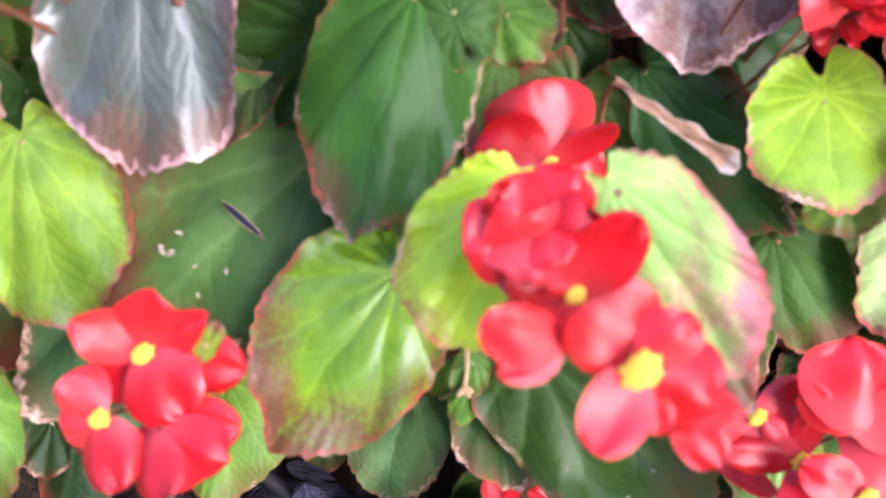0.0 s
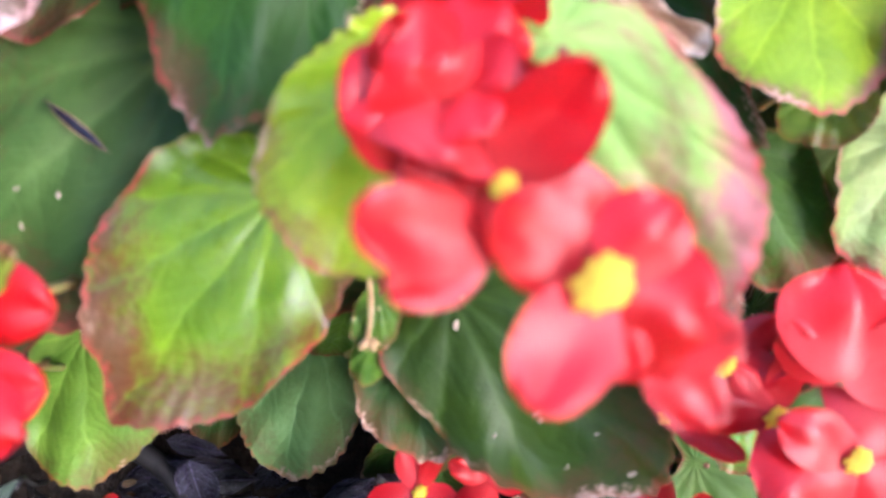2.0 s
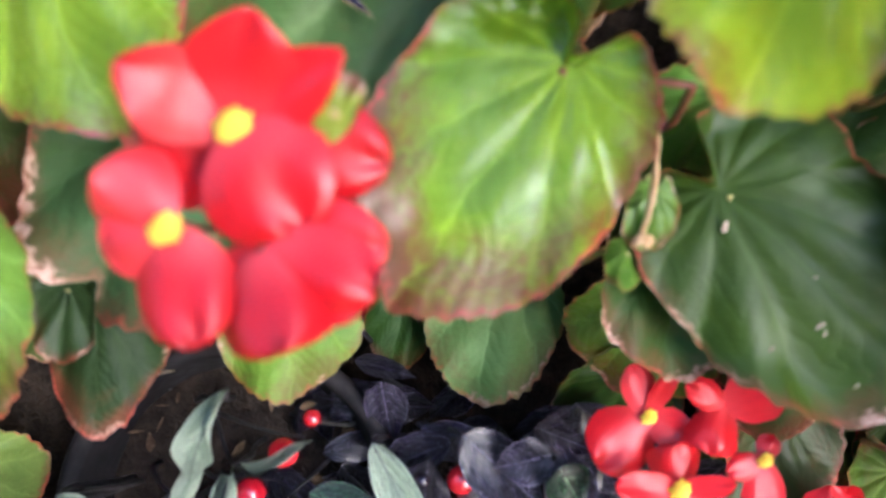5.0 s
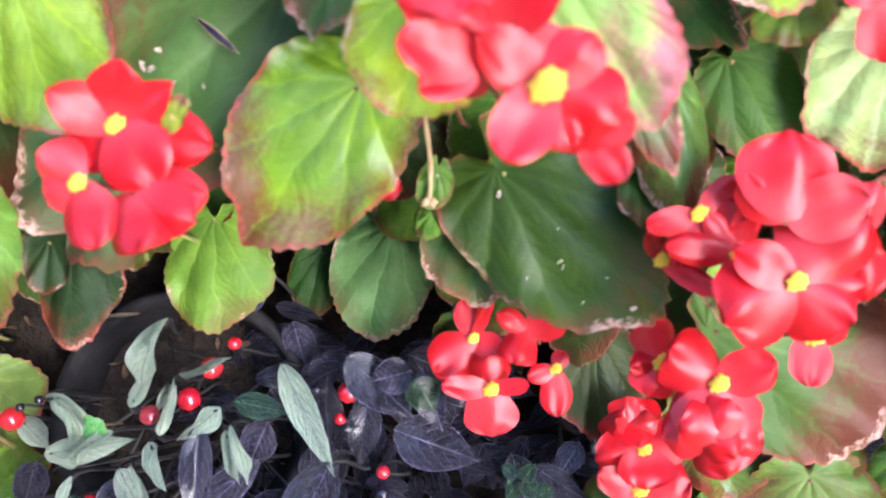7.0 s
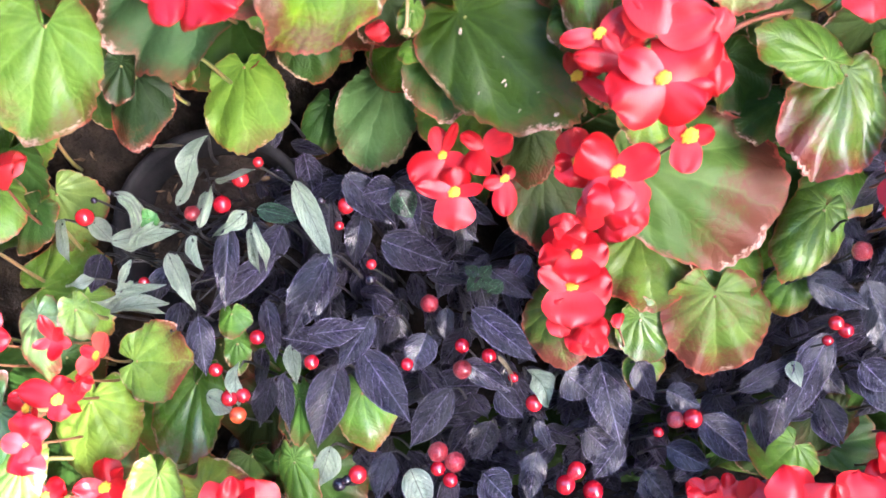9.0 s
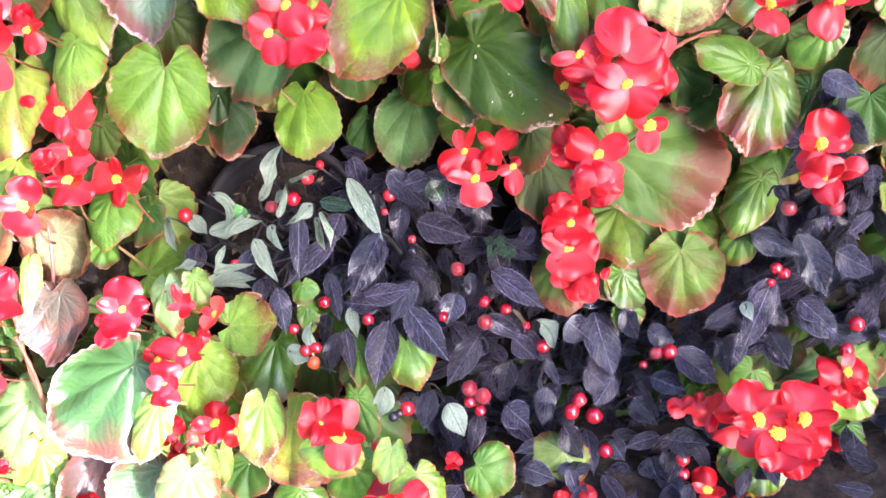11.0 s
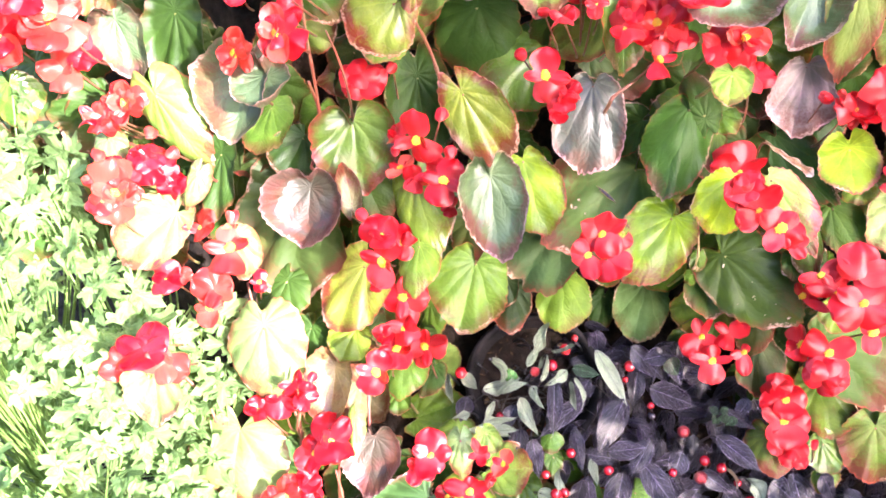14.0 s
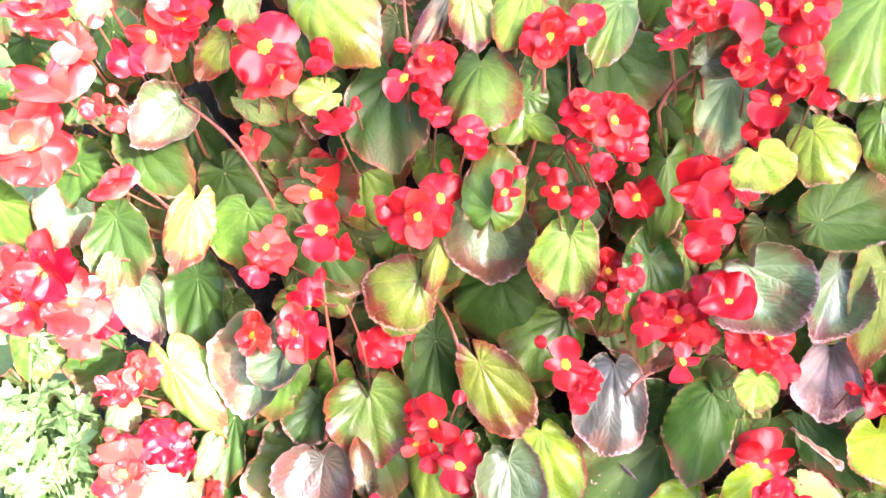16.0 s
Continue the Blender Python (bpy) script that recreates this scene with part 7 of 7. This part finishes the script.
pepper_leaf("e", (-0.1463, 0.1377, 0.2724), (-0.1363, 0.1233, 0.2501), 0.0135)
pepper_leaf("e", (-0.1258, 0.1489, 0.2846), (-0.1214, 0.1684, 0.2953), 0.0087)
pepper_leaf("e", (-0.1948, 0.1274, 0.2574), (-0.2087, 0.1224, 0.2556), 0.0105)
pepper_leaf("e", (-0.1813, 0.1206, 0.2522), (-0.1558, 0.1251, 0.2538), 0.0121)
pepper_leaf("e", (-0.1845, 0.1109, 0.2436), (-0.1555, 0.1168, 0.2445), 0.0121)
pepper_leaf("e", (-0.1709, 0.1366, 0.2662), (-0.1789, 0.1214, 0.2527), 0.0080)
pepper_leaf("e", (-0.1165, 0.1723, 0.3031), (-0.0969, 0.1779, 0.3063), 0.0103)
pepper_leaf("e", (-0.0925, 0.1562, 0.2828), (-0.0865, 0.1400, 0.2647), 0.0088)
pepper_leaf("e", (-0.1398, 0.1589, 0.2938), (-0.1308, 0.1740, 0.3037), 0.0087)

# pepper berries: kind, centre, radius
berry("r", (-0.2065, 0.1628, 0.2756), 0.0062)
berry("r", (-0.1028, 0.1788, 0.2986), 0.0058)
berry("r", (-0.0931, 0.1915, 0.3014), 0.0036)
berry("r", (-0.1157, 0.1697, 0.2841), 0.0062)
berry("r", (-0.0373, 0.1792, 0.2755), 0.0059)
berry("m", (-0.1320, 0.1590, 0.2868), 0.0050)
berry("r", (-0.0416, 0.1683, 0.2676), 0.0033)
berry("r", (-0.0182, 0.1419, 0.2616), 0.0036)
berry("w", (0.0182, 0.1393, 0.2243), 0.0061)
berry("r", (0.0407, 0.1232, 0.1986), 0.0054)
berry("w", (0.0409, 0.1216, 0.1702), 0.0068)
berry("r", (0.0591, 0.1227, 0.1875), 0.0054)
berry("r", (0.0924, 0.1078, 0.1503), 0.0064)
berry("r", (0.0765, 0.1151, 0.1728), 0.0039)
berry("r", (-0.0942, 0.1116, 0.2188), 0.0052)
berry("r", (-0.0574, 0.0990, 0.2106), 0.0052)
berry("r", (-0.1190, 0.0907, 0.2105), 0.0048)
berry("r", (-0.1005, 0.0780, 0.2010), 0.0051)
berry("o", (-0.1017, 0.0651, 0.1983), 0.0055)
berry("r", (0.0053, 0.1000, 0.2102), 0.0044)
berry("r", (-0.0283, 0.0537, 0.1403), 0.0066)
berry("w", (0.0256, 0.0743, 0.1368), 0.0071)
berry("w", (0.0376, 0.0704, 0.1297), 0.0072)
berry("r", (0.0258, 0.0657, 0.1279), 0.0056)
berry("r", (0.0348, 0.0605, 0.1216), 0.0056)
berry("r", (0.1179, 0.0701, 0.0977), 0.0070)
berry("r", (0.1260, 0.0799, 0.1039), 0.0066)
berry("r", (0.1402, 0.0708, 0.0901), 0.0071)
berry("w", (0.1927, 0.1030, 0.1425), 0.0060)
berry("r", (0.2050, 0.1040, 0.1432), 0.0072)
berry("r", (0.1828, 0.0996, 0.1294), 0.0041)
berry("w", (0.2865, 0.1528, 0.2768), 0.0056)
berry("r", (0.2927, 0.1450, 0.2079), 0.0053)
berry("r", (0.3003, 0.1428, 0.2027), 0.0054)
berry("r", (0.2898, 0.1390, 0.1953), 0.0039)
berry("r", (-0.1661, 0.1309, 0.2498), 0.0037)
berry("k", (-0.1884, 0.1537, 0.3025), 0.0021)
berry("k", (-0.1758, 0.1529, 0.3110), 0.0021)
berry("k", (-0.0522, 0.1746, 0.2849), 0.0029)
berry("k", (-0.0181, 0.1317, 0.2590), 0.0039)
berry("k", (-0.0399, 0.0450, 0.1423), 0.0046)
berry("k", (-0.0351, 0.0489, 0.1411), 0.0035)
berry("r", (0.1183, 0.0709, 0.0984), 0.0073)
berry("r", (0.1392, 0.0705, 0.0900), 0.0080)
berry("r", (0.1242, 0.0780, 0.1027), 0.0057)
berry("r", (0.2186, 0.0382, 0.0653), 0.0068)
berry("r", (0.2218, 0.0344, 0.0421), 0.0069)
berry("r", (0.1505, 0.0501, 0.0608), 0.0069)
berry("w", (0.2872, 0.1525, 0.2755), 0.0061)
berry("w", (0.3214, 0.1470, 0.2811), 0.0070)
berry("r", (0.3751, 0.1255, 0.1486), 0.0073)
berry("r", (0.3700, 0.1140, 0.1248), 0.0068)
berry("r", (-0.1088, 0.0755, 0.2011), 0.0057)
# leaves in the depth, behind those at the surface
LEAVES_SHOWN, PEPPERS_SHOWN = list(LEAF_CENTRES), list(PEPPER_CENTRES)


def covers(p, shown, reach):
    """Whether a leaf at p would stand in front of one at the surface."""
    up = rise(p)
    for c in shown:
        off = p - c
        out = off.dot(up)
        if out > -0.016 and (off - up * out).length < reach:
            return True
    return False


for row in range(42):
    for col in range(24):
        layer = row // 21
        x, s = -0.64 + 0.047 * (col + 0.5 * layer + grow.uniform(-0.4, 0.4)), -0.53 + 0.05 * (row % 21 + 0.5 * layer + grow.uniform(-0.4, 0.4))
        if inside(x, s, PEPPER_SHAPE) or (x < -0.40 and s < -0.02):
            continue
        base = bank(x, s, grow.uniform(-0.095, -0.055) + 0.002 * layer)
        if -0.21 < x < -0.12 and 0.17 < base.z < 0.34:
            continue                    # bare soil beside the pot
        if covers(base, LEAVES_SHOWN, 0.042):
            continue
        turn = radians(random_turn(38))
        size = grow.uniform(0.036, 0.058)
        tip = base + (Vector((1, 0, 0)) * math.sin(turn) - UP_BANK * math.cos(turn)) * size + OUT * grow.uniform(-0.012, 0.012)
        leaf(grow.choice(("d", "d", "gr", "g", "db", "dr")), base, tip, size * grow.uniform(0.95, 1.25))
for k in range(1500):
    x, s = grow.uniform(-0.24, 0.44), grow.uniform(-0.54, 0.02)
    over_pot = (bank(x, s) - POT_AT).length < 0.08 and bank(x, s).z > POT_AT.z - 0.012 and x < POT_AT.x + 0.004 or (x < POT_AT.x and bank(x, s).z > POT_AT.z) or (x < POT_AT.x + 0.03 and bank(x, s).z > POT_AT.z + 0.03)
    if over_pot or not inside(x, s, PEPPER_SHAPE):
        continue
    base = bank(x, s, grow.uniform(-0.085, -0.036))
    if covers(base, PEPPERS_SHOWN, 0.022):
        continue
    turn = radians(random_turn(42))
    size = grow.uniform(0.026, 0.05)
    tip = base + (Vector((1, 0, 0)) * math.sin(turn) - UP_BANK * math.cos(turn)) * size + OUT * grow.uniform(-0.010, 0.010)
    pepper_leaf("k", base, tip, size * grow.uniform(0.42, 0.6), grow.uniform(-28, 28))
for k in range(280):
    base = Vector((grow.uniform(-0.16, 0.50), grow.uniform(-0.24, 0.12), grow.uniform(0.035, 0.06)))
    turn, size = grow.uniform(0, 6.28), grow.uniform(0.028, 0.046)
    pepper_leaf("k", base, base + Vector((math.cos(turn), math.sin(turn), grow.uniform(-0.5, 0.1))) * size, size * 0.5)

# ---------------------------------------------------------------- the pot sunk in the bank
def plant_pot(at, radius, deep_):
    """A black plastic pot with a rolled rim, lying back in the bank, half filled with soil."""
    axis = Vector((0.05, -0.62, 0.78)).normalized()
    m = Matrix.Translation(at) @ axis.to_track_quat("Z", "Y").to_matrix().to_4x4()
    pot = thing("plant_pot", at[0], at[1], at[2], "black plastic plant pot with a rolled rim, sunk in the soil", "pot")
    prof = [(0.74, -deep_), (0.98, -0.012), (1.09, -0.012), (1.10, -0.002), (1.07, 0.003), (1.0, 0.002), (0.965, -0.004), (0.93, -0.014), (0.90, -0.02), (0.70, -deep_ + 0.004)]
    seg, verts, faces = 56, [], []
    for r, z in prof:
        for k in range(seg):
            a = 2 * math.pi * k / seg
            verts.append((r * radius * math.cos(a), r * radius * math.sin(a), z))
    for i in range(len(prof) - 1):
        for k in range(seg):
            b = (k + 1) % seg
            faces.append((i * seg + k, i * seg + b, (i + 1) * seg + b, (i + 1) * seg + k))
    part("pot_wall", mesh_of("pot_wall", verts, faces, POT), pot, m)
    verts, faces = [(0, 0, -0.028)], []
    for i in range(1, 9):
        for k in range(seg):
            a, r = 2 * math.pi * k / seg, 0.9 * radius * i / 8
            p = Vector((r * math.cos(a), r * math.sin(a), -0.03))
            p.z += 0.005 * noise.noise(p * 90) + 0.003 * noise.noise(p * 240)
            verts.append(p)
    for k in range(seg):
        faces.append((0, 1 + k, 1 + (k + 1) % seg))
        for i in range(7):
            a, b = 1 + i * seg + k, 1 + i * seg + (k + 1) % seg
            faces.append((a, a + seg, b + seg, b))
    part("pot_soil", mesh_of("pot_soil", verts, faces, SOIL), pot, m, "dark potting soil")
    return pot


plant_pot(POT_AT, 0.066, 0.10)

def dead_twigs(count):
    """Thin dark stems of the pepper, bare and bent over the pot."""
    axis = Vector((0.05, -0.62, 0.78)).normalized()
    m = Matrix.Translation(POT_AT) @ axis.to_track_quat("Z", "Y").to_matrix().to_4x4()
    for _ in range(count):
        a, r = grow.uniform(0, 6.28), grow.uniform(0.01, 0.05)
        foot = m @ Vector((r * math.cos(a), r * math.sin(a), -0.03))
        top = m @ Vector((r * math.cos(a) + grow.uniform(-0.05, 0.05), r * math.sin(a) - grow.uniform(0.0, 0.05), grow.uniform(0.0, 0.03)))
        bend = Vector((grow.uniform(-0.02, 0.02), grow.uniform(-0.02, 0.01), grow.uniform(0, 0.02)))
        v, f = tube(bezier(foot, foot + axis * 0.02 + bend, top - bend, top, 9), [0.0012 - 0.00008 * i for i in range(10)], 5)
        part("bare_stem", mesh_of("bare_stem", v, f, DARK_STALK), nearest(PEPPERS, foot), Matrix.Identity(4), "thin dark bare pepper stem")


dead_twigs(26)

def leaf_litter():
    """Dry brown scraps of leaves and stalks lying on the bare soil in and beside the pot."""
    rng, verts, faces = random.Random(17), [], []
    axis = Vector((0.05, -0.62, 0.78)).normalized()
    m = Matrix.Translation(POT_AT) @ axis.to_track_quat("Z", "Y").to_matrix().to_4x4()
    spots = []
    for _ in range(46):
        a, q = rng.uniform(0, 6.28), 0.055 * math.sqrt(rng.random())
        spots.append((m @ Vector((q * math.cos(a), q * math.sin(a), -0.025)), axis))
    for _ in range(34):
        x, q = rng.uniform(-0.36, -0.14), rng.uniform(-0.30, -0.06)
        p = bank(x, q, -0.135)
        p += OUT * 0.018 * noise.noise(p * 11) + OUT * 0.006 * noise.noise(p * 40)
        spots.append((p + OUT * 0.003, OUT))
    for p, up in spots:
        side = up.orthogonal().normalized()
        side = (side * math.cos(rng.uniform(0, 6.28)) + up.cross(side) * rng.uniform(-1, 1)).normalized()
        along = up.cross(side).normalized()
        size, slim, first = rng.uniform(0.003, 0.009), rng.uniform(0.12, 0.55), len(verts)
        for i in range(5):
            t = i / 4 - 0.5
            w = slim * (1 - (2 * t) ** 2 * 0.9) * (1 + rng.uniform(-0.25, 0.25))
            for u in (-0.5, 0.0, 0.5):
                verts.append(p + (side * t + along * u * w + up * (0.35 * abs(u) + rng.uniform(-0.05, 0.08) + 0.3 * t * t)) * size)
        for i in range(4):
            for u in range(2):
                q = first + 3 * i + u
                faces.append((q, q + 1, q + 4, q + 3))
    return tagged(new("leaf_litter", mesh_of("leaf_litter", verts, faces, LITTER)), "dry brown leaf scraps lying on dark soil", "leaf litter", kind="stuff")


leaf_litter()

# ---------------------------------------------------------------- parsley, grass and clover at the side
def cut_leaf(rng):
    """A flat parsley leaf of three deeply cut leaflets."""
    verts, place, faces = [], [], []
    for turn, size, off in ((0, 1.0, 0.25), (62, 0.8, 0.12), (-62, 0.8, 0.12)):
        first, a0 = len(verts), radians(turn)
        seg = 48
        verts.append((math.sin(a0) * off, math.cos(a0) * off, 0.0))
        place.append((0, 0, 0))
        for ring in (0.5, 1.0):
            for k in range(seg + 1):
                a = -2.5 + 5.0 * k / seg
                r = (0.27 + 0.24 * abs(math.cos(1.25 * a)) ** 0.7 + 0.10 * math.cos(8 * a) + 0.035 * math.cos(21 * a)) * size * ring
                x, y = r * math.sin(a) * 0.95, off + 0.2 * size + r * math.cos(a)
                z = 0.10 * ring * ring * math.sin(3 * a + turn) - 0.10 * y * y
                verts.append((x * math.cos(a0) + y * math.sin(a0), -x * math.sin(a0) + y * math.cos(a0), z))
                place.append((x, y - off, ring * 0.8))
        for k in range(seg):
            faces.append((first, first + 1 + k, first + 2 + k))
            p = first + 1 + k
            faces.append((p, p + seg + 1, p + seg + 2, p + 1))
    v, f = tube([(0, -0.5, -0.06), (0, -0.1, 0), (0, 0.45, 0)], [0.02, 0.02, 0.01], 5)
    faces += [tuple(q + len(verts) for q in t) for t in f]
    verts += v
    place += [(0, 0, 0)] * len(v)
    return mesh_of("parsley_blade", verts, faces, PARSLEY, place)


PARSLEY_MESHES = [cut_leaf(shapes) for _ in range(3)]
PARSLEYS = [thing("parsley_plant", x, y, 0.0, "bright green parsley plant in the sun beside the begonias", "plant", "parsley beside the bank")
            for x, y in ((-0.50, 0.10), (-0.58, 0.02), (-0.44, 0.00), (-0.68, 0.12))]


def parsley_leaf(at, size):
    at = Vector(at)
    plant = nearest(PARSLEYS, at)
    tilt = aligned(at, at + Vector((grow.uniform(-1, 1), grow.uniform(-0.6, 0.3), grow.uniform(-0.2, 0.9))), grow.uniform(-40, 40), Vector((0, -0.5, 0.86)))
    m = tilt @ Matrix.Scale(1.12 * size, 4)
    v = grow.uniform(0.7, 1.3)
    blade = part("leaf", grow.choice(PARSLEY_MESHES), plant, m, "", (0.175 * v, 0.285 * v, 0.095 * v, 0.0))
    foot = m @ Vector((0, -0.4, -0.05))
    ground_ = centre(plant) + Vector((grow.uniform(-0.02, 0.02), grow.uniform(-0.02, 0.02), 0))
    v, f = tube(bezier(foot, foot * 0.7 + ground_ * 0.3 + Vector((0, 0, 0.03)), ground_ + Vector((0, 0, 0.1)), ground_, 8), [0.0009 + 0.00006 * i for i in range(9)], 5)
    part("stalk", mesh_of("stalk", v, f, HERB_STALK), blade, Matrix.Identity(4))


parsley_leaf((-0.5012, 0.1295, 0.4530), 0.0327)
parsley_leaf((-0.4783, 0.1438, 0.4502), 0.0289)
parsley_leaf((-0.5169, 0.1075, 0.4277), 0.0329)
parsley_leaf((-0.4896, 0.1142, 0.4351), 0.0313)
parsley_leaf((-0.4731, 0.1053, 0.3965), 0.0352)
parsley_leaf((-0.4530, 0.1161, 0.3928), 0.0312)
parsley_leaf((-0.4254, 0.1201, 0.3909), 0.0342)
parsley_leaf((-0.4853, 0.0812, 0.3792), 0.0350)
parsley_leaf((-0.5069, 0.0707, 0.3644), 0.0352)
parsley_leaf((-0.4777, 0.0764, 0.3390), 0.0347)
parsley_leaf((-0.4324, 0.0938, 0.3666), 0.0312)
parsley_leaf((-0.4247, 0.0792, 0.3378), 0.0301)
parsley_leaf((-0.4539, 0.0710, 0.3266), 0.0303)
parsley_leaf((-0.5212, 0.0581, 0.3346), 0.0344)
parsley_leaf((-0.5273, 0.0925, 0.3870), 0.0338)
parsley_leaf((-0.4628, 0.0881, 0.3645), 0.0297)
parsley_leaf((-0.4876, 0.0524, 0.3290), 0.0283)
parsley_leaf((-0.5255, 0.0344, 0.3184), 0.0312)
parsley_leaf((-0.5123, 0.0407, 0.2927), 0.0291)
parsley_leaf((-0.4692, 0.0235, 0.2850), 0.0257)
parsley_leaf((-0.4581, 0.0185, 0.2418), 0.0266)
parsley_leaf((-0.4024, 0.1077, 0.3744), 0.0283)
parsley_leaf((-0.4110, 0.0824, 0.3579), 0.0267)
parsley_leaf((-0.4992, 0.0936, 0.4081), 0.0330)
parsley_leaf((-0.5225, 0.0724, 0.3655), 0.0309)
parsley_leaf((-0.6078, 0.2084, 0.5170), 0.0393)
parsley_leaf((-0.5845, 0.2171, 0.5031), 0.0384)
parsley_leaf((-0.5523, 0.2063, 0.5021), 0.0347)
parsley_leaf((-0.5996, 0.1956, 0.4883), 0.0380)
parsley_leaf((-0.5558, 0.1781, 0.4963), 0.0338)
parsley_leaf((-0.6119, 0.1748, 0.4809), 0.0374)
parsley_leaf((-0.5926, 0.2242, 0.5236), 0.0305)
parsley_leaf((-0.4444, 0.0671, 0.3114), 0.0276)
parsley_leaf((-0.5130, 0.1130, 0.4487), 0.0295)
parsley_leaf((-0.4049, 0.0286, 0.2490), 0.0285)
parsley_leaf((-0.3394, -0.0252, 0.1374), 0.0290)
parsley_leaf((-0.3309, -0.0085, 0.1369), 0.0232)
parsley_leaf((-0.4613, 0.0473, 0.2949), 0.0229)
for k in range(290):
    x, s = grow.uniform(-0.80, -0.41), grow.uniform(-0.34, 0.12)
    if x > -0.47 and s > -0.1 or x > -0.56 and s > 0.0:
        continue
    parsley_leaf(bank(x, s, grow.uniform(-0.10, 0.015)), grow.uniform(0.020, 0.036))


def grass_field():
    """Loose long grass blades on the turf around the left end of the bank."""
    rng = np.random.default_rng(5)
    verts, faces = [], []
    for _ in range(9000):
        x, y = rng.uniform(-1.15, 0.5), rng.uniform(-0.45, 0.5)
        if x > -0.40 + 0.3 * (0.1 - y):
            continue
        h, w, a, bend = rng.uniform(0.06, 0.17), rng.uniform(0.0012, 0.0024), rng.uniform(0, 6.283), rng.uniform(0.2, 1.1)
        dx, dy = math.cos(a), math.sin(a)
        first = len(verts)
        for i in range(5):
            t = i / 4
            reach, up = h * bend * t * t, h * (t - 0.35 * bend * t * t)
            ww = w * (1 - 0.85 * t * t)
            for side in (-1, 1):
                verts.append((x + dx * reach - dy * ww * side, y + dy * reach + dx * ww * side, max(up, 0) - 0.004))
        for i in range(4):
            p = first + 2 * i
            faces.append((p, p + 1, p + 3, p + 2))
    return tagged(new("grass", mesh_of("grass", verts, faces, GRASS)), "long green grass blades in sunlight beside the bank", "grass", kind="stuff")


grass_field()


def clover(at, size):
    plant = thing("clover_sprig", at[0], at[1], at[2], "small green three-leaved clover on the pot soil", "plant")
    m0 = Matrix.Translation(at) @ FACE.to_track_quat("Z", "Y").to_matrix().to_4x4()
    for k in range(3):
        part("leaflet", LEAF_MESHES[k], plant, m0 @ pose(0, 0, 0, 12, 0, 120 * k + 20) @ Matrix.Diagonal((size, size * 0.9, size, 1)), "", (0.10, 0.26, 0.07, 0.0))
    v, f = tube([Vector(at), Vector(at) - FACE * 0.012 + Vector((0, 0, -0.006)), Vector(at) - FACE * 0.024 + Vector((0, 0, -0.014))], [0.0006] * 3, 5)
    part("stalk", mesh_of("stalk", v, f, STALK), plant, Matrix.Identity(4))


clover((-0.1554, 0.1489, 0.2919), 0.008)
